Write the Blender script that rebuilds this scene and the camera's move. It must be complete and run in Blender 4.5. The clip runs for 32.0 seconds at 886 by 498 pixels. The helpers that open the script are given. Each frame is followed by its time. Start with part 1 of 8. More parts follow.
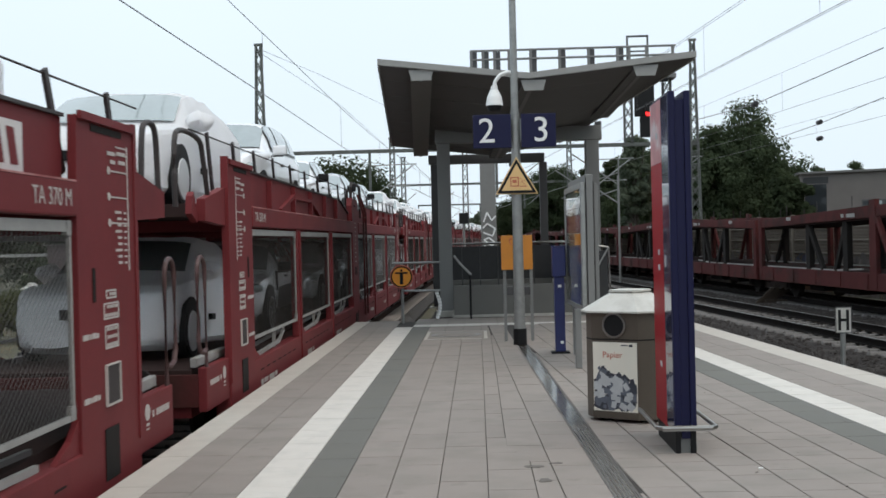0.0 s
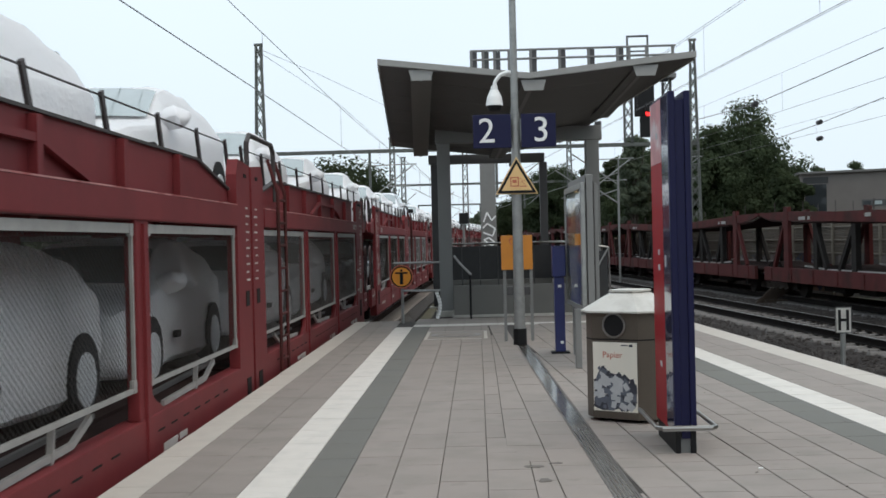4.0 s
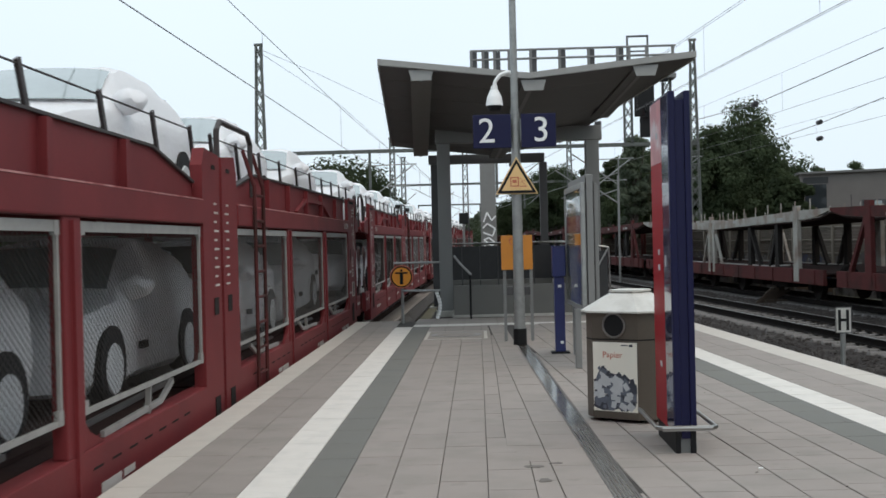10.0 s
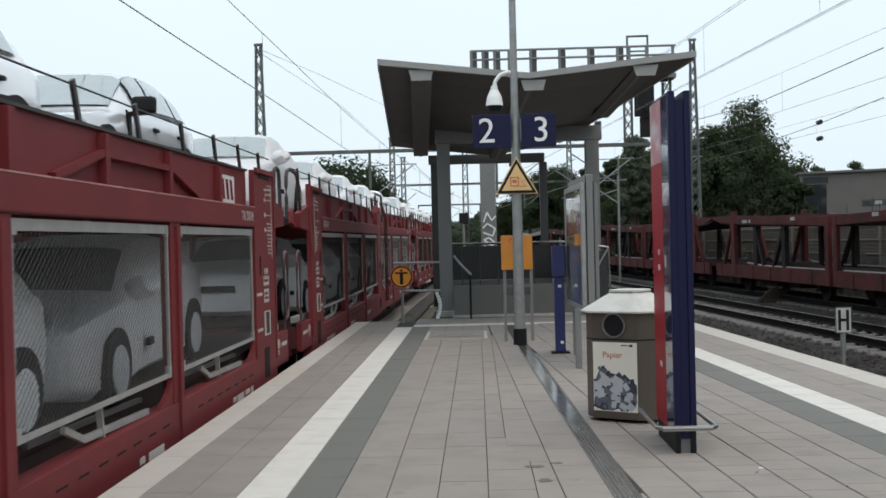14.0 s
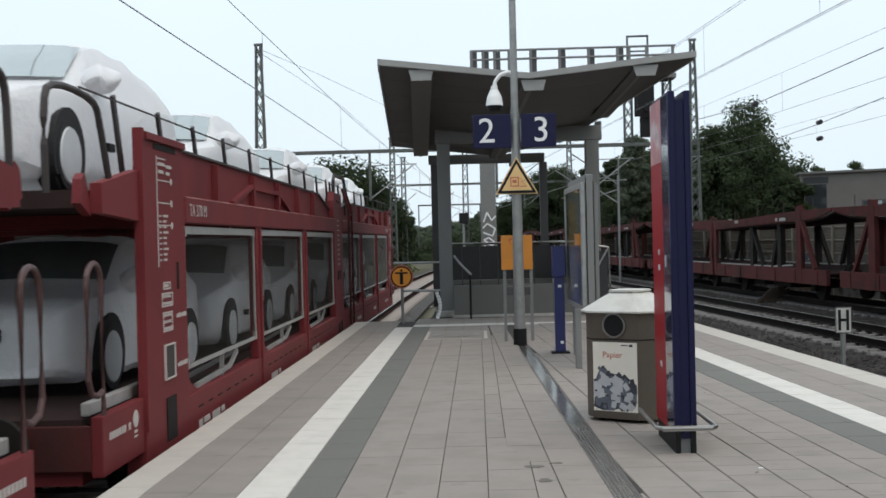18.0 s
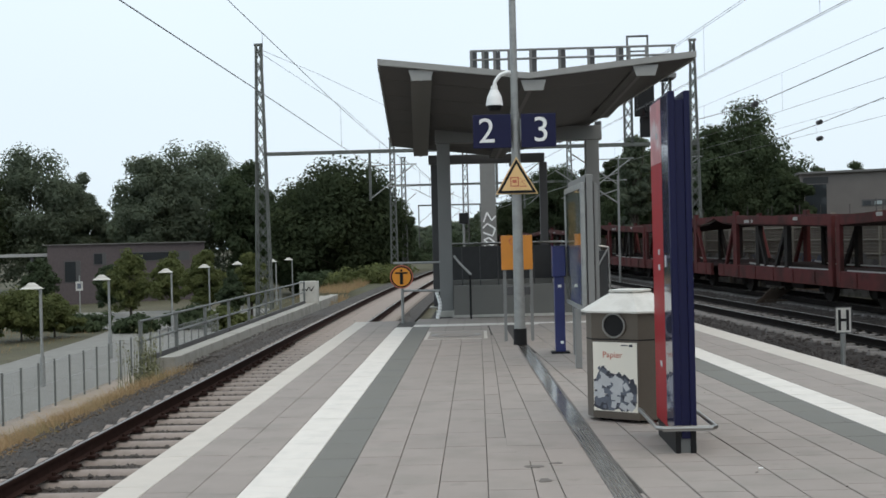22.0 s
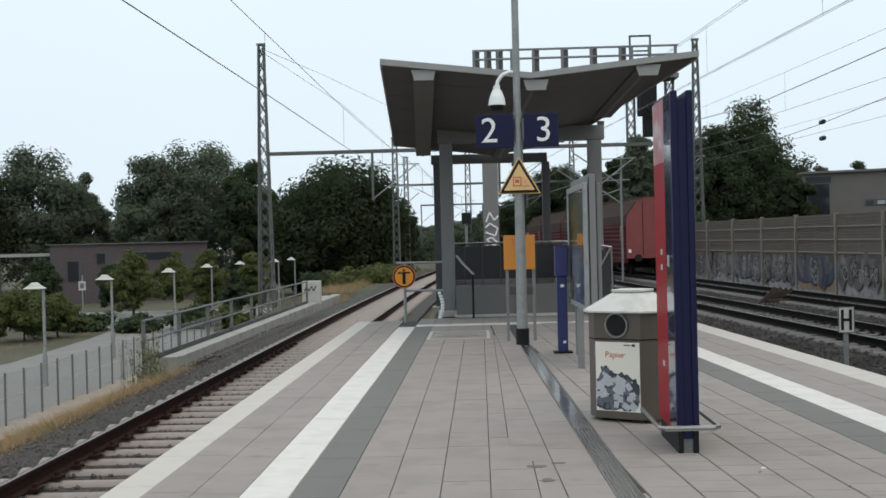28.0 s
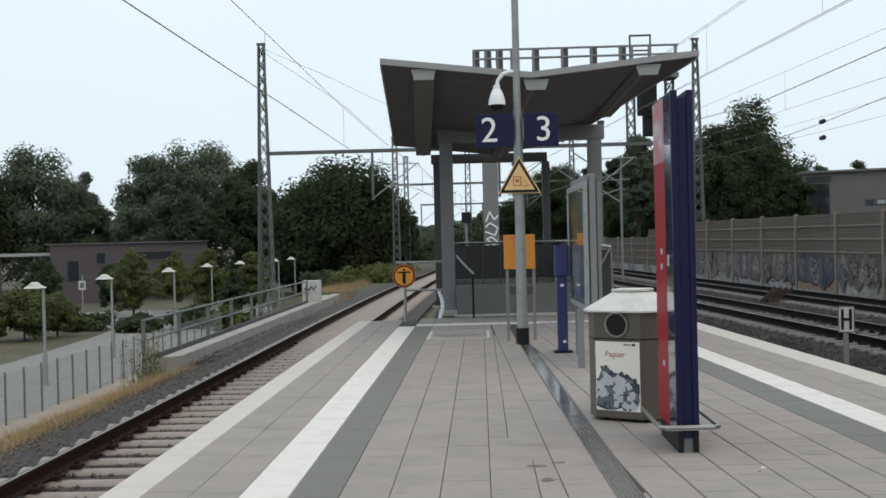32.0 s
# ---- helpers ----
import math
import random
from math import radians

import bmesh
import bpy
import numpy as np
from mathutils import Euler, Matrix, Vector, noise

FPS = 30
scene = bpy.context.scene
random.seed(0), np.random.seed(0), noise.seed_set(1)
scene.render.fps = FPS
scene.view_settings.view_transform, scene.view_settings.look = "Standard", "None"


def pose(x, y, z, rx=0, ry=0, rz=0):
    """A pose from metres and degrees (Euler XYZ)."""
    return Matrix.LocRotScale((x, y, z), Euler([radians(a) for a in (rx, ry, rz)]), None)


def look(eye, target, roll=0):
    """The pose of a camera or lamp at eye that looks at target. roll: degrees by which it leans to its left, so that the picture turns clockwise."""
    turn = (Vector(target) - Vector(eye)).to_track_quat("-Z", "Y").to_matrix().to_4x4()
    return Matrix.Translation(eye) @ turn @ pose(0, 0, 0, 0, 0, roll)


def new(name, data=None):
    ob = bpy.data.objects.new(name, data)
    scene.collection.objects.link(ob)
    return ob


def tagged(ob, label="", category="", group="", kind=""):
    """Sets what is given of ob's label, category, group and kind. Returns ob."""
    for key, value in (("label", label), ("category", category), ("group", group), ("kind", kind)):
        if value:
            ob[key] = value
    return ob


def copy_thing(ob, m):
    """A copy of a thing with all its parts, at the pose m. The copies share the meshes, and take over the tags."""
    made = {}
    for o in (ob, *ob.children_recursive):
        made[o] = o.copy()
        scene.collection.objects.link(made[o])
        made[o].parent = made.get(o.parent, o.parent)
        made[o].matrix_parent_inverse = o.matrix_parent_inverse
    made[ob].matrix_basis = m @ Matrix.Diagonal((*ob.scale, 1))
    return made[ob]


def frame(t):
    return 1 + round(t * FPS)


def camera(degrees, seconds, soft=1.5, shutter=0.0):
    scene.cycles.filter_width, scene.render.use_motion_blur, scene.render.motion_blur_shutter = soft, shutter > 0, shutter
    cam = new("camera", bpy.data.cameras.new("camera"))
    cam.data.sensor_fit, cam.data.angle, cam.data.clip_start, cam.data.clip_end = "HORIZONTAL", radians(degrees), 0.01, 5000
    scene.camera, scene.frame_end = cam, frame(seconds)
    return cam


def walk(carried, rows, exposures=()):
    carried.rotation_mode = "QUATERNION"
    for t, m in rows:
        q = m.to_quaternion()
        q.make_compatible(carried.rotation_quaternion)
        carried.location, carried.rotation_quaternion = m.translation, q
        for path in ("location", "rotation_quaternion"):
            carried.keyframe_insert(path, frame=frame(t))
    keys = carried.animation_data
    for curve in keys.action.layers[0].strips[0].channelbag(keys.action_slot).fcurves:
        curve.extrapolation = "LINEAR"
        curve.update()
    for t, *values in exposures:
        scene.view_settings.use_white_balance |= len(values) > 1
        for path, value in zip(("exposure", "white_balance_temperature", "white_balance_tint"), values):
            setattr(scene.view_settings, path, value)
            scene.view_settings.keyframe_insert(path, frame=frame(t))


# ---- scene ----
# ---- camera: on a tripod, nudged once ----
FOV = 42.6


def cam_pose(dyaw=0.0, dpitch=0.0):
    """The tripod head: 1.5 m above the platform, turned, tilted and rolled a little."""
    return (Matrix.Translation((0, 0, 1.5)) @ pose(0, 0, 0, 0, 0, 1.74 + dyaw)
            @ pose(0, 0, 0, 89.59 + dpitch) @ pose(0, 0, 0, 0, 0, -1.4))


cam = camera(FOV, 32.0, soft=1.6, shutter=0.12)
walk(cam, [(0, cam_pose()), (23.1, cam_pose()), (23.5, cam_pose(0.085, 0.03)), (23.9, cam_pose(0.165, 0.035)),
           (24.4, cam_pose(0.13, 0.035)), (25.5, cam_pose(0.13, 0.03)), (27.5, cam_pose(0.13, 0.0)),
           (29.0, cam_pose(0.125, -0.02)), (32.0, cam_pose(0.13, -0.03))],
     [(0, 0.0), (21.0, 0.0), (23.5, -0.06), (32.0, -0.06)])

# ---- light: overcast sky, weak wide sun ----
world = bpy.data.worlds.new("overcast")
scene.world = world
world.use_nodes = True
wn, wl = world.node_tree.nodes, world.node_tree.links
wn.clear()
w_out = wn.new("ShaderNodeOutputWorld")
w_bg = wn.new("ShaderNodeBackground")
w_sky = wn.new("ShaderNodeTexSky")
w_sky.sky_type, w_sky.sun_disc = "NISHITA", False
w_sky.sun_elevation, w_sky.sun_rotation = radians(61), radians(140)
w_sky.dust_density, w_sky.air_density, w_sky.ozone_density = 4.0, 1.0, 1.0
w_mix = wn.new("ShaderNodeMix")
w_mix.data_type = "RGBA"
w_mix.inputs[0].default_value = 0.86
w_mix.inputs[7].default_value = (9.75, 11.15, 12.15, 1)     # closed cloud cover
w_noise = wn.new("ShaderNodeTexNoise")
w_noise.inputs["Scale"].default_value = 1.6
w_noise.inputs["Detail"].default_value = 3
w_co = wn.new("ShaderNodeTexCoord")
w_ramp = wn.new("ShaderNodeMapRange")
w_ramp.inputs[3].default_value, w_ramp.inputs[4].default_value = 0.93, 1.07
w_mul = wn.new("ShaderNodeVectorMath")
w_mul.operation = "SCALE"
wl.new(w_co.outputs["Generated"], w_noise.inputs["Vector"])
wl.new(w_noise.outputs["Fac"], w_ramp.inputs[0])
wl.new(w_sky.outputs[0], w_mix.inputs[6])
wl.new(w_mix.outputs[2], w_mul.inputs[0])
w_sep = wn.new("ShaderNodeSeparateXYZ")
w_zen = wn.new("ShaderNodeMapRange")
w_zen.inputs[1].default_value, w_zen.inputs[2].default_value = 0.12, 1.0
w_zen.inputs[3].default_value, w_zen.inputs[4].default_value = 1.0, 1.30
w_both = wn.new("ShaderNodeMath")
w_both.operation = "MULTIPLY"
wl.new(w_co.outputs["Generated"], w_sep.inputs[0])
wl.new(w_sep.outputs["Z"], w_zen.inputs[0])
wl.new(w_ramp.outputs[0], w_both.inputs[0])
wl.new(w_zen.outputs[0], w_both.inputs[1])
wl.new(w_both.outputs[0], w_mul.inputs["Scale"])
wl.new(w_mul.outputs[0], w_bg.inputs["Color"])
wl.new(w_bg.outputs[0], w_out.inputs["Surface"])
w_bg.inputs["Strength"].default_value = 0.095
sun_data = bpy.data.lights.new("sun", "SUN")
sun_data.energy, sun_data.angle, sun_data.color = 0.85, radians(50), (1, 0.80, 0.60)
new("sun", sun_data).matrix_world = look((25, -30, 70), (0, 0, 0))
scene.view_settings.exposure = 0.0


# ---- materials ----
def mat(name, color, rough=0.6, metal=0.0, var=0.12, scale=6.0, fine=60.0, bump=0.15, tint=None, tint_scale=1.5,
        tint_amount=0.0, spec=0.5, obj_var=0.0, coat=0.0, alpha=1.0, bump_dist=0.004, spots=0.0):
    """A surface with colour variation at two scales, fine relief and patches of a second tint."""
    m = bpy.data.materials.new(name)
    m.use_nodes = True
    n, l = m.node_tree.nodes, m.node_tree.links
    b = n["Principled BSDF"]
    b.inputs["Roughness"].default_value = rough
    b.inputs["Metallic"].default_value = metal
    b.inputs["Specular IOR Level"].default_value = spec
    b.inputs["Coat Weight"].default_value = coat
    b.inputs["Alpha"].default_value = alpha
    co = n.new("ShaderNodeTexCoord")
    n1, n2 = n.new("ShaderNodeTexNoise"), n.new("ShaderNodeTexNoise")
    for node, s, d in ((n1, scale, 5), (n2, fine, 3)):
        node.inputs["Scale"].default_value = s
        node.inputs["Detail"].default_value = d
        l.new(co.outputs["Object"], node.inputs["Vector"])
    add = n.new("ShaderNodeMath")
    add.operation = "MULTIPLY_ADD"
    add.inputs[1].default_value = 0.45
    l.new(n2.outputs["Fac"], add.inputs[0])
    l.new(n1.outputs["Fac"], add.inputs[2])
    val = add.outputs[0]
    if obj_var:
        info = n.new("ShaderNodeObjectInfo")
        ov = n.new("ShaderNodeMath")
        ov.operation = "MULTIPLY_ADD"
        ov.inputs[1].default_value = obj_var
        l.new(info.outputs["Random"], ov.inputs[0])
        l.new(val, ov.inputs[2])
        val = ov.outputs[0]
    rng = n.new("ShaderNodeMapRange")
    rng.inputs[1].default_value, rng.inputs[2].default_value = 0.35, 1.1 + obj_var
    rng.inputs[3].default_value, rng.inputs[4].default_value = 1 - var, 1 + var
    l.new(val, rng.inputs[0])
    base = n.new("ShaderNodeRGB")
    dim = 0.74 if max(color) < 0.5 else 0.96      # lowers all but pale base colours, against the brightened sky
    base.outputs[0].default_value = (*[v * dim for v in color], 1)
    tint = tint and tuple(v * dim for v in tint)
    col = base.outputs[0]
    if tint:
        n3, r3, mx = n.new("ShaderNodeTexNoise"), n.new("ShaderNodeMapRange"), n.new("ShaderNodeMix")
        n3.inputs["Scale"].default_value = tint_scale
        n3.inputs["Detail"].default_value = 6
        l.new(co.outputs["Object"], n3.inputs["Vector"])
        r3.inputs[1].default_value, r3.inputs[2].default_value = 0.48, 0.66
        r3.inputs[3].default_value, r3.inputs[4].default_value = 0, tint_amount
        l.new(n3.outputs["Fac"], r3.inputs[0])
        mx.data_type = "RGBA"
        mx.inputs[7].default_value = (*tint, 1)
        l.new(r3.outputs[0], mx.inputs[0])
        l.new(col, mx.inputs[6])
        col = mx.outputs[2]
    if spots:                                   # scattered dark stains
        n4, r4, m4 = n.new("ShaderNodeTexNoise"), n.new("ShaderNodeMapRange"), n.new("ShaderNodeMath")
        n4.inputs["Scale"].default_value, n4.inputs["Detail"].default_value = 4.5, 2
        l.new(co.outputs["Object"], n4.inputs["Vector"])
        r4.inputs[1].default_value, r4.inputs[2].default_value = 0.66, 0.74
        r4.inputs[3].default_value, r4.inputs[4].default_value = 1.0, 1 - spots
        l.new(n4.outputs["Fac"], r4.inputs[0])
        m4.operation = "MULTIPLY"
        l.new(r4.outputs[0], m4.inputs[0])
        l.new(rng.outputs[0], m4.inputs[1])
        rng = m4
    sc = n.new("ShaderNodeVectorMath")
    sc.operation = "SCALE"
    l.new(col, sc.inputs[0])
    l.new(rng.outputs[0], sc.inputs["Scale"])
    l.new(sc.outputs[0], b.inputs["Base Color"])
    if bump:
        bp = n.new("ShaderNodeBump")
        bp.inputs["Strength"].default_value = bump
        bp.inputs["Distance"].default_value = bump_dist
        l.new(val, bp.inputs["Height"])
        l.new(bp.outputs["Normal"], b.inputs["Normal"])
    return m


def glass_mat(name, color, rough=0.05, trans=1.0):
    m = bpy.data.materials.new(name)
    m.use_nodes = True
    b = m.node_tree.nodes["Principled BSDF"]
    b.inputs["Base Color"].default_value = (*color, 1)
    b.inputs["Roughness"].default_value = rough
    b.inputs["Transmission Weight"].default_value = trans
    b.inputs["IOR"].default_value = 1.45
    return m


def leafy(name, color, rough, share=0.48, **more):
    """A thin surface (leaf, plastic film) that lets part of the light through."""
    m = mat(name, color, rough, **more)
    n, l = m.node_tree.nodes, m.node_tree.links
    b, out = n["Principled BSDF"], n["Material Output"]
    tl, mx = n.new("ShaderNodeBsdfTranslucent"), n.new("ShaderNodeMixShader")
    l.new(b.inputs["Base Color"].links[0].from_socket, tl.inputs["Color"])
    mx.inputs[0].default_value = share
    l.new(b.outputs[0], mx.inputs[1])
    l.new(tl.outputs[0], mx.inputs[2])
    l.new(mx.outputs[0], out.inputs["Surface"])
    return m


M_TILE = mat("concrete_paver", (0.362, 0.316, 0.284), 0.8, var=0.10, scale=3, fine=160, bump=0.25, obj_var=0.4,
             tint=(0.29, 0.265, 0.235), tint_scale=2.6, tint_amount=0.6, spots=0.14)
M_TILE_W = mat("white_ribbed_paver", (0.66, 0.625, 0.575), 0.7, var=0.07, scale=4, fine=160, obj_var=0.15,
               tint=(0.5, 0.485, 0.45), tint_scale=5, tint_amount=0.35)
M_TILE_G = mat("grey_contrast_paver", (0.187, 0.182, 0.160), 0.75, var=0.08, scale=4, fine=160, obj_var=0.2,
               tint=(0.17, 0.17, 0.16), tint_scale=2, tint_amount=0.3)
M_COPING = mat("edge_coping_concrete", (0.515, 0.475, 0.425), 0.8, var=0.08, scale=5, fine=140, obj_var=0.1,
               tint=(0.46, 0.44, 0.40), tint_scale=6, tint_amount=0.3)
M_STAIN = mat("tar_stain", (0.15, 0.13, 0.115), 0.7, var=0.2, scale=20)
M_JOINT = mat("joint_sand", (0.07, 0.062, 0.055), 0.95, var=0.2, scale=20)
M_WALLC = mat("platform_wall_concrete", (0.33, 0.32, 0.29), 0.9, var=0.15, scale=3, tint=(0.2, 0.19, 0.17), tint_amount=0.5)
M_CONC = mat("light_concrete", (0.5, 0.49, 0.45), 0.85, var=0.12, scale=3, tint=(0.36, 0.34, 0.30), tint_scale=4, tint_amount=0.5)
M_PANEL = mat("grey_wall_panel", (0.19, 0.188, 0.172), 0.6, var=0.06, scale=2, bump=0.05)
M_GUTTER = mat("drain_steel", (0.20, 0.185, 0.17), 0.4, metal=0.3, var=0.2, scale=8, fine=90)
M_WET = mat("wet_drain_channel", (0.13, 0.125, 0.12), 0.14, var=0.3, scale=6, bump=0.1, spec=0.9, tint=(0.36, 0.33, 0.29), tint_scale=3.5, tint_amount=0.7)
M_BALLAST = mat("ballast_bed", (0.075, 0.066, 0.06), 0.95, var=0.4, scale=24, fine=120, bump=1.0, bump_dist=0.05,
                tint=(0.12, 0.098, 0.080), tint_scale=1.6, tint_amount=0.6)
M_STONE = mat("ballast_stone", (0.115, 0.102, 0.092), 0.9, var=0.35, scale=9, fine=50, tint=(0.085, 0.07, 0.06), tint_scale=5, tint_amount=0.6)
M_SLEEPER = mat("concrete_sleeper", (0.38, 0.325, 0.29), 0.9, var=0.12, scale=6, obj_var=0.2, tint=(0.28, 0.24, 0.2),
                tint_scale=5, tint_amount=0.5)
M_SLEEPER_D = mat("dark_wooden_sleeper", (0.17, 0.158, 0.15), 0.9, var=0.25, scale=6, obj_var=0.25)
M_RAIL = mat("rusty_rail_side", (0.040, 0.022, 0.018), 0.9, var=0.3, scale=12, spec=0.06)
M_RAIL_D = mat("sooty_rail_side", (0.020, 0.017, 0.016), 0.9, var=0.3, scale=12, spec=0.06)
M_RAILTOP = mat("polished_rail_head", (0.30, 0.28, 0.265), 0.42, metal=1.0, var=0.08)
M_WAGON = mat("oxide_red_paint", (0.230, 0.038, 0.042), 0.55, spec=0.18, var=0.16, scale=1.6, fine=30, bump=0.06,
              tint=(0.16, 0.030, 0.036), tint_scale=1.2, tint_amount=0.40, obj_var=0.10)
M_WAGON_B = mat("weathered_brown_paint", (0.118, 0.032, 0.031), 0.8, spec=0.15, var=0.25, scale=1.5, fine=25, bump=0.1,
                tint=(0.045, 0.030, 0.026), tint_scale=1.6, tint_amount=0.6, obj_var=0.2)
M_WAGON_W = mat("faded_pale_paint", (0.42, 0.40, 0.36), 0.75, var=0.2, scale=2, tint=(0.22, 0.13, 0.09), tint_scale=1.5,
                tint_amount=0.7)
M_DARK = mat("sooty_underframe", (0.028, 0.024, 0.022), 0.85, spec=0.2, var=0.3, scale=5)
M_DECK = mat("worn_deck_steel", (0.048, 0.030, 0.028), 0.9, spec=0.12, var=0.25, scale=4)
M_ZINC = mat("galvanised_steel", (0.42, 0.43, 0.42), 0.5, metal=0.55, var=0.12, scale=10, tint=(0.3, 0.31, 0.31), tint_scale=9, tint_amount=0.5)
M_MESHF = mat("grey_mesh_frame", (0.43, 0.42, 0.40), 0.6, metal=0.1, var=0.2, scale=6)
M_MESH = mat("expanded_metal", (0.12, 0.112, 0.105), 0.6, metal=0.2, var=0.2)
M_WORN = mat("rubbed_pinkish_edge", (0.50, 0.24, 0.23), 0.6, var=0.35, scale=7, tint=(0.30, 0.06, 0.06), tint_scale=3, tint_amount=0.9)
M_MARK = mat("white_stencil", (0.52, 0.48, 0.45), 0.7, var=0.1)
M_PANELW = mat("white_owner_panel", (0.70, 0.67, 0.65), 0.6, var=0.1)
M_HOOP = mat("worn_brown_tube", (0.11, 0.052, 0.05), 0.5, var=0.2)
M_STAKE = mat("dark_stake", (0.055, 0.043, 0.042), 0.6, var=0.2)
M_WRAP = leafy("white_transit_cover", (0.97, 0.97, 0.98), 0.40, share=0.34, var=0.02, scale=2.5, fine=18, bump=1.0, bump_dist=0.03, spec=0.45)
M_WRAP_G = mat("grey_car_paint", (0.90, 0.91, 0.93), 0.22, metal=0.1, var=0.05, scale=2, bump=0, coat=0.6)
M_CARDARK = mat("dark_car_paint", (0.035, 0.042, 0.055), 0.22, var=0.1, bump=0, coat=0.8)
# opaque glass: the sky showing in it is put into the pale base colour
M_CARGLASS = mat("car_glass", (0.40, 0.46, 0.47), 0.06, var=0.1, bump=0, spec=0.9, coat=0.5)
M_CARTRIM = mat("black_window_trim", (0.02, 0.021, 0.023), 0.4, var=0.1, bump=0)
M_CARSILVER = mat("silver_car_paint", (0.66, 0.67, 0.69), 0.22, metal=0.25, var=0.05, scale=2, bump=0, coat=0.6)
# clear windscreen, its colour paled for the sky it mirrors
M_SKYGLASS = mat("sky_pale_glass", (0.36, 0.42, 0.42), 0.07, var=0.12, scale=3, bump=0.05, spec=0.9, coat=0.9)
M_TYRE = mat("tyre_rubber", (0.018, 0.018, 0.019), 0.8, var=0.2)
M_HUB = mat("white_wheel_cover", (0.68, 0.70, 0.71), 0.45, var=0.08, scale=5)
M_HUBM = mat("alloy_rim", (0.4, 0.4, 0.4), 0.35, metal=0.8)
M_LAMP_R = mat("red_car_lens", (0.25, 0.015, 0.012), 0.2, var=0.1, bump=0)
M_BLUE = mat("dark_blue_enamel", (0.009, 0.010, 0.055), 0.45, spec=0.25, var=0.08, bump=0.02)
M_BLUE2 = mat("ticket_post_blue", (0.03, 0.04, 0.17), 0.4, var=0.1, bump=0.03)
M_RED = mat("signal_red_panel", (0.42, 0.012, 0.022), 0.45, spec=0.15, var=0.12, scale=2, bump=0.03)
M_WHITE = mat("white_enamel", (0.82, 0.83, 0.82), 0.4, var=0.04)
M_BOARD = mat("weathered_white_board", (0.52, 0.51, 0.48), 0.6, var=0.15, scale=6, tint=(0.36, 0.34, 0.31), tint_scale=7, tint_amount=0.5)
M_PANE = mat("dark_window_glass", (0.04, 0.045, 0.05), 0.1, var=0.1, bump=0)
M_BLACK = mat("black_paint", (0.012, 0.012, 0.013), 0.6, spec=0.25, var=0.15)
M_ORANGE = mat("orange_panel", (0.62, 0.24, 0.03), 0.5, var=0.1, scale=4, tint=(0.45, 0.2, 0.05), tint_amount=0.4)
M_SIGNY = mat("warning_yellow", (0.75, 0.50, 0.22), 0.5, var=0.06)
M_SIGNO = mat("sign_orange_disc", (0.80, 0.30, 0.02), 0.5, var=0.05)
M_STEELG = mat("grey_painted_steel", (0.255, 0.26, 0.255), 0.5, var=0.08, scale=3, tint=(0.2, 0.205, 0.2), tint_amount=0.3)
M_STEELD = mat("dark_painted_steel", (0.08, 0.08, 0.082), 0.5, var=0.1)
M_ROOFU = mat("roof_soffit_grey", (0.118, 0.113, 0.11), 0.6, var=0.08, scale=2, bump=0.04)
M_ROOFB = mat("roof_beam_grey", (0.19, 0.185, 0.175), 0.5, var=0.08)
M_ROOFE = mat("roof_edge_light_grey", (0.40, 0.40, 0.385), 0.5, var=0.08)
M_BINB = mat("brown_grey_bin_body", (0.155, 0.13, 0.105), 0.42, metal=0.35, var=0.1, scale=4)
M_BINR = mat("pale_bin_roof", (0.60, 0.585, 0.54), 0.5, var=0.1, scale=5, tint=(0.45, 0.43, 0.39), tint_scale=7, tint_amount=0.5)
M_STEEL = mat("brushed_steel", (0.45, 0.44, 0.42), 0.32, metal=0.9, var=0.1)
M_POSTER = mat("cream_poster", (0.80, 0.76, 0.66), 0.5, var=0.03)
M_INKD = mat("dark_print", (0.05, 0.055, 0.075), 0.6, var=0.3, scale=14)
M_INKM = mat("grey_blue_print", (0.15, 0.165, 0.205), 0.6, var=0.3, scale=14)
M_INKL = mat("pale_print", (0.48, 0.49, 0.5), 0.6, var=0.15, scale=14)
M_INKO = mat("brick_red_print", (0.50, 0.14, 0.08), 0.6, var=0.1)
M_LATT = mat("grey_green_mast_paint", (0.12, 0.13, 0.12), 0.6, var=0.2, scale=4)
M_LATTB = mat("weathered_mast", (0.075, 0.07, 0.07), 0.7, var=0.2, scale=4)
M_WIRE = mat("overhead_wire", (0.16, 0.16, 0.165), 0.5, var=0.1)
M_INS = mat("dark_insulator", (0.03, 0.028, 0.03), 0.3, var=0.2)
M_GLASSV = glass_mat("clear_pane", (0.9, 0.93, 0.92), 0.03)
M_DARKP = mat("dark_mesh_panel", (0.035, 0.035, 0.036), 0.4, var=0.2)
M_NOISE = mat("timber_noise_panel", (0.145, 0.115, 0.090), 0.9, var=0.2, scale=3, fine=40, obj_var=0.2, tint=(0.12, 0.11, 0.09), tint_amount=0.5)
M_NOISEC = mat("noise_wall_concrete", (0.36, 0.345, 0.325), 0.9, var=0.25, scale=2, tint=(0.15, 0.135, 0.13), tint_scale=1.4, tint_amount=0.9)
M_NOISEP = mat("noise_wall_post", (0.29, 0.255, 0.205), 0.8, var=0.15)
M_BRICK = mat("dark_clinker_brick", (0.115, 0.094, 0.098), 0.9, var=0.25, scale=8, fine=60)
M_RENDER = mat("grey_brown_facade", (0.20, 0.18, 0.168), 0.85, var=0.1, scale=1.2)
M_ASPH = mat("pale_asphalt", (0.25, 0.245, 0.225), 0.9, var=0.12, scale=2, fine=80, tint=(0.20, 0.195, 0.175), tint_amount=0.5)
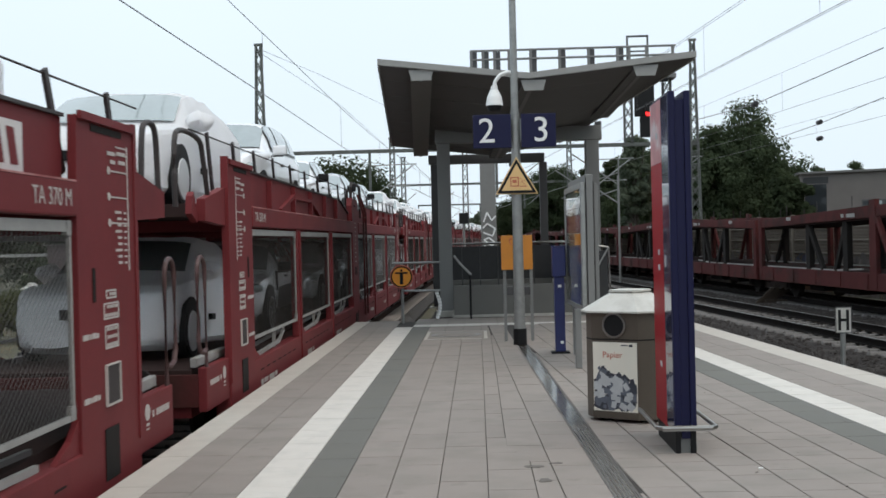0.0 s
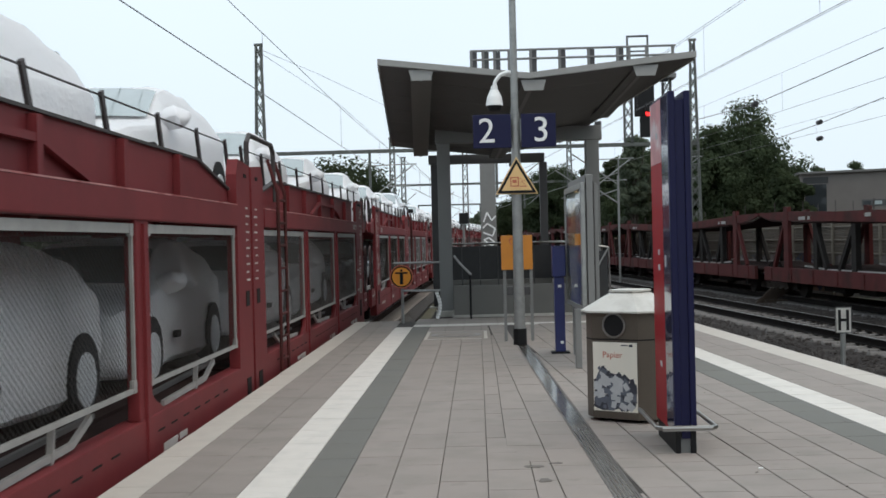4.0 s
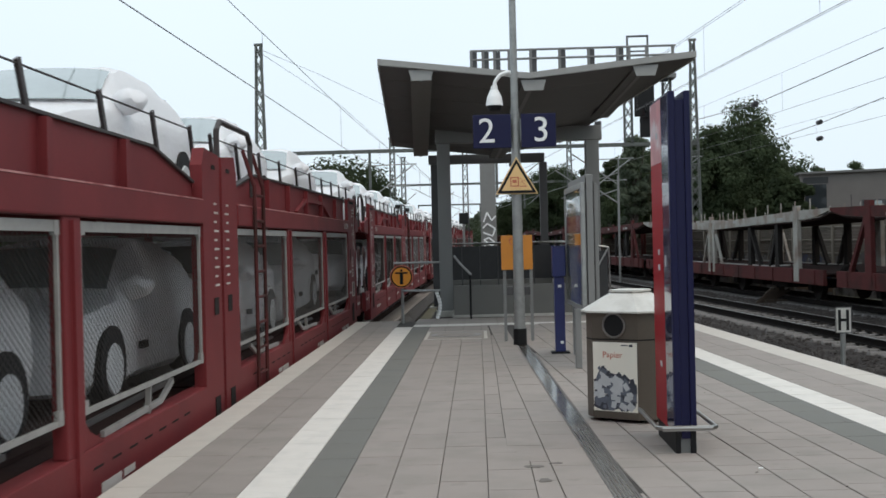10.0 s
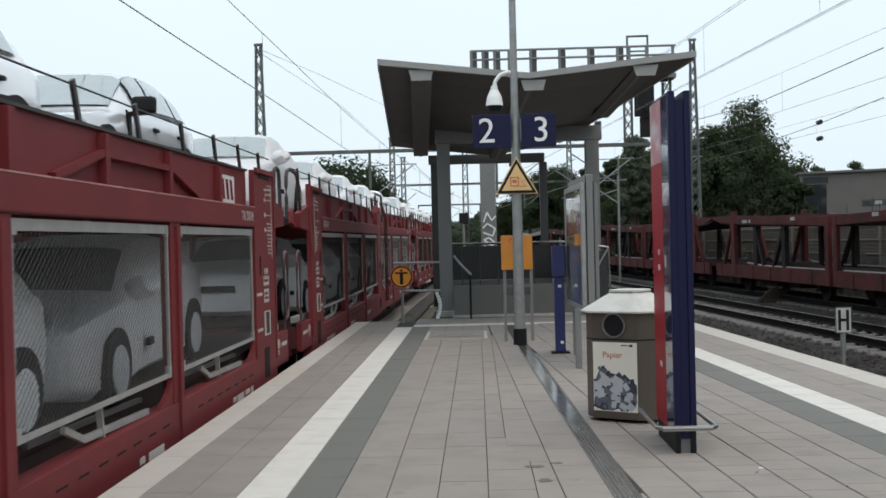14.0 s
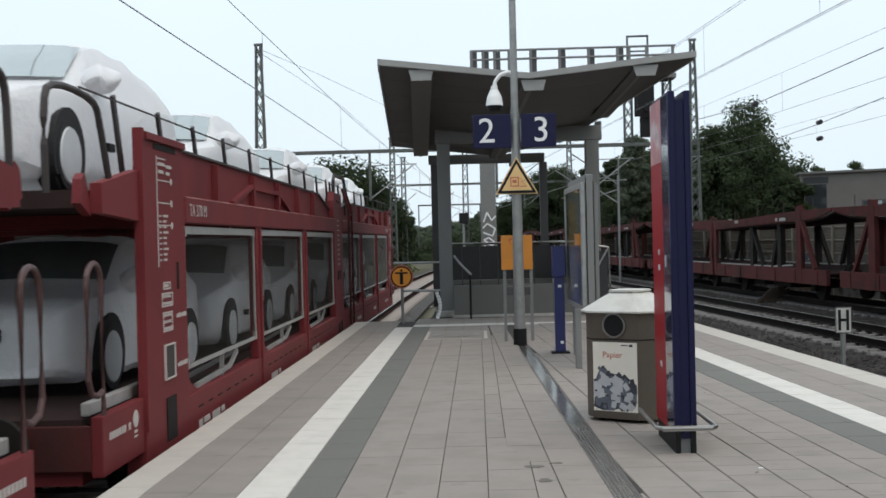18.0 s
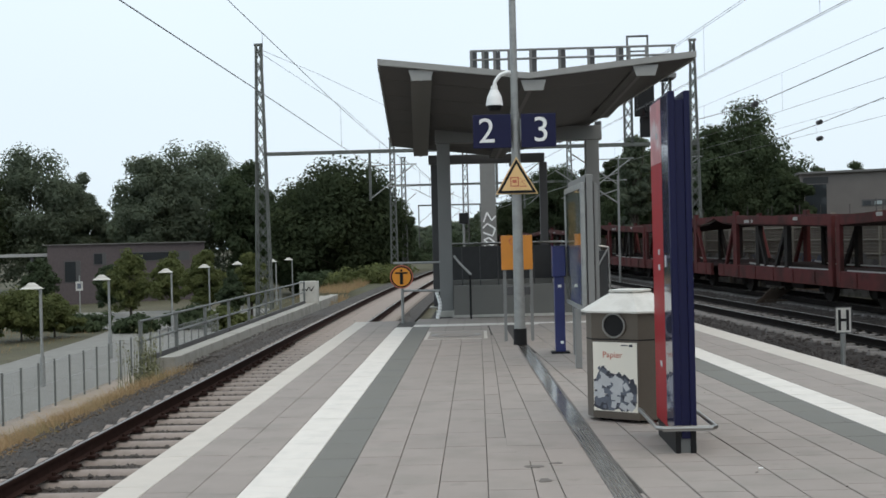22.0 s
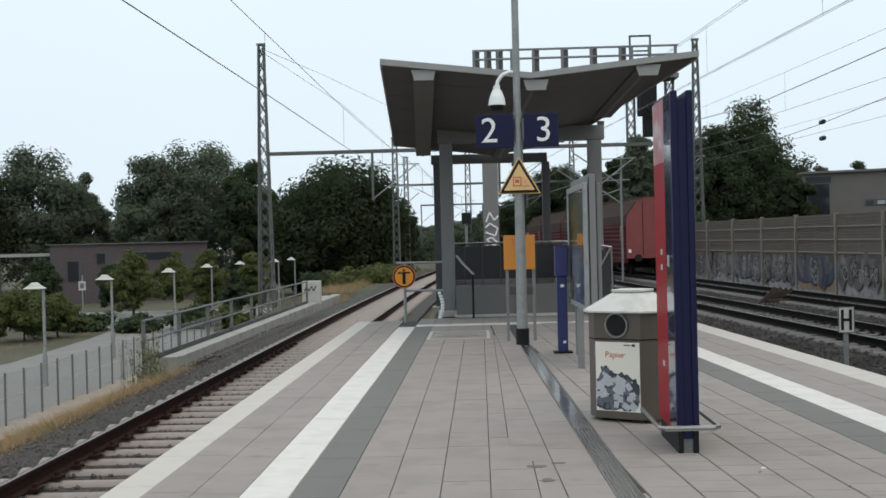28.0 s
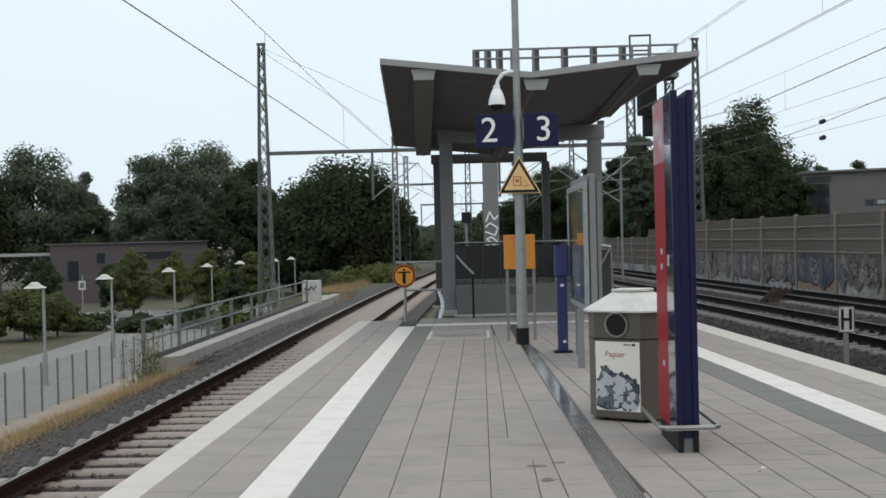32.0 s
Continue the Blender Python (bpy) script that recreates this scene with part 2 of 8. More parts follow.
M_GROUND = mat("grass_ground", (0.078, 0.074, 0.036), 0.95, var=0.35, scale=0.8, fine=20, bump=0.6, bump_dist=0.05,
               tint=(0.13, 0.11, 0.065), tint_scale=0.16, tint_amount=0.7)
M_STONE_D = mat("dark_ballast_stone", (0.060, 0.052, 0.048), 0.95, spec=0.2, var=0.4, scale=9, fine=50)
M_SANDY = mat("trodden_earth", (0.040, 0.034, 0.030), 0.95, var=0.4, scale=3, fine=50, bump=0.9, bump_dist=0.05,
              tint=(0.055, 0.055, 0.028), tint_scale=0.7, tint_amount=0.7, spec=0.2)
M_BALLAST_D = mat("sooty_ballast_bed", (0.048, 0.041, 0.038), 0.95, var=0.5, scale=24, fine=120, bump=1.0, bump_dist=0.05,
                  tint=(0.13, 0.115, 0.105), tint_scale=1.1, tint_amount=0.6, spec=0.2)
M_DRYGRASS = mat("dry_grass_blades", (0.42, 0.285, 0.15), 0.9, var=0.3, scale=1.5, tint=(0.33, 0.29, 0.14), tint_scale=0.8, tint_amount=0.7)
M_WEED = mat("dry_weed_stalks", (0.21, 0.215, 0.11), 0.9, var=0.3, scale=1.5)
M_GRASS = mat("green_blades", (0.075, 0.095, 0.03), 0.9, var=0.35, scale=1.5, tint=(0.24, 0.22, 0.08), tint_scale=0.8, tint_amount=0.6)
M_LEAF_D = leafy("dark_foliage", (0.062, 0.082, 0.044), 0.85, var=0.15, scale=0.7, fine=4, bump=0, spec=0.08, tint=(0.085, 0.108, 0.052), tint_scale=0.35, tint_amount=0.7)
M_LEAF_M = leafy("mid_foliage", (0.082, 0.110, 0.062), 0.85, var=0.15, scale=0.8, fine=4, bump=0, spec=0.08, tint=(0.105, 0.138, 0.070), tint_scale=0.5, tint_amount=0.7)
# far trees: distance haze is mixed into this paler, greyer leaf colour
M_LEAF_H = leafy("haze_paled_foliage", (0.155, 0.19, 0.135), 0.85, var=0.15, scale=0.5, fine=3, bump=0, spec=0.08, tint=(0.18, 0.215, 0.14), tint_scale=0.4, tint_amount=0.7)
M_EARTH = mat("sandy_bank_earth", (0.36, 0.30, 0.245), 0.95, var=0.25, scale=1.5, fine=40, bump=0.6, bump_dist=0.03, tint=(0.30, 0.235, 0.14), tint_scale=0.7, tint_amount=0.7)
M_RAILING = mat("grey_green_railing", (0.165, 0.175, 0.168), 0.6, var=0.15)
M_LEAF_L = leafy("light_foliage", (0.15, 0.175, 0.07), 0.75, var=0.3, scale=1.0, fine=5, bump=0, spec=0.08, tint=(0.19, 0.205, 0.08), tint_scale=0.9, tint_amount=0.7)
M_WALLP = mat("retaining_wall_concrete", (0.41, 0.395, 0.355), 0.9, var=0.15, scale=2, tint=(0.2, 0.19, 0.16), tint_scale=2, tint_amount=0.6)
M_BARK = mat("tree_bark", (0.09, 0.075, 0.06), 0.95, var=0.3, scale=6)
M_HOPK = mat("faded_pink_panel", (0.40, 0.115, 0.11), 0.6, var=0.15, scale=2)
M_HOPR = mat("pink_red_door", (0.30, 0.072, 0.068), 0.6, var=0.15, scale=2)
M_HOPB = mat("dusty_brown_roof", (0.098, 0.070, 0.058), 0.9, spec=0.1, var=0.15, scale=1.2, tint=(0.075, 0.057, 0.05), tint_amount=0.6)
M_HOPS = mat("dark_maroon_side", (0.115, 0.027, 0.032), 0.8, spec=0.12, var=0.25, scale=1.2, tint=(0.088, 0.042, 0.038), tint_amount=0.5)
M_PILLAR = mat("weathered_pillar_concrete", (0.27, 0.27, 0.26), 0.85, var=0.12, scale=3, tint=(0.19, 0.19, 0.18), tint_scale=3, tint_amount=0.6)
M_RUSTW = mat("rust_stained_wood", (0.060, 0.042, 0.030), 0.9, var=0.3, scale=5)
M_SPRAY = mat("silver_spray", (0.34, 0.325, 0.315), 0.6, var=0.3, scale=3)
M_SPRAYB = mat("blue_spray", (0.050, 0.055, 0.095), 0.6, var=0.2)
M_SPRAYO = mat("tan_spray", (0.30, 0.205, 0.14), 0.7, var=0.2, scale=3)
M_SPRAYG = mat("grey_spray", (0.135, 0.12, 0.112), 0.75, var=0.35, scale=2, tint=(0.07, 0.06, 0.058), tint_scale=2.5, tint_amount=0.7)
M_SPRAYP = mat("pale_lilac_spray", (0.225, 0.19, 0.18), 0.75, var=0.3, scale=2, tint=(0.11, 0.09, 0.08), tint_scale=2.2, tint_amount=0.8)


# ---- building helpers ----
def bm_new():
    return bmesh.new()


def box(bm, x0, x1, y0, y1, z0, z1, bev=0.0):
    """An upright box between two corners, its edges rounded by bev."""
    r = bmesh.ops.create_cube(bm, size=1.0, matrix=Matrix.Translation(((x0 + x1) / 2, (y0 + y1) / 2, (z0 + z1) / 2))
                              @ Matrix.Diagonal((abs(x1 - x0), abs(y1 - y0), abs(z1 - z0), 1)))
    if bev:
        edges = list({e for v in r["verts"] for e in v.link_edges})
        bmesh.ops.bevel(bm, geom=edges, offset=bev, segments=2, affect="EDGES", profile=0.6)
    return bm


def bar(bm, a, b, w, d=None, bev=0.0):
    """A straight bar of rectangular section from a to b."""
    a, b = Vector(a), Vector(b)
    v = b - a
    q = v.to_track_quat("Z", "Y").to_matrix().to_4x4()
    r = bmesh.ops.create_cube(bm, size=1.0, matrix=Matrix.Translation((a + b) / 2) @ q @ Matrix.Diagonal((w, d or w, v.length, 1)))
    if bev:
        bmesh.ops.bevel(bm, geom=list({e for x in r["verts"] for e in x.link_edges}), offset=bev, segments=1, affect="EDGES")
    return bm


def tube(bm, a, b, r, r2=None, seg=10, caps=True):
    """A round bar from a to b."""
    a, b = Vector(a), Vector(b)
    v = b - a
    q = v.to_track_quat("Z", "Y").to_matrix().to_4x4()
    bmesh.ops.create_cone(bm, cap_ends=caps, segments=seg, radius1=r, radius2=r if r2 is None else r2, depth=v.length,
                          matrix=Matrix.Translation((a + b) / 2) @ q)
    return bm


def pipe(bm, pts, r, seg=8):
    """A bent round bar through pts."""
    for a, b in zip(pts[:-1], pts[1:]):
        tube(bm, a, b, r, seg=seg)
    for p in pts[1:-1]:
        bmesh.ops.create_icosphere(bm, subdivisions=1, radius=r * 1.02, matrix=Matrix.Translation(p))
    return bm


def polytube(bm, pts, r, seg=6):
    """One unbroken round wire through pts."""
    rings = []
    pts = [Vector(p) for p in pts]
    for i, p in enumerate(pts):
        v = pts[min(i + 1, len(pts) - 1)] - pts[max(i - 1, 0)]
        q = v.to_track_quat("Z", "Y").to_matrix()
        rings.append([bm.verts.new(p + q @ Vector((r * math.cos(6.2832 * k / seg), r * math.sin(6.2832 * k / seg), 0))) for k in range(seg)])
    for a, b in zip(rings[:-1], rings[1:]):
        for k in range(seg):
            bm.faces.new((a[k], a[(k + 1) % seg], b[(k + 1) % seg], b[k]))
    bm.faces.new(rings[0][::-1])
    bm.faces.new(rings[-1])
    return bm


def prism(bm, pts, y0, y1, axis="y"):
    """A slab whose outline pts lies in the plane across the axis."""
    def at(p, k):
        return {"y": (p[0], k, p[1]), "x": (k, p[0], p[1]), "z": (p[0], p[1], k)}[axis]
    a = [bm.verts.new(at(p, y0)) for p in pts]
    b = [bm.verts.new(at(p, y1)) for p in pts]
    bm.faces.new(a)
    bm.faces.new(b[::-1])
    for i in range(len(pts)):
        j = (i + 1) % len(pts)
        bm.faces.new((a[j], a[i], b[i], b[j]))
    bmesh.ops.recalc_face_normals(bm, faces=bm.faces)
    return bm


def mesh_of(name, bm, material, smooth=False):
    me = bpy.data.meshes.new(name)
    bm.to_mesh(me)
    bm.free()
    me.materials.append(material)
    if smooth:
        me.shade_smooth()
        me.set_sharp_from_angle(angle=radians(40))
    return me


def part(name, bm, material, parent, label="", smooth=False, at=None):
    """Links a bmesh as one mesh object under a thing or a part."""
    ob = new(name, mesh_of(name, bm, material, smooth))
    ob.parent = parent
    if at is not None:
        ob.matrix_basis = at
    if label:
        tagged(ob, label)
    return ob


def share(name, me, parent, at):
    """One more part on the same mesh."""
    ob = new(name, me)
    ob.parent = parent
    ob.matrix_basis = at
    return ob


def thing(name, m, label, category, group="", kind=""):
    ob = new(name)
    ob.empty_display_size = 0.2
    ob.matrix_basis = m
    return tagged(ob, label, category, group, kind)


def solid(name, bm, material, label, category="", kind="", smooth=False, group=""):
    ob = new(name, mesh_of(name, bm, material, smooth))
    return tagged(ob, label, category, group, kind)


def text_bm(body, size, depth=0.002):
    """Lettering in the built-in font as a bmesh, standing in the x-z plane, facing -y, centred."""
    cu = bpy.data.curves.new("lettering", "FONT")
    cu.body, cu.size, cu.align_x, cu.align_y, cu.extrude = body, size, "CENTER", "CENTER", depth
    cu.resolution_u = 3
    ob = bpy.data.objects.new("lettering", cu)
    scene.collection.objects.link(ob)
    me = bpy.data.meshes.new_from_object(ob.evaluated_get(bpy.context.evaluated_depsgraph_get()))
    bpy.data.objects.remove(ob)
    bpy.data.curves.remove(cu)
    bm = bm_new()
    bm.from_mesh(me)
    bpy.data.meshes.remove(me)
    bm.transform(pose(0, 0, 0, 90))
    return bm


def raw(name, verts, faces, material):
    me = bpy.data.meshes.new(name)
    me.from_pydata(verts, [], faces)
    me.materials.append(material)
    return me


# ---- lines of the plan (x as a function of y) ----
RAIL_Z = -0.76
AX = -0.024                                   # the platform's axis


def bend(y):
    """The tracks swing gently to the right in the distance."""
    return 0.00033 * max(0.0, y - 25) ** 2


def left_track(y):
    return -3.94 + bend(y)


def right_track(y):
    return 8.5 - 0.085 * (y - 30) + bend(y) * 0.3


def far_track(y):
    return 12.75 - 0.085 * (y - 30) + bend(y) * 0.3


def right_edge(y):
    return 3.66 - 0.0595 * (y - 19.67)


# ---- ground: one sheet to the horizon, with a bank down to the road ----
def ground_z(x, y):
    if x < -5.6:
        if y > 62:                              # bank beside the line, planted
            k = min(1, max(0, (-8.5 - x) / 6))
            return -1.2 - 1.8 * k * k * (3 - 2 * k)
        if y > 26.8:                            # walled edge with a drop behind it
            return -1.6 if x > -7.8 else -3.0
        k = min(1, max(0, (-5.95 - x) / 5.8))
        return -1.3 - 1.75 * (1.25 * k - 0.25 * k * k)
    if x > 17:
        return -1.2
    return -1.2


def build_ground():
    xs = sorted({-900.0, -400.0, -200.0, -120.0, -80.0, -60.0, -45.0, -35.0, -28.0, -22.0, -18.0, 18.0, 24.0, 32.0, 45.0, 70.0,
                 120.0, 250.0, 900.0} | {-16 + 0.75 * i for i in range(45)})
    ys = sorted({-300.0, -120.0, -60.0, -30.0, 130.0, 160.0, 220.0, 320.0, 500.0, 900.0, 1600.0} | {-15 + 1.5 * i for i in range(91)})
    verts, faces = [], []
    for y in ys:
        for x in xs:
            dz = 0.05 * noise.noise((x * 0.5, y * 0.5, 0)) if -18 < x < 18 and ground_z(x, y) > -2.9 else 0
            verts.append((x, y, ground_z(x, y) + dz))
    w = len(xs)
    for j in range(len(ys) - 1):
        for i in range(w - 1):
            a = j * w + i
            faces.append((a, a + 1, a + w + 1, a + w))
    ob = new("ground", raw("ground", verts, faces, M_GROUND))
    ob.data.shade_smooth()
    tagged(ob, "patchy grass and bare earth ground", "ground", kind="structure")


build_ground()


def strip(name, material, label, line, x0, x1, y0, y1, z0, z1, step=2.0, kind="structure", top=None):
    """A ribbon that follows a line of the plan, trapezoid in section (top: half the width of its upper face)."""
    bm = bm_new()
    n = max(1, int((y1 - y0) / step))
    rows = []
    for i in range(n + 1):
        y = y0 + (y1 - y0) * i / n
        c = line(y)
        ta, tb = (x0, x1) if top is None else ((top, x1) if top < 0 else (-top, top))
        rows.append([bm.verts.new((c + x0, y, z0)), bm.verts.new((c + ta, y, z1)), bm.verts.new((c + tb, y, z1)), bm.verts.new((c + x1, y, z0))])
    for a, b in zip(rows[:-1], rows[1:]):
        for i in range(3):
            bm.faces.new((a[i], b[i], b[i + 1], a[i + 1]))
    for r in (rows[0], rows[-1]):
        bm.faces.new(r)
    bmesh.ops.recalc_face_normals(bm, faces=bm.faces)
    return solid(name, bm, material, label, kind=kind)


strip("ballast_bed_west", M_BALLAST, "grey-brown ballast under the western track", left_track, -2.65, 1.75, -20, 130, -1.32, -1.025, top=1.85)
strip("ballast_shoulder", M_BALLAST, "ballast heaped against the retaining edge", left_track, -3.3, -2.0, 27.4, 130, -1.42, -1.16, top=-2.6)
strip("ballast_bed_east", M_BALLAST_D, "dark ballast under the two eastern tracks", lambda y: (right_track(y) + far_track(y)) / 2,
      -5.0, 4.9, -20, 150, -1.24, -1.0, top=3.9)
strip("cess_earth", M_SANDY, "dark weedy earth between the platform and the eastern tracks", lambda y: (right_track(y) + right_edge(y)) / 2,
      -2.1, 2.6, -10, 60, -1.3, -1.08, top=1.7)


# ---- tracks ----
def rail_section():
    """Foot, web and head of a rail, 0.172 m high."""
    return [(-0.075, -0.172), (0.075, -0.172), (0.075, -0.16), (0.012, -0.145), (0.010, -0.05), (0.036, -0.04), (0.036, -0.004),
            (-0.036, -0.004), (-0.036, -0.04), (-0.010, -0.05), (-0.012, -0.145), (-0.075, -0.16)]


def sweep(bm, section, line, y0, y1, z, step=3.0):
    n = max(1, int((y1 - y0) / step))
    rings = []
    for i in range(n + 1):
        y = y0 + (y1 - y0) * i / n
        rings.append([bm.verts.new((line(y) + p[0], y, z + p[1])) for p in section])
    m = len(section)
    for a, b in zip(rings[:-1], rings[1:]):
        for i in range(m):
            bm.faces.new((a[i], a[(i + 1) % m], b[(i + 1) % m], b[i]))
    bm.faces.new(rings[0])
    bm.faces.new(rings[-1][::-1])
    bmesh.ops.recalc_face_normals(bm, faces=bm.faces)
    return bm


def sleeper_mesh(material, half=1.3, dark=False):
    """A concrete sleeper, waisted in the middle and sloped on top."""
    bm = bm_new()
    prof = [(-half, 0.055), (-half + 0.04, 0.0), (-0.9, 0.0), (-0.55, 0.03), (0.55, 0.03), (0.9, 0.0), (half - 0.04, 0.0), (half, 0.055)]
    rings = []
    for x, drop in prof:
        wt, wb = (0.10, 0.14) if abs(x) > 0.6 else (0.085, 0.115)
        z = -0.18 - drop
        rings.append([bm.verts.new((x, -wb, -0.33)), bm.verts.new((x, -wt * 1.15, z - 0.05)), bm.verts.new((x, -wt * 0.75, z - 0.010)), bm.verts.new((x, -wt * 0.3, z)),
                      bm.verts.new((x, wt * 0.3, z)), bm.verts.new((x, wt * 0.75, z - 0.010)), bm.verts.new((x, wt * 1.15, z - 0.05)), bm.verts.new((x, wb, -0.33))])
    for a, b in zip(rings[:-1], rings[1:]):
        for i in range(7):
            bm.faces.new((a[i], a[i + 1], b[i + 1], b[i]))
    bm.faces.new(rings[0])
    bm.faces.new(rings[-1])
    bmesh.ops.recalc_face_normals(bm, faces=bm.faces)
    return mesh_of("sleeper", bm, material, True)


def fastening_mesh():
    bm = bm_new()
    box(bm, -0.18, 0.18, -0.08, 0.08, -0.184, -0.173)
    for s in (-1, 1):
        box(bm, s * 0.06, s * 0.17, -0.075, 0.075, -0.178, -0.150)
        tube(bm, (s * 0.11, 0, -0.15), (s * 0.11, 0, -0.11), 0.022, seg=6)
    return mesh_of("rail_fastening", bm, M_RAIL)


def build_track(name, label, line, y0, y1, me, fast=None, pitch=0.6, steel=None):
    tr = thing(name, Matrix.Identity(4), label, "railway track", "station tracks")
    for s in (-1, 1):
        r = part("rail", sweep(bm_new(), rail_section(), lambda y: line(y) + s * 0.7525, y0, y1, RAIL_Z), steel or M_RAIL, tr)
        bm = bm_new()
        sweep(bm, [(-0.016, 0.0), (0.020, 0.0), (0.023, -0.0045), (-0.019, -0.0045)], lambda y: line(y) + s * 0.7525, y0, y1, RAIL_Z)
        part("rail_head", bm, M_RAILTOP, r, "bright running surface")
    i = 0
    y = y0 + 0.3
    while y < y1:
        o = share("sleeper", me, tr, pose(line(y), y, RAIL_Z, 0, 0, random.uniform(-0.4, 0.4)))
        if fast and y < 28:
            for s in (-1, 1):
                share("rail_fastening", fast, o, pose(s * 0.7525, 0, 0))
        y += pitch
        i += 1
    return tr


ME_SLEEPER = sleeper_mesh(M_SLEEPER)
ME_SLEEPER_D = sleeper_mesh(M_SLEEPER_D)
ME_FAST = fastening_mesh()
build_track("railway_track", "polished rails on pale concrete sleepers beside the platform", left_track, 1.5, 118, ME_SLEEPER, ME_FAST)
build_track("railway_track", "dark rusty rails on weathered sleepers in dark ballast", right_track, 12, 118, ME_SLEEPER_D, steel=M_RAIL_D)
build_track("railway_track", "rusty rails beside the noise barrier", far_track, 14, 118, ME_SLEEPER_D, steel=M_RAIL_D)


def scatter_stones(name, label, area, count, size, z, seed=3, material=None):
    """Loose broken stones as one joined mesh."""
    rng = np.random.default_rng(seed)
    base = np.array([(1, 0, 0), (-1, 0, 0), (0, 1, 0), (0, -1, 0), (0, 0, 1), (0, 0, -0.6)], float)
    tri = [(0, 2, 4), (2, 1, 4), (1, 3, 4), (3, 0, 4), (2, 0, 5), (1, 2, 5), (3, 1, 5), (0, 3, 5)]
    verts, faces = [], []
    for k in range(count):
        x, y = area(rng)
        s = size * rng.uniform(0.55, 1.25)
        a = rng.uniform(0, 6.28)
        p = base * s * rng.uniform(0.6, 1.2, (6, 3)) * np.array([1, 1, 0.75])
        c, d = math.cos(a), math.sin(a)
        p = p @ np.array([[c, d, 0], [-d, c, 0], [0, 0, 1]])
        o = len(verts)
        verts.extend((p + np.array([x, y, z + rng.uniform(-0.01, 0.03) - (0.23 * max(0.0, left_track(y) - 1.85 - x) if -9 < x < -5.79 else 0.0)])).tolist())
        faces.extend([(i + o, j + o, m + o) for i, j, m in tri])
    ob = new(name, raw(name, verts, faces, material or M_STONE))
    tagged(ob, label, "gravel", kind="stuff")


def stones_left(rng):
    y = 7 + 33 * rng.random() ** 1.6
    x = rng.uniform(-2.5 if y < 26.6 else -3.25, 1.55)
    if x > -1.35:                               # the cribs between the sleepers
        y = 1.8 + 0.6 * math.floor((y - 1.8) / 0.6) + 0.3 + rng.uniform(-0.17, 0.17)
    return left_track(y) + x, y


def stones_right(rng):
    y = 16 + 40 * rng.random() ** 1.4
    return right_track(y) + rng.uniform(-2.6, 5.6), y


scatter_stones("ballast_stones", "grey broken ballast stones between the sleepers", stones_left, 17000, 0.030, -1.032)
scatter_stones("ballast_stones", "dark broken ballast stones round the eastern tracks", stones_right, 9000, 0.040, -0.995, seed=5, material=M_STONE_D)


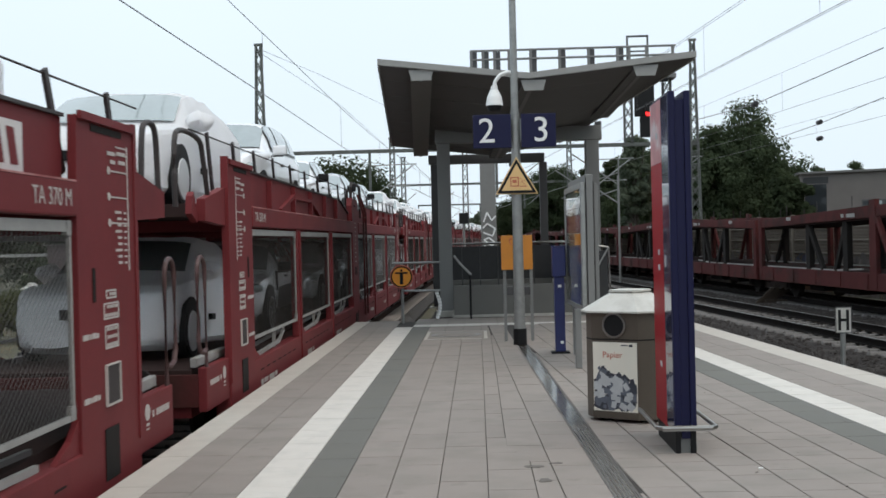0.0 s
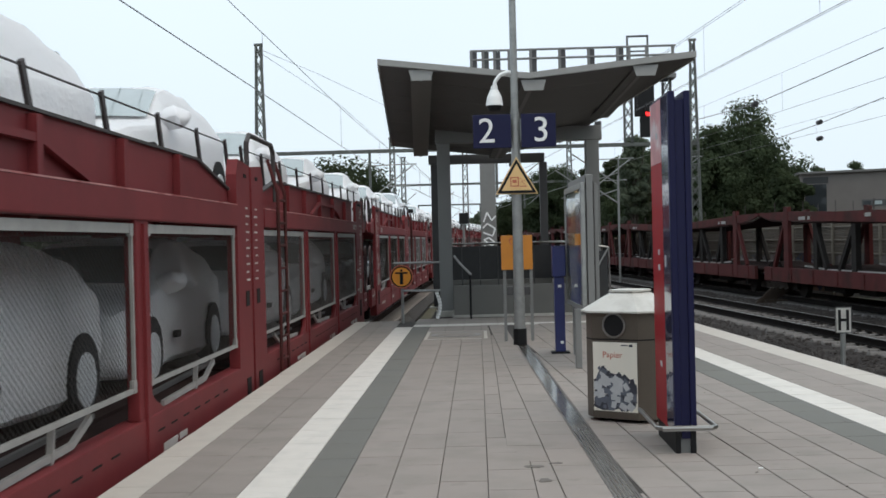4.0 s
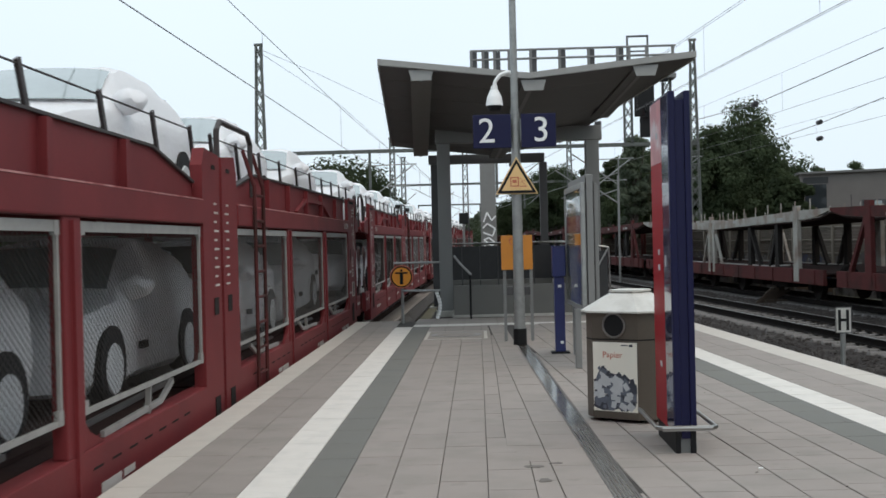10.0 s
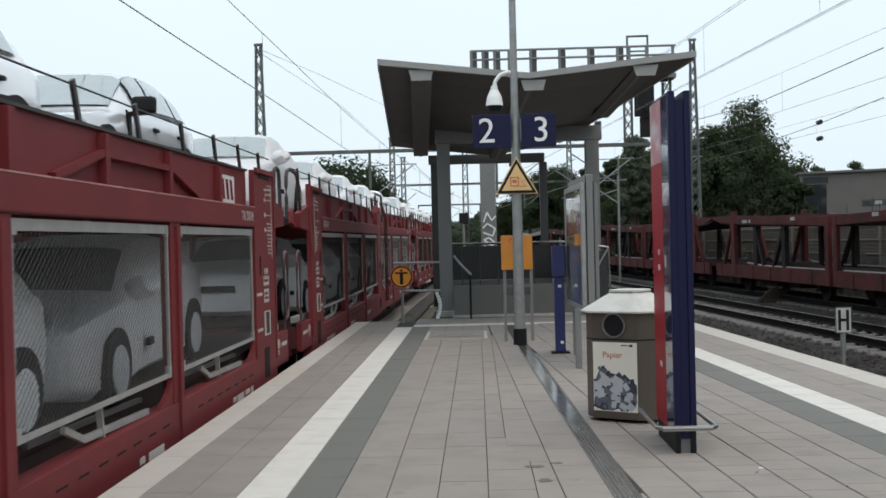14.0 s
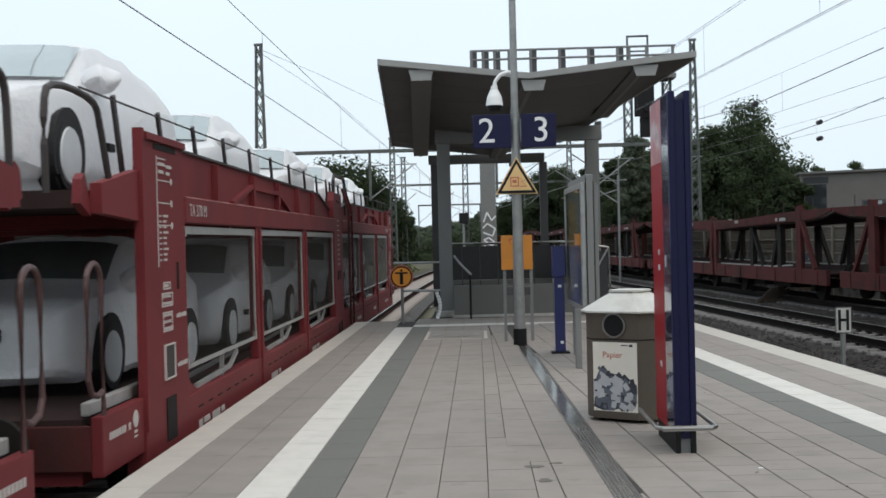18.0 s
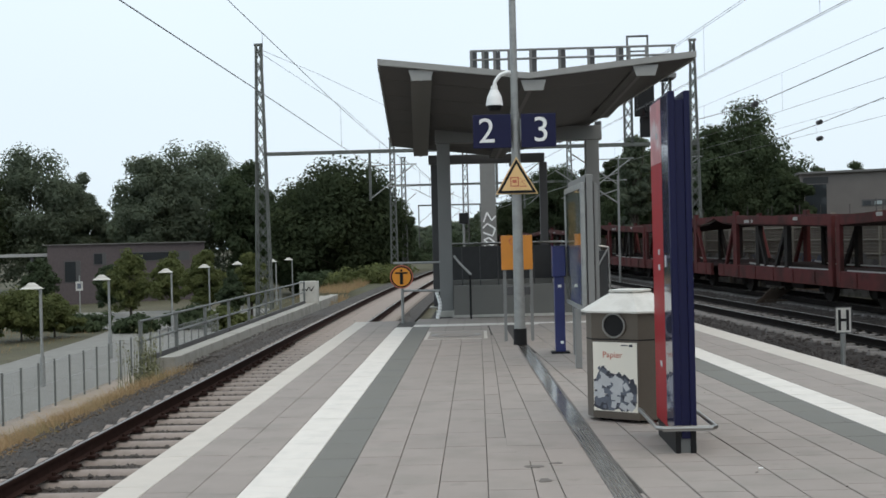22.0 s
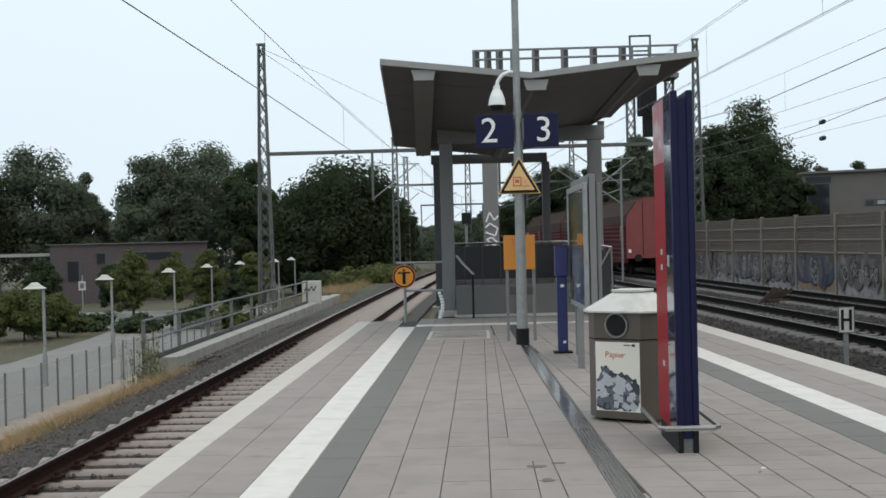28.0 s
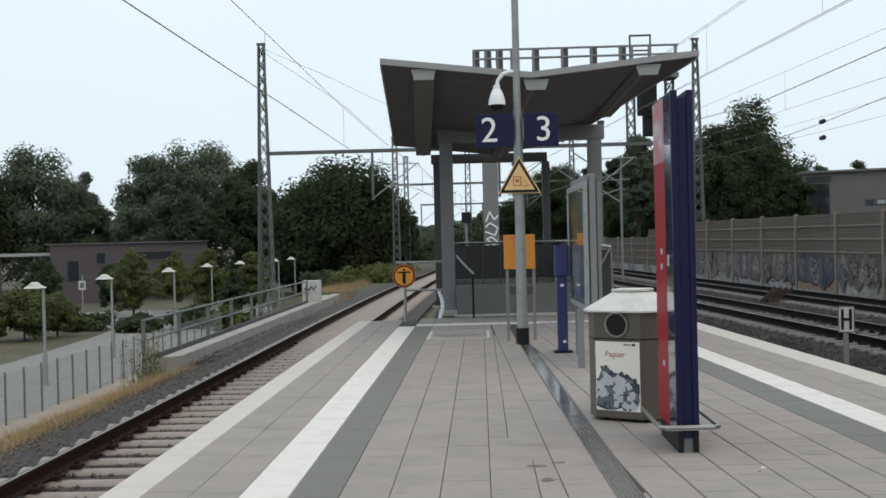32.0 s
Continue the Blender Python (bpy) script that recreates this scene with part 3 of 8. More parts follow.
# ---- platform ----
def build_platform():
    yN, yF = -6.0, 22.0
    pl = thing("platform", Matrix.Identity(4), "island platform paved with pale concrete pavers", "platform", kind="structure")
    bm = bm_new()
    prism(bm, [(-2.30, yN), (right_edge(yN) - 0.03, yN), (right_edge(33) - 0.03, 33), (-0.95, 33), (-0.95, 21.45), (-2.30, 21.45)], -1.3, -0.06, "z")
    part("platform_body", bm, M_WALLC, pl)
    bm = bm_new()
    prism(bm, [(-2.29, yN), (right_edge(yN) - 0.04, yN), (right_edge(33) - 0.04, 33), (-0.94, 33), (-0.94, 21.44), (-2.29, 21.44)], -0.0595, -0.012, "z")
    part("joint_bed", bm, M_JOINT, pl, "dark sanded joints")
    J = 0.0042
    near, rest = [], {}

    def column(xa, xb, y0, y1, length, material, shift, key="paver", z=0.0, gap=J):
        y = y0 + shift - length
        while y < y1:
            a, b = max(y, y0), min(y + length, y1)
            y += length
            if b - a < 0.05:
                continue
            q = [(xa(a) + gap, a + J), (xb(a) - gap, a + J), (xb(b) - gap, b - J), (xa(b) + gap, b - J)]
            if q[1][0] - q[0][0] < 0.03 and q[2][0] - q[3][0] < 0.03:
                continue
            dz = z + random.uniform(-0.0012, 0.0012)
            near.append((a, key, q, dz, material))

    def const(v):
        return lambda y: v
    yE = 19.95
    lefts = [-2.34, -2.08, -1.78, -1.475, -1.17, -0.87, -0.57, -0.27, 0.03]
    mats = [M_COPING, M_TILE, M_TILE, M_TILE_W, M_TILE_G, M_TILE, M_TILE, M_TILE]
    for i, m in enumerate(mats):
        end = 21.5 if i < 3 else yE
        ln = 1.0 if i == 0 else (0.3 if m is M_TILE_W else 0.6)
        column(const(lefts[i]), const(lefts[i + 1]), yN, end, ln, m, random.uniform(0.05, ln), "coping_stone" if i == 0 else "paver")
    j4 = lambda y: 0.477 - 0.0234 * (y - 6.55)
    gl = lambda y: 0.754 - 0.0236 * (y - 6.53)
    gr = lambda y: gl(y) + 0.155
    mid = lambda y: min(0.176 if y > 8.05 else 0.319, j4(y) - 0.02)
    column(const(0.03), mid, yN, yE, 0.6, M_TILE, 0.2)
    column(mid, j4, yN, yE, 0.6, M_TILE, 0.45)
    column(j4, gl, yN, yE, 0.6, M_TILE, 0.3)
    # columns on the far side of the drain follow the eastern edge
    re = right_edge
    offs = [0.0, 0.36, 0.70, 1.04, 1.355, 1.695]
    rm = [M_COPING, M_TILE, M_TILE, M_TILE_W, M_TILE_G]
    for i, m in enumerate(rm):
        ln = 1.0 if i == 0 else (0.3 if m is M_TILE_W else 0.6)
        column((lambda o: lambda y: re(y) - o)(offs[i + 1]), (lambda o: lambda y: re(y) - o)(offs[i]), yN, 32.9, ln, m, random.uniform(0.05, ln),
               "coping_stone" if i == 0 else "paver")
    for i in range(9):
        xa = (lambda k: lambda y: max(re(y) - 1.695 - 0.30 * (k + 1), gr(y)))(i)
        xb = (lambda k: lambda y: max(re(y) - 1.695 - 0.30 * k, gr(y)))(i)
        column(xa, xb, yN, yE if i > 2 else 32.9, 0.3, M_TILE, 0.15 * (i % 2) + 0.05, gap=0.007)
    # white cross band at the stairs
    for k in range(11):
        xa, xb = -1.17 + 0.3 * k, -1.17 + 0.3 * (k + 1)
        ya = 20.0 + 0.012 * k
        near.append((ya, "paver", [(xa + J, ya + J), (xb - J, ya + J), (xb - J, ya + 0.42), (xa + J, ya + 0.42)], 0.0, M_TILE_W))
    for k in range(11):
        xa, xb = -1.17 + 0.3 * k, -1.17 + 0.3 * (k + 1)
        for r in range(3):
            ya = 20.44 + 0.5 * r
            near.append((ya, "paver", [(xa + J, ya + J), (xb - J, ya + J), (xb - J, ya + 0.5 - J), (xa + J, ya + 0.5 - J)], 0.0, M_TILE))
    # pieces beside the tripod and ahead stand alone, the far and hidden ones are joined
    near.sort(key=lambda r: (r[0] < 5.6, r[0]))
    count = {}

    def slab(bm, q, dz):
        c = [bm.verts.new((x, y, dz)) for x, y in q]
        cx, cy = sum(p[0] for p in q) / 4, sum(p[1] for p in q) / 4
        lo = [bm.verts.new((x + (0.0025 if x < cx else -0.0025) * -1, y + (0.0025 if y < cy else -0.0025) * -1, dz - 0.006)) for x, y in q]
        bt = [bm.verts.new((v.co.x, v.co.y, -0.02)) for v in lo]
        bm.faces.new(c)
        for i in range(4):
            j = (i + 1) % 4
            bm.faces.new((c[j], c[i], lo[i], lo[j]))
            bm.faces.new((lo[j], lo[i], bt[i], bt[j]))
    joined = {}
    for a, key, q, dz, material in near:
        count[key] = count.get(key, 0) + 1
        if count[key] <= 320 and a >= 5.6:
            bm = bm_new()
            slab(bm, q, dz)
            bmesh.ops.recalc_face_normals(bm, faces=bm.faces)
            part(key, bm, material, pl)
        else:
            joined.setdefault(material.name, (bm_new(), material))
            slab(joined[material.name][0], q, dz)
    for nm, (bm, material) in joined.items():
        bmesh.ops.recalc_face_normals(bm, faces=bm.faces)
        tagged(part("paving", bm, material, pl), kind="stuff")
    # upstand of the western coping
    # drain channel: wet slot with steel edges
    bm = bm_new()
    prism(bm, [(gl(yN), yN), (gr(yN), yN), (gr(16.6), 16.6), (gl(16.6), 16.6)], -0.0119, -0.0045, "z")
    part("drain_channel", bm, M_WET, pl, "wet narrow drain channel")
    for e0 in (gl, lambda y: gr(y) - 0.012):
        bm = bm_new()
        prism(bm, [(e0(yN), yN), (e0(yN) + 0.012, yN), (e0(16.6) + 0.012, 16.6), (e0(16.6), 16.6)], -0.012, 0.0005, "z")
        part("drain_edge", bm, M_GUTTER, pl)
    bm = bm_new()
    for k in range(5):
        xo = 0.028 + 0.025 * k
        prism(bm, [(gl(yN) + xo, yN), (gl(yN) + xo + 0.012, yN), (gl(8.9) + xo + 0.012, 8.9), (gl(8.9) + xo, 8.9)], -0.0044, -0.001, "z")
    part("drain_grate", bm, M_GUTTER, pl, "ribbed steel drain grating")
    # round inspection cover in a square frame
    bm = bm_new()
    prism(bm, [(-0.85, 17.25), (0.12, 17.25), (0.12, 18.75), (-0.85, 18.75)], 0.0015, 0.004, "z")
    part("cover_frame", bm, M_COPING, pl)
    part("cover_field", box(bm_new(), -0.80, 0.07, 17.32, 18.68, 0.0041, 0.0062), M_TILE, pl)
    bm = bm_new()
    tube(bm, (-0.37, 18.0, 0.0064), (-0.37, 18.0, 0.010), 0.40, seg=40)
    part("inspection_cover", bm, M_GUTTER, pl, "round iron inspection cover")
    bm = bm_new()
    tube(bm, (-0.37, 18.0, 0.0102), (-0.37, 18.0, 0.013), 0.31, seg=40)
    part("cover_plate", bm, M_TILE, pl)


build_platform()


# ---- car-carrying wagons of the loaded train ----
UNIT = 26.9
HALF = 12.05


def mesh_panel(w, h):
    """Expanded-metal net as crossed strands with depth, standing in the y-z plane."""
    verts, faces = [], []
    px, lean, t, deep = 0.066, 1.30, 0.0019, 0.0030
    for s in (-1, 1):
        k = -h * lean
        while k < w + h * lean:
            f0, f1 = max(0.0, (0 - k) / (h * lean)), min(1.0, (w - k) / (h * lean))
            k += px
            if f1 <= f0:
                continue
            ya, yb = k - px + h * lean * f0, k - px + h * lean * f1
            za, zb = (h * f0, h * f1) if s > 0 else (h - h * f0, h - h * f1)
            o = len(verts)
            x = 0.003 * s
            verts += [(x, ya, za - t), (x, ya, za + t), (x, yb, zb + t), (x, yb, zb - t),
                      (x - deep / 2, ya, za - t), (x + deep / 2, ya, za + t), (x + deep / 2, yb, zb + t), (x - deep / 2, yb, zb - t)]
            faces += [(o, o + 1, o + 2, o + 3), (o + 4, o + 5, o + 6, o + 7)]
    return raw("mesh", verts, faces, M_MESH)


BAYS = ((1.24, 4.28), (4.64, 7.72), (8.08, 11.16))
MESH_NET = mesh_panel(3.0, 1.2)


def frame_bars(bm, y0, y1, z0, z1, x, w):
    box(bm, x - 0.012, x + 0.012, y0, y1, z0, z0 + w)
    box(bm, x - 0.012, x + 0.012, y0, y1, z1 - w * 1.9, z1)
    box(bm, x - 0.012, x + 0.012, y0, y0 + w * 0.8, z0 + w, z1 - w * 1.9)
    box(bm, x - 0.012, x + 0.012, y1 - w * 0.8, y1, z0 + w, z1 - w * 1.9)
    for y, s in ((y0, 1), (y1, -1)):
        for z in (z0, z1 - 0.09):
            box(bm, x - 0.016, x + 0.018, y + s * 0.0, y + s * 0.075, z, z + 0.09)
    return bm


def wheelset(parent, y, r=0.46):
    bm = bm_new()
    tube(bm, (-0.8, y, r), (0.8, y, r), 0.08, seg=8)
    for s in (-1, 1):
        tube(bm, (s * 0.70, y, r), (s * 0.83, y, r), r, seg=24)
        tube(bm, (s * 0.67, y, r), (s * 0.70, y, r), r + 0.03, seg=24)
    ws = part("wheelset", bm, M_DARK, parent)
    for s in (-1, 1):
        bm = bm_new()
        box(bm, s * 0.95, s * 1.1, y - 0.16, y + 0.16, r - 0.16, r + 0.16, 0.02)
        box(bm, s * 0.97, s * 1.07, y - 0.65, y + 0.65, r + 0.2, r + 0.3, 0.02)
        part("axle_box", bm, M_DARK, ws)


def wagon(ladder, logo):
    """One half of a close-coupled pair: y runs from the open end (below 0) to the close coupling (12.05), z from the rail."""
    w = thing("car_transport_wagon", Matrix.Identity(4), "oxide-red two-deck car transport wagon with mesh side bays", "rail wagon", "wagons of the loaded car train")
    hw = 1.48
    bm = bm_new()
    for s in (-1, 1):
        box(bm, s * (hw - 0.16), s * hw, -0.02, HALF - 0.19, 0.50, 1.0, 0.012)
    box(bm, -1.3, 1.3, -0.9, HALF - 0.2, 0.70, 0.84)
    part("underframe", bm, M_WAGON, w)
    part("lower_deck", prism(bm_new(), [(-0.92, 0.85), (HALF - 0.19, 0.85), (HALF - 0.19, 0.91), (4.7, 0.91), (0.6, 1.10), (-0.92, 1.14)], -1.31, 1.31, "x"), M_DECK, w, "worn steel deck")
    for s in (-1, 1):
        bm = bm_new()
        box(bm, s * 0.5, s * 0.95, 4.72, 11.8, 0.915, 0.945)
        part("wheel_guide", bm, M_DECK, w)
    # end apron between the buffers
    bm = bm_new()
    for s in (-1, 1):
        box(bm, s * (hw - 0.1), s * (hw - 0.02), -0.95, -0.025, 0.76, 1.16, 0.01)
    part("end_apron", bm, M_WAGON, w, "red end panel with worn stencils")
    # darker brown here carries the shade under the loading edge
    part("headstock", box(bm_new(), -hw + 0.102, hw - 0.102, -0.95, -0.89, 0.80, 1.10, 0.008), M_WAGON_B, w, "headstock coloured brown for the shaded hollow between the buffers")
    for s in (-1, 1):
        bm = bm_new()
        tube(bm, (s * 0.875, -0.9, 1.0), (s * 0.875, -1.25, 1.0), 0.10, seg=12)
        tube(bm, (s * 0.875, -1.25, 1.0), (s * 0.875, -1.30, 1.0), 0.22, seg=20)
        part("buffer", bm, M_DARK, w)
        part("loading_edge", bar(bm_new(), (s * (hw - 0.16), -0.88, 1.20), (s * (hw - 0.16), 0.35, 1.19), 0.06, 0.09, 0.008), M_MESHF, w, "pale worn edge of the loading deck")
        bm = bm_new()
        xa, xb = s * (hw - 0.0195), s * (hw - 0.016)
        tube(bm, (xa, -0.24, 1.04), (xb, -0.24, 1.04), 0.062, seg=16)
        for y, z, h in ((-0.24, 0.94, 0.02), (-0.24, 0.91, 0.012)):
            box(bm, xa, xb, y - 0.035, y + 0.035, z, z + h)
        for q in range(9):
            if q != 7:
                box(bm, xa, xb, -0.82 + 0.052 * q, -0.785 + 0.052 * q, 0.985, 1.035)
        tagged(part("apron_marking", bm, M_MARK, w, "white emblem and small stencil marks"), kind="stuff")
    bm = bm_new()
    box(bm, -0.1, 0.1, -1.33, -0.9, 0.88, 1.0, 0.02)
    part("coupling_hook", bm, M_DARK, w)
    for y in (1.9, 10.3):
        wheelset(w, y)
    bm = bm_new()
    for y in (4.3, 6.2, 8.1):
        box(bm, -1.1, 1.1, y - 0.5, y + 0.5, 0.42, 0.84, 0.03)
    part("brake_gear", bm, M_DARK, w)
    # posts
    for s in (-1, 1):
        bm = bm_new()
        prism(bm, [(0.0, 0.5), (1.20, 0.5), (1.20, 2.46), (1.17, 3.10), (0.02, 3.14), (0.0, 3.12)], s * (hw - 0.055), s * hw, "x")
        p = part("end_post", bm, M_WAGON, w, "broad red end post with white scale marks")
        bm = bm_new()
        box(bm, s * (hw + 0.002), s * (hw + 0.03), 0.05, 1.16, 3.075, 3.125)
        box(bm, s * (hw - 0.06), s * (hw + 0.012), -0.02, 0.04, 0.9, 3.15)
        part("post_flange", bm, M_WAGON, p)
        bm = bm_new()
        box(bm, s * (hw + 0.001), s * (hw + 0.006), 0.37, 0.385, 2.11, 2.97)
        for k in range(5):
            z = 2.95 - 0.05 * k if k < 2 else 2.78 - 0.175 * (k - 2)
            box(bm, s * (hw + 0.001), s * (hw + 0.006), 0.385, 0.74 if k > 1 else 0.62, z, z + 0.010)
            if k > 1:
                tube(bm, (s * (hw + 0.001), 0.78, z + 0.006), (s * (hw + 0.006), 0.78, z + 0.006), 0.028, seg=10)
        for k in range(9):
            z = 2.50 - 0.043 * k
            box(bm, s * (hw + 0.001), s * (hw + 0.006), 0.42, 0.47, z, z + 0.014)
            box(bm, s * (hw + 0.001), s * (hw + 0.006), 0.53, 0.61 if k % 3 else 0.66, z, z + 0.018)
        for ya, yb, z in ((0.42, 0.60, 2.90), (0.64, 0.80, 2.89), (0.42, 0.56, 2.84), (0.64, 0.74, 2.835)):
            box(bm, s * (hw + 0.001), s * (hw + 0.006), ya, yb, z, z + 0.025)
        if ladder:                              # the scale stands near the open edge
            bm.transform(Matrix.Translation((0, -0.20, 0)))
        tagged(part("scale_marking", bm, M_MARK, p, "white scale and stencil marks"), kind="stuff")
        bm = bm_new()
        xa, xb = s * (hw + 0.001), s * (hw + 0.006)
        for ya, yb, za, zb in ((0.49, 0.69, 1.93, 1.99), (0.44, 0.745, 1.795, 1.905), (0.46, 0.73, 1.60, 1.755)):
            for a, b, c, d in ((ya, yb, za, za + 0.012), (ya, yb, zb - 0.012, zb), (ya, ya + 0.012, za + 0.012, zb - 0.012), (yb - 0.012, yb, za + 0.012, zb - 0.012)):
                box(bm, xa, xb, a, b, c, d)
            n = max(1, int((zb - za) / 0.05))
            for k in range(n):
                z = za + (zb - za) * (k + 0.5) / n
                y = ya + 0.03
                while y < yb - 0.05:
                    dy = 0.022 + 0.020 * ((k + int(y * 90)) % 3)
                    box(bm, xa, xb, y, min(y + dy, yb - 0.025), z - 0.011, z + 0.011)
                    y += dy + 0.020
        for k, (ya, yb) in enumerate(((0.86, 0.90), (0.92, 0.98), (1.0, 1.03), (1.05, 1.15))):
            for z in (1.29, 1.69):
                box(bm, xa, xb, ya, yb, z, z + 0.03 + 0.006 * (k % 2))
        tagged(part("stencil_plate", bm, M_MARK, p, "small framed white stencils"), kind="stuff")
        part("slot", box(bm_new(), s * (hw + 0.001), s * (hw + 0.007), 0.30, 0.92, 3.02, 3.062), M_DARK, p, "dark slot under the post's cap")
        part("slot", box(bm_new(), s * (hw + 0.001), s * (hw + 0.007), 0.90, 0.95, 1.92, 2.14), M_DARK, p)
        bm = bm_new()
        for a, b, c, d in ((0.46, 0.75, 0.01, 0.02), (0.46, 0.75, 0.275, 0.285), (0.46, 0.47, 0.02, 0.275), (0.74, 0.75, 0.02, 0.275)):
            box(bm, s * (hw + 0.001), s * (hw + 0.02), a, b, 1.215 + c, 1.215 + d)
        part("label_holder", bm, M_MARK, p)
        part("label", box(bm_new(), s * (hw + 0.001), s * (hw + 0.008), 0.475, 0.735, 1.238, 1.487), M_STAKE, p, "dark blank label")
        bm = bm_new()
        box(bm, s * (hw + 0.001), s * (hw + 0.008), 0.50, 0.78, 0.74, 1.08)
        part("pocket", bm, M_DARK, p, "dark recess")
        bm = bm_new()
        prism(bm, [(11.18, 0.5), (11.87, 0.5), (11.87, 3.12), (11.3, 3.16), (11.2, 3.0)], s * (hw - 0.11), s * hw, "x")
        q = part("coupling_post", bm, M_WAGON, w)
        bm = bm_new()
        for k in range(10):
            z = 2.65 - 0.085 * k
            box(bm, s * (hw + 0.001), s * (hw + 0.006), 11.62, 11.72 + 0.06 * (k % 2), z, z + 0.02)
        tagged(part("scale_marking", bm, M_MARK, q), kind="stuff")
        for ya, yb, za, zb in ((11.55, 11.72, 1.62, 1.78), (11.5, 11.7, 0.62, 0.86), (11.55, 11.68, 2.98, 3.02)):
            part("pocket", box(bm_new(), s * (hw + 0.001), s * (hw + 0.008), ya, yb, za, zb), M_DARK, q)
        for ya, yb in ((4.30, 4.62), (7.74, 8.06)):
            bm = bm_new()
            box(bm, s * (hw - 0.10), s * (hw - 0.005), ya, yb, 1.0, 2.47, 0.012)
            box(bm, s * (hw - 0.09), s * (hw + 0.02), ya + 0.12, yb - 0.12, 0.55, 2.44)
            part("bay_post", bm, M_WAGON, w)
        bm = bm_new()
        box(bm, s * (hw - 0.13), s * (hw + 0.012), 1.2, 11.19, 2.465, 2.685, 0.015)
        db = part("deck_beam", bm, M_WAGON, w)
        part("worn_edge", box(bm_new(), s * (hw - 0.004), s * (hw + 0.015), 1.22, 11.17, 2.678, 2.6885), M_WORN, db, "rubbed pale upper edge")
        bm = bm_new()
        prism(bm, [(1.19, 2.66), (11.18, 2.66), (11.18, 2.84), (9.9, 3.06), (1.19, 3.09)], s * (hw - 0.13), s * (hw - 0.09), "x")
        pp = part("parapet", bm, M_WAGON, w)
        # thin dark strip along the top of the parapet
        bm = bm_new()
        for (ya, za), (yb, zb) in zip(((1.2, 3.092), (9.9, 3.062)), ((9.9, 3.062), (11.17, 2.842))):
            bar(bm, (s * (hw - 0.10), ya, za), (s * (hw - 0.10), yb, zb), 0.075, 0.022)
        part("top_edge", bm, M_STAKE, pp, "thin dark upper edge")
        for y in (2.6, 4.4, 6.0, 7.6, 9.1):
            part("stiffener", box(bm_new(), s * (hw - 0.089), s * (hw - 0.03), y, y + 0.09, 2.69, 3.045), M_WAGON, pp)
        bm = bm_new()
        bar(bm, (s * (hw - 0.06), 3.35, 2.70), (s * (hw - 0.06), 4.45, 2.93), 0.05)
        bar(bm, (s * (hw - 0.06), 4.45, 2.91), (s * (hw - 0.06), 6.0, 2.91), 0.05)
        bar(bm, (s * (hw - 0.06), 6.0, 2.93), (s * (hw - 0.06), 7.0, 2.70), 0.05)
        part("bracket", bm, M_WAGON, pp)
        bm = text_bm("TA 370 M", 0.15, 0.001)
        bm.transform(pose(0, 0, 0, 0, 0, 90 * s))
        bm.transform(Matrix.Translation((s * (hw + 0.016), 1.62, 2.57)))
        part("stencil", bm, M_MARK, w)
        bm = bm_new()
        for k, (ya, yb) in enumerate(((1.5, 1.62), (1.68, 1.9), (2.0, 2.3), (2.36, 2.5), (5.0, 5.4), (5.5, 5.62), (8.3, 8.7), (8.76, 9.0))):
            box(bm, s * (hw + 0.001), s * (hw + 0.005), ya, yb, 0.68 + 0.02 * (k % 2), 0.75)
        tagged(part("sill_stencil", bm, M_MARK, w, "small pale stencils along the sill"), kind="stuff")
        bm = bm_new()
        for k in range(26):
            if k % 9 < 7:
                box(bm, s * (hw + 0.001), s * (hw + 0.004), 1.5 + 0.37 * k, 1.68 + 0.37 * k, 0.86, 0.875)
        tagged(part("slot_row", bm, M_DARK, w, "row of short dark slots in the sill"), kind="stuff")
        for y0, y1 in BAYS:
            f = part("bay_frame", frame_bars(bm_new(), y0, y1, 1.22, 2.44, s * (hw - 0.035), 0.036), M_MESHF, w, "grey steel bay frame")
            share("mesh", MESH_NET, f, pose(s * (hw - 0.035), y0 + 0.02, 1.23))
            xb = s * (hw - 0.18)
            part("load_bar", bar(bm_new(), (xb, y0 + 0.35, 1.09), (xb, y1 - 0.5, 1.13), 0.035, 0.035), M_STEELD, w)
            bm = bar(bm_new(), (xb + s * 0.1, y0 + 0.5, 1.02), (xb + s * 0.1, y0 + 1.9, 1.05), 0.03, 0.045)
            bar(bm, (xb + s * 0.1, y0 + 1.9, 1.05), (xb + s * 0.1, y0 + 2.25, 1.17), 0.03, 0.045)
            bar(bm, (xb + s * 0.1, (y0 + y1) / 2, 0.99), (xb + s * 0.1, (y0 + y1) / 2 + 0.05, 1.23), 0.04, 0.03)
            part("support_bracket", bm, M_MESHF, w, "pale bent support bracket")
            part("corner_plate", prism(bm_new(), [(y0 - 0.04, 0.98), (y0 + 0.42, 0.98), (y0 + 0.1, 1.10), (y0 - 0.04, 1.21)], s * (hw - 0.06), s * (hw - 0.02), "x"), M_WAGON, w)
        # sloping upper end ramp
        bm = bm_new()
        prism(bm, [(-0.85, 2.50), (0.0, 2.46), (0.0, 2.84), (-0.85, 2.70)], s * (hw - 0.1), s * (hw - 0.02), "x")
        part("ramp_cheek", bm, M_WAGON, w)
        bm = bm_new()
        prism(bm, [(-1.06, 2.56), (-0.86, 2.48), (-0.86, 2.56), (-0.97, 2.76), (-1.03, 2.72)], s * (hw - 0.15), s * (hw - 0.09), "x")
        part("ramp_hinge", bm, M_WAGON, w)
        # stakes with a cable
        ys = [-0.15, 1.0, 2.15, 3.4, 4.75, 6.1, 7.5, 8.9, 10.2, 11.4]
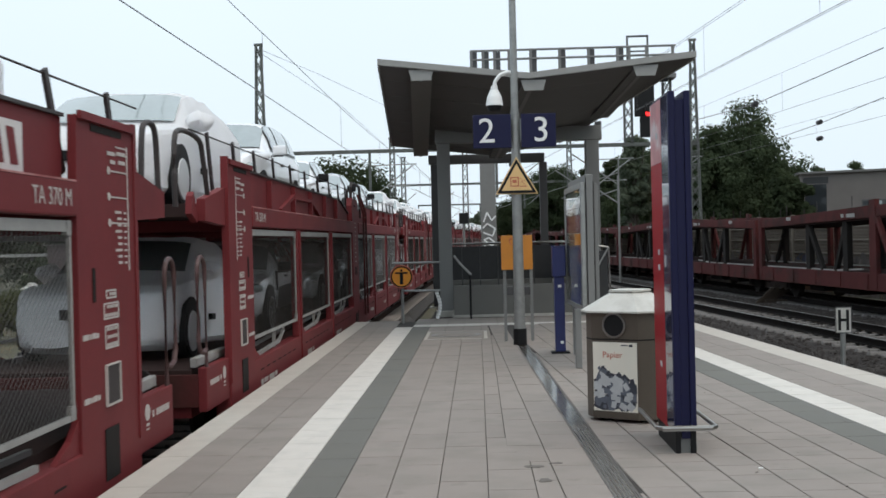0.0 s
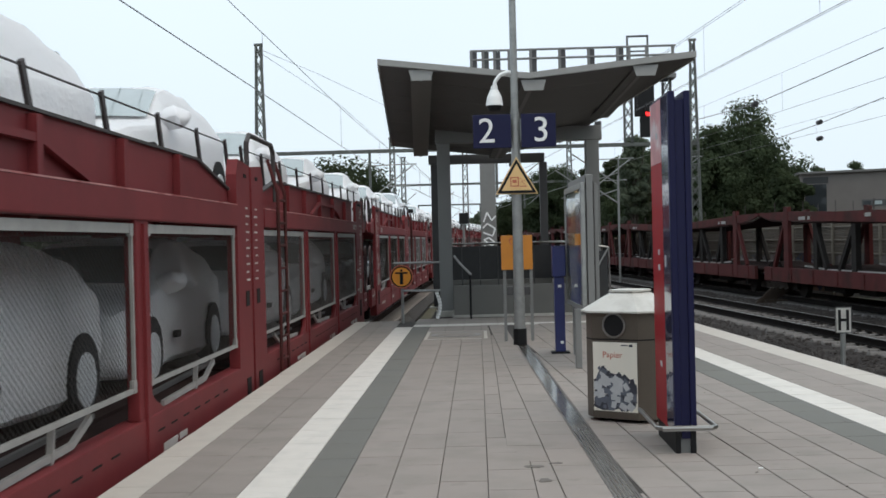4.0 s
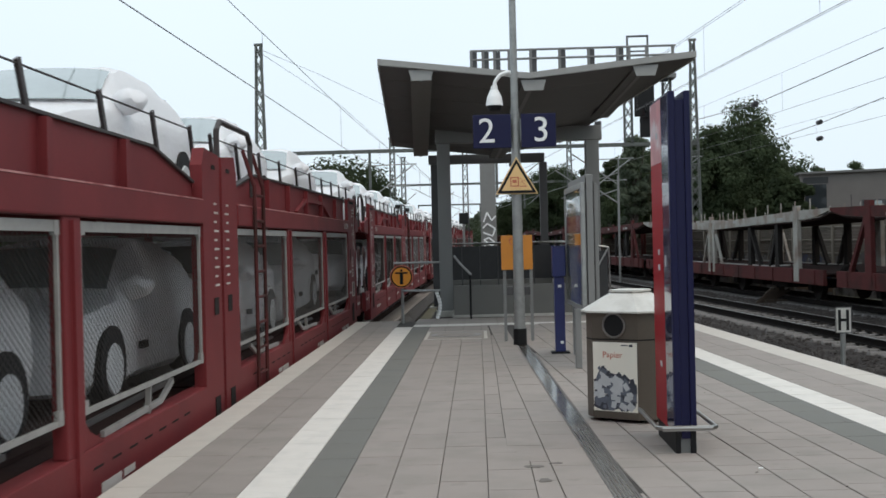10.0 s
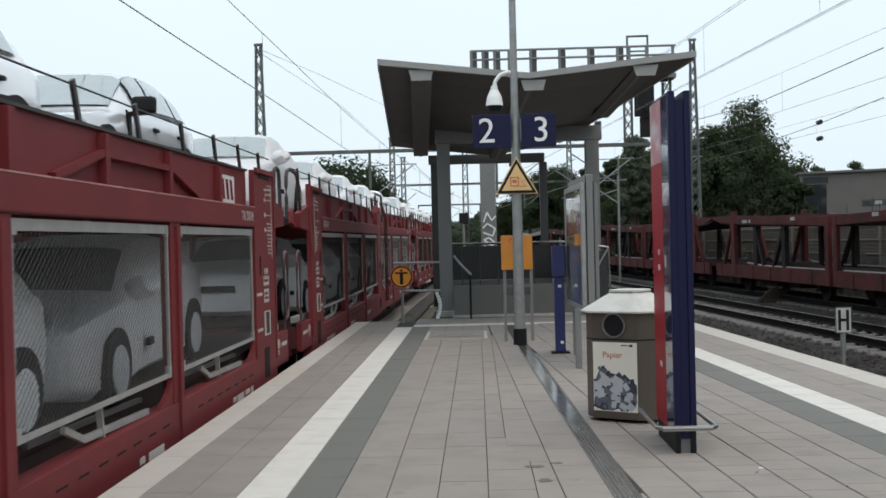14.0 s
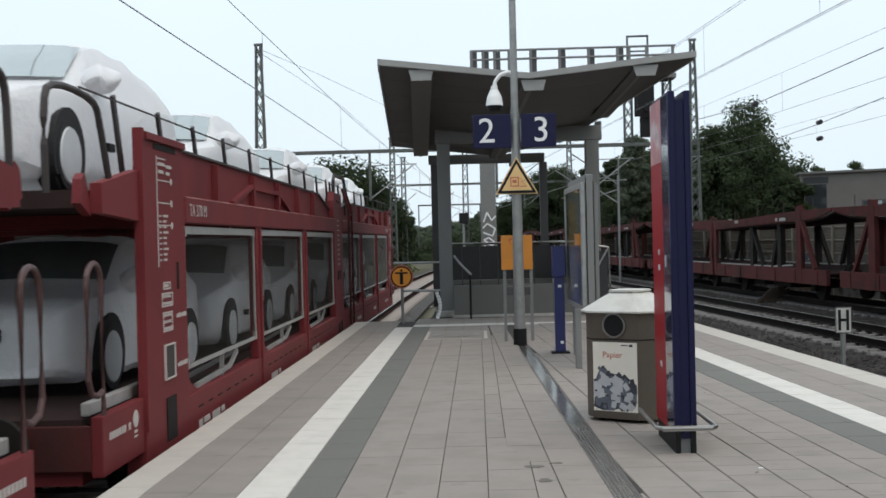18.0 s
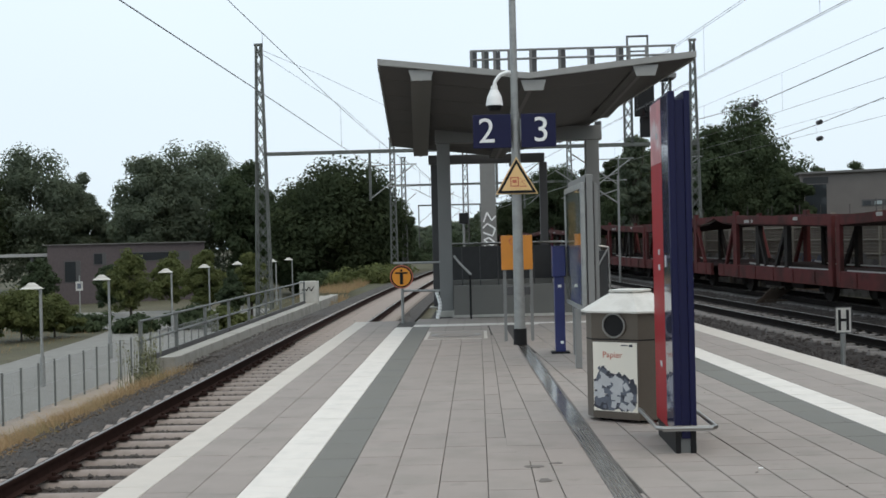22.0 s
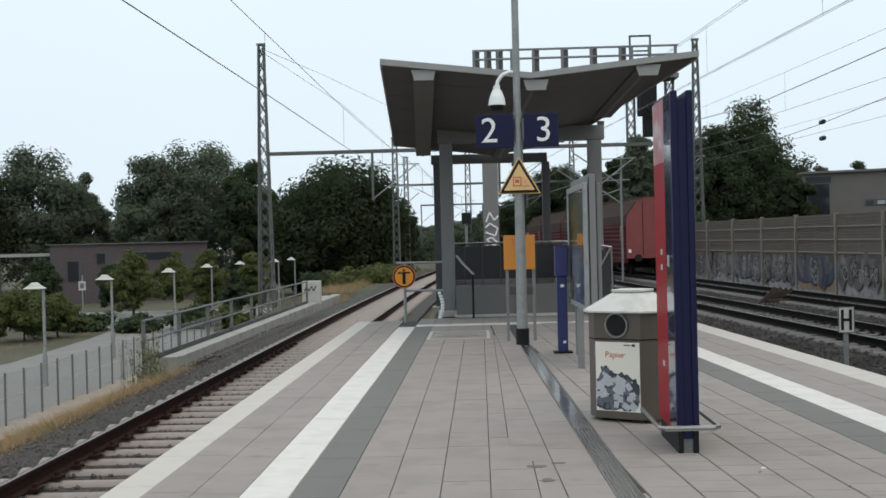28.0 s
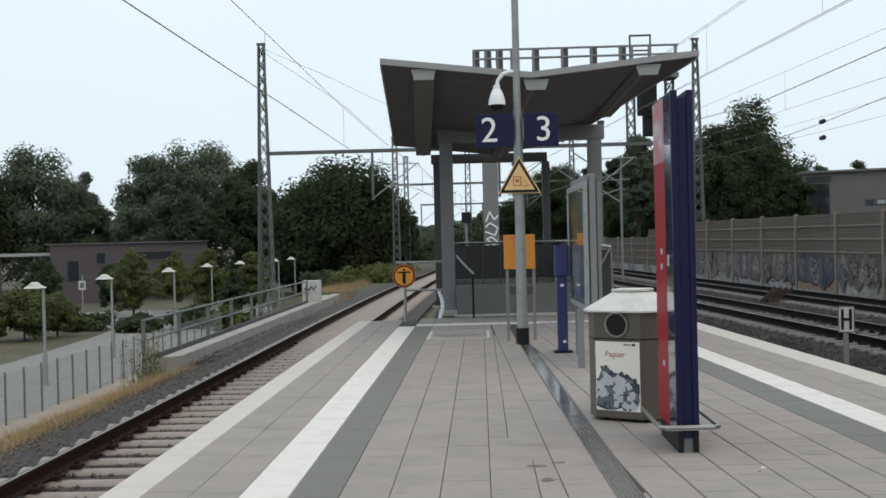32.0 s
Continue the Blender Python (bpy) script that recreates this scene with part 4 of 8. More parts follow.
        for y in ys:
            b0 = 2.75 if y > 0 else 2.6
            bm = bm_new()
            foot, tip = (y, y + 0.26) if ladder else (y + 0.26, y)
            bar(bm, (s * (hw - 0.155), foot, b0), (s * (hw - 0.155), tip, 3.37), 0.026, 0.060)
            part("stake", bm, M_STAKE, w)
        bm = bm_new()
        polytube(bm, [(s * (hw - 0.155), y + (0.25 if ladder else 0.0), 3.34) for y in [-0.85] + ys], 0.008, 5)
        part("cable", bm, M_STAKE, w)
        x = s * (hw - 0.06)
        hoop = [(-0.35, 2.60), (-0.40, 3.10), (-0.46, 3.22), (-0.70, 3.24), (-0.80, 3.14), (-0.82, 2.62)] if ladder else \
            [(-0.52, 2.62), (-0.74, 3.12), (-0.82, 3.26), (-1.60, 3.28), (-1.74, 3.16), (-1.72, 2.60)]
        bent = hoop[:1]
        for a, b, c in zip(hoop[:-2], hoop[1:-1], hoop[2:]):      # rounded corners
            bent += [tuple((1 - u) ** 2 * (p + q) / 2 + 2 * u * (1 - u) * q + u * u * (q + r) / 2 for p, q, r in zip(a, b, c)) for u in (0.0, 0.33, 0.67, 1.0)]
        bm = polytube(bm_new(), [(x, y, z) for y, z in bent + hoop[-1:]], 0.024, 8)
        part("guard_hoop", bm, M_STAKE, w)
        bm = bm_new()
        x = s * (hw - 0.04)
        polytube(bm, [(x, -0.86, 1.1), (x, -0.86, 2.02)] + [(x, -1.0 + 0.14 * math.cos(0.39 * k), 2.03 + 0.14 * math.sin(0.39 * k)) for k in range(1, 8)] + [(x, -1.14, 2.02), (x, -1.14, 1.42), (x, -1.09, 1.33), (x, -0.97, 1.30), (x, -0.88, 1.32)], 0.021, 8)
        part("grab_hoop", bm, M_HOOP, w, "worn brown grab hoop")
    part("upper_deck", prism(bm_new(), [(-0.85, 2.54), (11.87, 2.54), (11.87, 2.595), (3.9, 2.595), (3.5, 2.66), (-0.85, 2.66)] if not ladder else
                             [(-0.85, 2.54), (11.87, 2.54), (11.87, 2.595), (-0.85, 2.595)], -1.34, 1.34, "x"), M_DECK, w)
    for y in (0.6, 3.6, 6.2, 8.8, 11.6):
        part("cross_beam", box(bm_new(), -1.34, 1.34, y - 0.06, y + 0.06, 2.42, 2.535), M_WAGON, w)
    if ladder:
        x = -hw - 0.04
        stile = [pipe(bm_new(), [(x, y, 0.7), (x, y, 2.9), (x + 0.12, y, 3.3)], 0.022, seg=6) for y in (9.95, 10.45)]
        lad = part("ladder", stile[0], M_WAGON_B, w, "dull red steel ladder")
        part("stile", stile[1], M_WAGON_B, lad)
        for k in range(8):
            part("rung", tube(bm_new(), (x, 9.975, 0.85 + 0.28 * k), (x, 10.425, 0.85 + 0.28 * k), 0.016, seg=6), M_WAGON_B, lad)
        bm = bm_new()
        pipe(bm, [(x + 0.12, 11.7, 2.8), (x + 0.12, 11.7, 3.4), (x + 0.12, 11.55, 3.5), (x + 0.12, 10.2, 3.5), (x + 0.12, 10.05, 3.4), (x + 0.12, 10.05, 2.8)], 0.03)
        part("guard_hoop", bm, M_STAKE, w)
    if logo:
        bm = bm_new()
        x = hw - 0.088
        box(bm, -x - 0.004, -x, 1.80, 2.68, 2.70, 2.985)
        box(bm, x, x + 0.004, 1.80, 2.68, 2.70, 2.985)
        lp = part("owner_panel", bm, M_PANELW, w, "white panel with red owner's mark")
        for s in (-1, 1):
            xa, xb = s * (x + 0.0045), s * (x + 0.008)
            for k in range(4):
                y0 = 1.87 + 0.19 * k
                part("owner_mark", prism(bm_new(), [(y0, 2.74), (y0 + 0.10, 2.74), (y0 + 0.155, 2.945), (y0 + 0.055, 2.945)], xa, xb, "x"), M_WAGON, lp)
    return w


# ---- the cars that it carries ----
# fraction along, roof height fraction, belt height fraction, half-width fraction, glasshouse half-width fraction
HATCH = ((0.0, 0.34, 0.34, 0.70, 0.66), (0.02, 0.44, 0.43, 0.84, 0.78), (0.08, 0.50, 0.49, 0.95, 0.84), (0.16, 0.54, 0.525, 0.985, 0.86), (0.25, 0.58, 0.555, 1.0, 0.86),
         (0.285, 0.63, 0.57, 1.0, 0.85), (0.37, 0.80, 0.585, 1.0, 0.80), (0.445, 0.935, 0.595, 1.0, 0.76), (0.52, 0.985, 0.605, 1.0, 0.735), (0.62, 1.0, 0.615, 1.0, 0.735),
         (0.74, 0.985, 0.63, 1.0, 0.73), (0.85, 0.94, 0.645, 0.99, 0.73), (0.925, 0.85, 0.65, 0.97, 0.74), (0.972, 0.69, 0.63, 0.935, 0.77), (0.995, 0.50, 0.48, 0.86, 0.74), (1.0, 0.40, 0.40, 0.80, 0.7))
TALL = ((0.0, 0.38, 0.38, 0.74, 0.70), (0.02, 0.50, 0.49, 0.87, 0.80), (0.08, 0.56, 0.55, 0.96, 0.86), (0.16, 0.59, 0.575, 0.99, 0.87), (0.24, 0.615, 0.59, 1.0, 0.87),
        (0.27, 0.66, 0.60, 1.0, 0.86), (0.34, 0.81, 0.605, 1.0, 0.82), (0.41, 0.945, 0.61, 1.0, 0.79), (0.49, 0.985, 0.615, 1.0, 0.77), (0.62, 1.0, 0.62, 1.0, 0.77),
        (0.76, 0.995, 0.63, 1.0, 0.775), (0.90, 0.975, 0.64, 0.99, 0.77), (0.962, 0.92, 0.645, 0.98, 0.78), (0.986, 0.72, 0.63, 0.96, 0.82), (0.995, 0.50, 0.48, 0.89, 0.78), (1.0, 0.40, 0.40, 0.84, 0.74))


def car_rings(L, W, H, table, ground=0.16, skirt=0.0):
    """Cross-sections of a car's shell; y runs from the nose (-L/2) to the tail."""
    rings = []
    for f, rt, bt, hw, gw in table:
        y, h, b = f * L - L / 2, ground + (H - ground) * rt, ground + (H - ground) * bt
        w, g = W / 2 * hw, W / 2 * gw
        lo = ground + (0.10 if 0.03 < f < 0.97 else 0.16) - skirt
        half = [(0, lo), (w * 0.86, lo), (w * 0.965, lo + 0.07), (w, (lo + b) / 2), (w * 0.985, b - 0.05), (w * 0.955, b), (g + (w * 0.955 - g) * 0.35, b + (h - b) * 0.62),
                (g * 0.96, b + (h - b) * 0.9), (g * 0.7, h - (h - b) * 0.015), (0, h)]
        rings.append([Vector((x, y, z)) for x, z in half + [(-x, z) for x, z in half[-2:0:-1]]])
    return rings


def shell_at(rings, s, k):
    """A point of the shell between its cross-sections."""
    i, j = min(int(s), len(rings) - 2), int(math.floor(k))
    u, v = s - i, k - j
    n = len(rings[0])
    a = rings[i][j % n].lerp(rings[i][(j + 1) % n], v)
    b = rings[i + 1][j % n].lerp(rings[i + 1][(j + 1) % n], v)
    return a.lerp(b, u)


def car_body_bm(rings, crumple):
    bm = bm_new()
    n = len(rings[0])
    if crumple:                                # the cover hangs in soft folds
        rows = []
        for a in range((len(rings) - 1) * 3 + 1):
            row = []
            for k in range(n * 3):
                p = shell_at(rings, a / 3, k / 3)
                d = Vector((p.x, 0, p.z - 0.6)).normalized()
                low = max(0.0, 0.75 - p.z)
                f = noise.noise(Vector((p.x * 2.0, p.y * 2.6, p.z * 1.5))) * 0.028 + abs(noise.noise(Vector((p.x * 5, p.y * 7 + p.z * 4, p.z * 2)))) * 0.034
                row.append(bm.verts.new(p + d * (f + 0.006 + low * 0.03)))
            rows.append(row)
    else:
        rows = [[bm.verts.new(p) for p in r] for r in rings]
    n = len(rows[0])
    for a, b in zip(rows[:-1], rows[1:]):
        for i in range(n):
            bm.faces.new((a[i], a[(i + 1) % n], b[(i + 1) % n], b[i]))
    bm.faces.new(rows[0])
    bm.faces.new(rows[-1])
    bmesh.ops.recalc_face_normals(bm, faces=bm.faces)
    return bm


def wheel_meshes(r, hub):
    bm = bm_new()
    tube(bm, (-0.09, 0, 0), (0.09, 0, 0), r, seg=26)
    bmesh.ops.bevel(bm, geom=[e for e in bm.edges if len(e.link_faces) == 2 and any(len(f.verts) > 4 for f in e.link_faces)], offset=0.03, segments=2, affect="EDGES")
    a = mesh_of("tyre", bm, M_TYRE, True)
    bm = bm_new()
    for s in (-1, 1):
        if hub is M_HUB:
            tube(bm, (s * 0.085, 0, 0), (s * 0.10, 0, 0), r * 0.74, r * 0.70, seg=24)
        else:
            tube(bm, (s * 0.085, 0, 0), (s * 0.096, 0, 0), r * 0.20, seg=12)
            for q in range(7):
                u = 6.2832 * q / 7
                bar(bm, (s * 0.092, 0.05 * math.cos(u), 0.05 * math.sin(u)), (s * 0.092, r * 0.70 * math.cos(u), r * 0.70 * math.sin(u)), 0.045, 0.012)
            for q in range(20):
                u, v = 6.2832 * q / 20, 6.2832 * (q + 1) / 20
                bar(bm, (s * 0.092, r * 0.71 * math.cos(u), r * 0.71 * math.sin(u)), (s * 0.092, r * 0.71 * math.cos(v), r * 0.71 * math.sin(v)), 0.014, 0.02)
    b = mesh_of("wheel_cover", bm, hub, True)
    return a, b


WHEELS = {True: wheel_meshes(0.30, M_HUB), False: wheel_meshes(0.31, M_HUBM)}


def car(kind, L=4.0, W=1.72, H=1.47):
    """kind: wrapped, grey, silver, tall or dark. The nose points to -y; the origin lies under the middle."""
    wrapped = kind == "wrapped"
    paint = {"wrapped": M_WRAP, "grey": M_WRAP_G, "silver": M_CARSILVER, "tall": M_WRAP_G, "dark": M_CARDARK}[kind]
    label = {"wrapped": "new hatchback wrapped in a white transit cover", "grey": "new pale grey hatchback lashed on a wagon deck",
             "silver": "new silver hatchback with dark door film on a wagon deck", "tall": "new tall silver estate car on a wagon deck",
             "dark": "new dark blue-black car lashed on a wagon deck"}[kind]
    c = thing("car", Matrix.Identity(4), label, "car", "cars on the train")
    table = TALL if kind == "tall" else HATCH
    if kind == "tall":
        L, W, H = 4.4, 1.78, 1.60
    rings = car_rings(L, W, H, table, skirt=0.12 if wrapped else 0.0)
    part("body", car_body_bm(rings, wrapped), paint, c, "", True)

    def zz(f):
        return 0.16 + (H - 0.16) * f

    def sheet(s0, s1, k0, k1, lift):
        """A piece of the shell's surface, a little proud of it."""
        bm = bm_new()
        rows = []
        for a in range(7):
            row = []
            for b in range(7):
                p = shell_at(rings, s0 + (s1 - s0) * a / 6, k0 + (k1 - k0) * b / 6)
                d = Vector((p.x, 0, p.z - 0.55)).normalized()
                d.y = (-0.8 if s1 < 8 and abs(k0 + k1 - 18) < 1 else 0.8 if s0 > 10 else 0.0)
                row.append(bm.verts.new(p + d.normalized() * lift))
            rows.append(row)
        for r0, r1 in zip(rows[:-1], rows[1:]):
            for b in range(6):
                bm.faces.new((r0[b], r0[b + 1], r1[b + 1], r1[b]))
        bmesh.ops.recalc_face_normals(bm, faces=bm.faces)
        return bm

    def pane(name, s0, s1, k0, k1, label="", material=None, trim=True):
        lift = 0.055 if wrapped else 0.022
        ob = part(name, sheet(s0, s1, k0, k1, lift), material or (M_SKYGLASS if wrapped else M_CARGLASS), c, label, True)
        if trim and not wrapped:
            part("trim", sheet(s0 - 0.07, s1 + 0.07, k0 - 0.08, k1 + 0.08, lift - 0.009), M_CARTRIM, ob, "black rubber trim", True)
    pane("windscreen", 5.0, 6.85, 7.1 if wrapped else 6.8, 10.9 if wrapped else 11.2, "windscreen left clear in the cover" if wrapped else "")
    pane("rear_window", 11.6, 12.9, 7.1, 10.9)
    for s in (-1, 1):
        if not wrapped:
            def side(a):
                return a if s > 0 else 18 - a
            k0, k1 = sorted((side(5.25), side(6.85)))
            pane("side_window", 6.7, 8.25, k0, k1)
            pane("side_window", 8.45, 10.1, k0, k1)
            pane("side_window", 10.3, 11.1, k0, k1)
            if kind != "tall":
                k0, k1 = sorted((side(2.05), side(3.3)))
                pane("door_film", 5.5, 10.5, k0, k1, "dark protective film on the doors", M_BLACK, False)
        bm = bm_new()
        my = L * 0.345 - L / 2
        if wrapped:
            bmesh.ops.create_icosphere(bm, subdivisions=3, radius=1, matrix=Matrix.Translation((s * W * 0.535, my, zz(0.65))) @ Matrix.Diagonal((0.16, 0.15, 0.10, 1)))
            for v in bm.verts:                  # slack film, pulled together below
                v.co += Vector((0.03, 0.03, 0.05)) * noise.noise(v.co * 9) - Vector((s * 0.05, -0.04, 0)) * max(0.0, zz(0.65) - v.co.z) * 6
        else:
            box(bm, s * W * 0.50, s * (W * 0.50 + 0.21), my - 0.02, my + 0.10, zz(0.59), zz(0.59) + 0.15, 0.035)
            bar(bm, (s * W * 0.46, my + 0.02, zz(0.575)), (s * (W * 0.50 + 0.08), my + 0.04, zz(0.60)), 0.06, 0.04)
        wm = part("wing_mirror", bm, paint if wrapped or kind == "tall" else M_BLACK, c, "", wrapped)
        if not wrapped:
            part("mirror_foot", box(bm_new(), s * W * 0.478, s * (W * 0.50 + 0.16), my - 0.01, my + 0.08, zz(0.585) - 0.01, zz(0.59) - 0.002, 0.008), M_BLACK, wm)
            if kind != "tall":
                part("torn_film", prism(bm_new(), [(my - 0.16, zz(0.60)), (my - 0.03, zz(0.57)), (my - 0.02, zz(0.42)), (my - 0.09, zz(0.36)), (my - 0.12, zz(0.50))], s * (W * 0.495), s * (W * 0.505), "x"), M_BLACK, c, "dark film hanging from the mirror")
        if not wrapped:
            bm = bm_new()
            bmesh.ops.create_icosphere(bm, subdivisions=2, radius=1, matrix=Matrix.Translation((s * W * 0.40, L * 0.045 - L / 2, zz(0.42))) @ Matrix.Diagonal((0.17, 0.09, 0.07, 1)))
            part("headlight", bm, M_CARGLASS, c, "", True)
            part("tail_light", box(bm_new(), s * W * 0.34, s * W * 0.44, L * 0.465, L * 0.485, zz(0.44), zz(0.60), 0.01), M_LAMP_R, c)
            for f in (0.52, 0.74):
                part("door_handle", box(bm_new(), s * (W * 0.488), s * (W * 0.508), L * (f - 0.5), L * (f - 0.46), zz(0.51), zz(0.535), 0.004), M_BLACK, c)
        for yf in (0.185, 0.83):
            bm = bm_new()
            tube(bm, (s * (W / 2 - 0.16), 0, 0), (s * (W / 2 + (0.035 if wrapped else 0.004)), 0, 0), 0.42 if kind == "tall" else 0.335 if wrapped else 0.39, seg=26)
            bm.transform(Matrix.Translation((0, L * yf - L / 2, 0.33)))
            bmesh.ops.bisect_plane(bm, geom=list(bm.verts) + list(bm.edges) + list(bm.faces), plane_co=(0, 0, 0.15 if wrapped else 0.24), plane_no=(0, 0, -1), clear_outer=True)
            part("wheel_arch", bm, M_TYRE, c)
            wh = share("wheel", WHEELS[wrapped][0], c, pose(s * (W / 2 - (0.05 if wrapped else 0.082)), L * yf - L / 2, 0.30 if wrapped else 0.31))
            share("wheel_cover", WHEELS[wrapped][1], wh, Matrix.Identity(4))
        if wrapped:
            e = s * (W / 2 + 0.012)
            part("strap_end", box(bm_new(), e, e + s * 0.05, -0.10 * L - 0.06, -0.10 * L + 0.10, 0.40, 0.47, 0.01), M_BLACK, c, "black strap end hanging from the cover")
    part("plate_holder", box(bm_new(), -0.26, 0.26, -L / 2 - (0.05 if wrapped else 0.012), -L / 2 + 0.03, 0.46, 0.56, 0.01), M_BLACK, c, "black blank plate holder")
    if not wrapped:
        part("grille", box(bm_new(), -0.5, 0.5, -L / 2 - 0.006, -L / 2 + 0.04, 0.30, 0.40, 0.01), M_BLACK, c)
    return c


def train_rows(line, z, along, t_step, offset, turn=0.0, tilt=0.0):
    """Rows of walk() for a thing that rides at a distance along its train."""
    rows = []
    for t in t_step:
        y = along(t) + offset
        d = math.degrees(math.atan2(line(y + 1) - line(y - 1), 2))
        rows.append((t, pose(line(y), y, z, 0, 0, turn - d) @ pose(0, 0, 0, tilt)))
    return rows


def loaded_along(t):
    """Where the first unit's end post is: the train slows a little."""
    return 11.17 - 9.5 * t + 0.0208 * t * t


T_LOADED = [0, 2, 4, 6, 8, 10, 12, 14, 16, 18, 20, 22, 25, 28, 32]
CARRIED = []                                   # (thing, offset along the train, turn, height, tilt)


UPPER = {(0, 1): "tall", (0, 2): "grey", (0, 3): "silver", (0, 4): "silver", (2, 3): "tall", (2, 4): "silver", (4, 3): "grey", (4, 4): "silver"}
LOWER = {(0, 1): "grey", (0, 2): "silver", (0, 3): "grey", (0, 4): "silver", (2, 0): "dark", (2, 1): "silver"}


# where a car stands a little off its usual place
SHIFT_UP = {(0, 0): 0.4, (0, 1): 0.1, (0, 4): 0.15, (1, 1): 0.55, (1, 4): 0.5, (2, 0): -0.35, (2, 1): 0.2, (2, 3): 0.4, (2, 4): 0.3, (3, 0): 0.1, (3, 3): -0.5,
            (4, 4): -0.25, (5, 3): 0.3, (5, 4): -0.35, (6, 1): -0.3, (6, 3): -0.1}
SHIFT_LOW = {(0, 2): 1.1, (0, 3): 0.35, (0, 4): 0.5, (3, 2): 0.3, (5, 0): 0.15, (6, 0): 0.2}


def build_loaded_train():
    fronts = [wagon(False, False)]
    rears = [wagon(True, False), wagon(True, True)]
    used = set()

    def place(ob, offset, turn, z, tilt=0.0):
        o = ob if ob.name not in used else copy_thing(ob, Matrix.Identity(4))
        used.add(ob.name)
        CARRIED.append((o, offset, turn, z, tilt))
        return o
    protos = {}

    def get(kind, size):
        if (kind, size) not in protos:
            dims = {"s": (3.85, 1.66, 1.41), "m": (4.0, 1.70, 1.385), "l": (4.2, 1.74, 1.395)}[size]
            protos[kind, size] = car(kind, *dims)
        return protos[kind, size]
    for k in range(-1, 7):
        o = k * UNIT
        place(fronts[0], o, 0, RAIL_Z)
        place(rears[1 if k in (-1, 0, 4, 5) else 0], o + 2 * HALF - 0.25, 180, RAIL_Z)
        for i in range(5):
            up = UPPER.get((k, i), "wrapped")
            low = LOWER.get((k, i), "wrapped")
            y = o + (1.45, 6.45, 11.6, 16.45, 21.2)[i] + SHIFT_UP.get((k, i), 0.0)
            place(get(up, "m" if (i + k) % 3 else "l"), y, 0, RAIL_Z + (2.665 if i == 0 else 2.60))
            y = o + (2.10, 6.98, 11.42, 16.45, 20.98)[i] + SHIFT_LOW.get((k, i), 0.0)
            place(get(low, "s" if (i + k) % 2 else "m"), y, 0, RAIL_Z + (1.010, 0.95, 0.95, 0.95, 0.985)[i], (-2.6, 0, 0, 0, 2.6)[i])


build_loaded_train()


# ---- the empty train on the far track ----
def sprayed(bm, rng, y0, z0, w, h, x, kind):
    """One bubble letter or scrawl of spray paint on the y-z plane: a filled blob or the ribbon along its outline."""
    n = 20
    ph, lobes = rng.uniform(0, 6.28), rng.choice((2, 3, 3, 4))
    pts = []
    for k in range(n):
        a = 6.2832 * k / n
        r = 1.0 + 0.20 * math.sin(lobes * a + ph) + rng.uniform(-0.03, 0.03)
        pts.append((y0 + w / 2 * r * math.cos(a), z0 + h / 2 * r * math.sin(a)))
    if kind == "fill":
        prism(bm, pts, x - 0.003, x, "x")
        return
    for (ya, za), (yb, zb) in zip(pts, pts[1:] + pts[:1]):
        bar(bm, (x, ya, za), (x, yb, zb), 0.004, rng.uniform(0.02, 0.045))


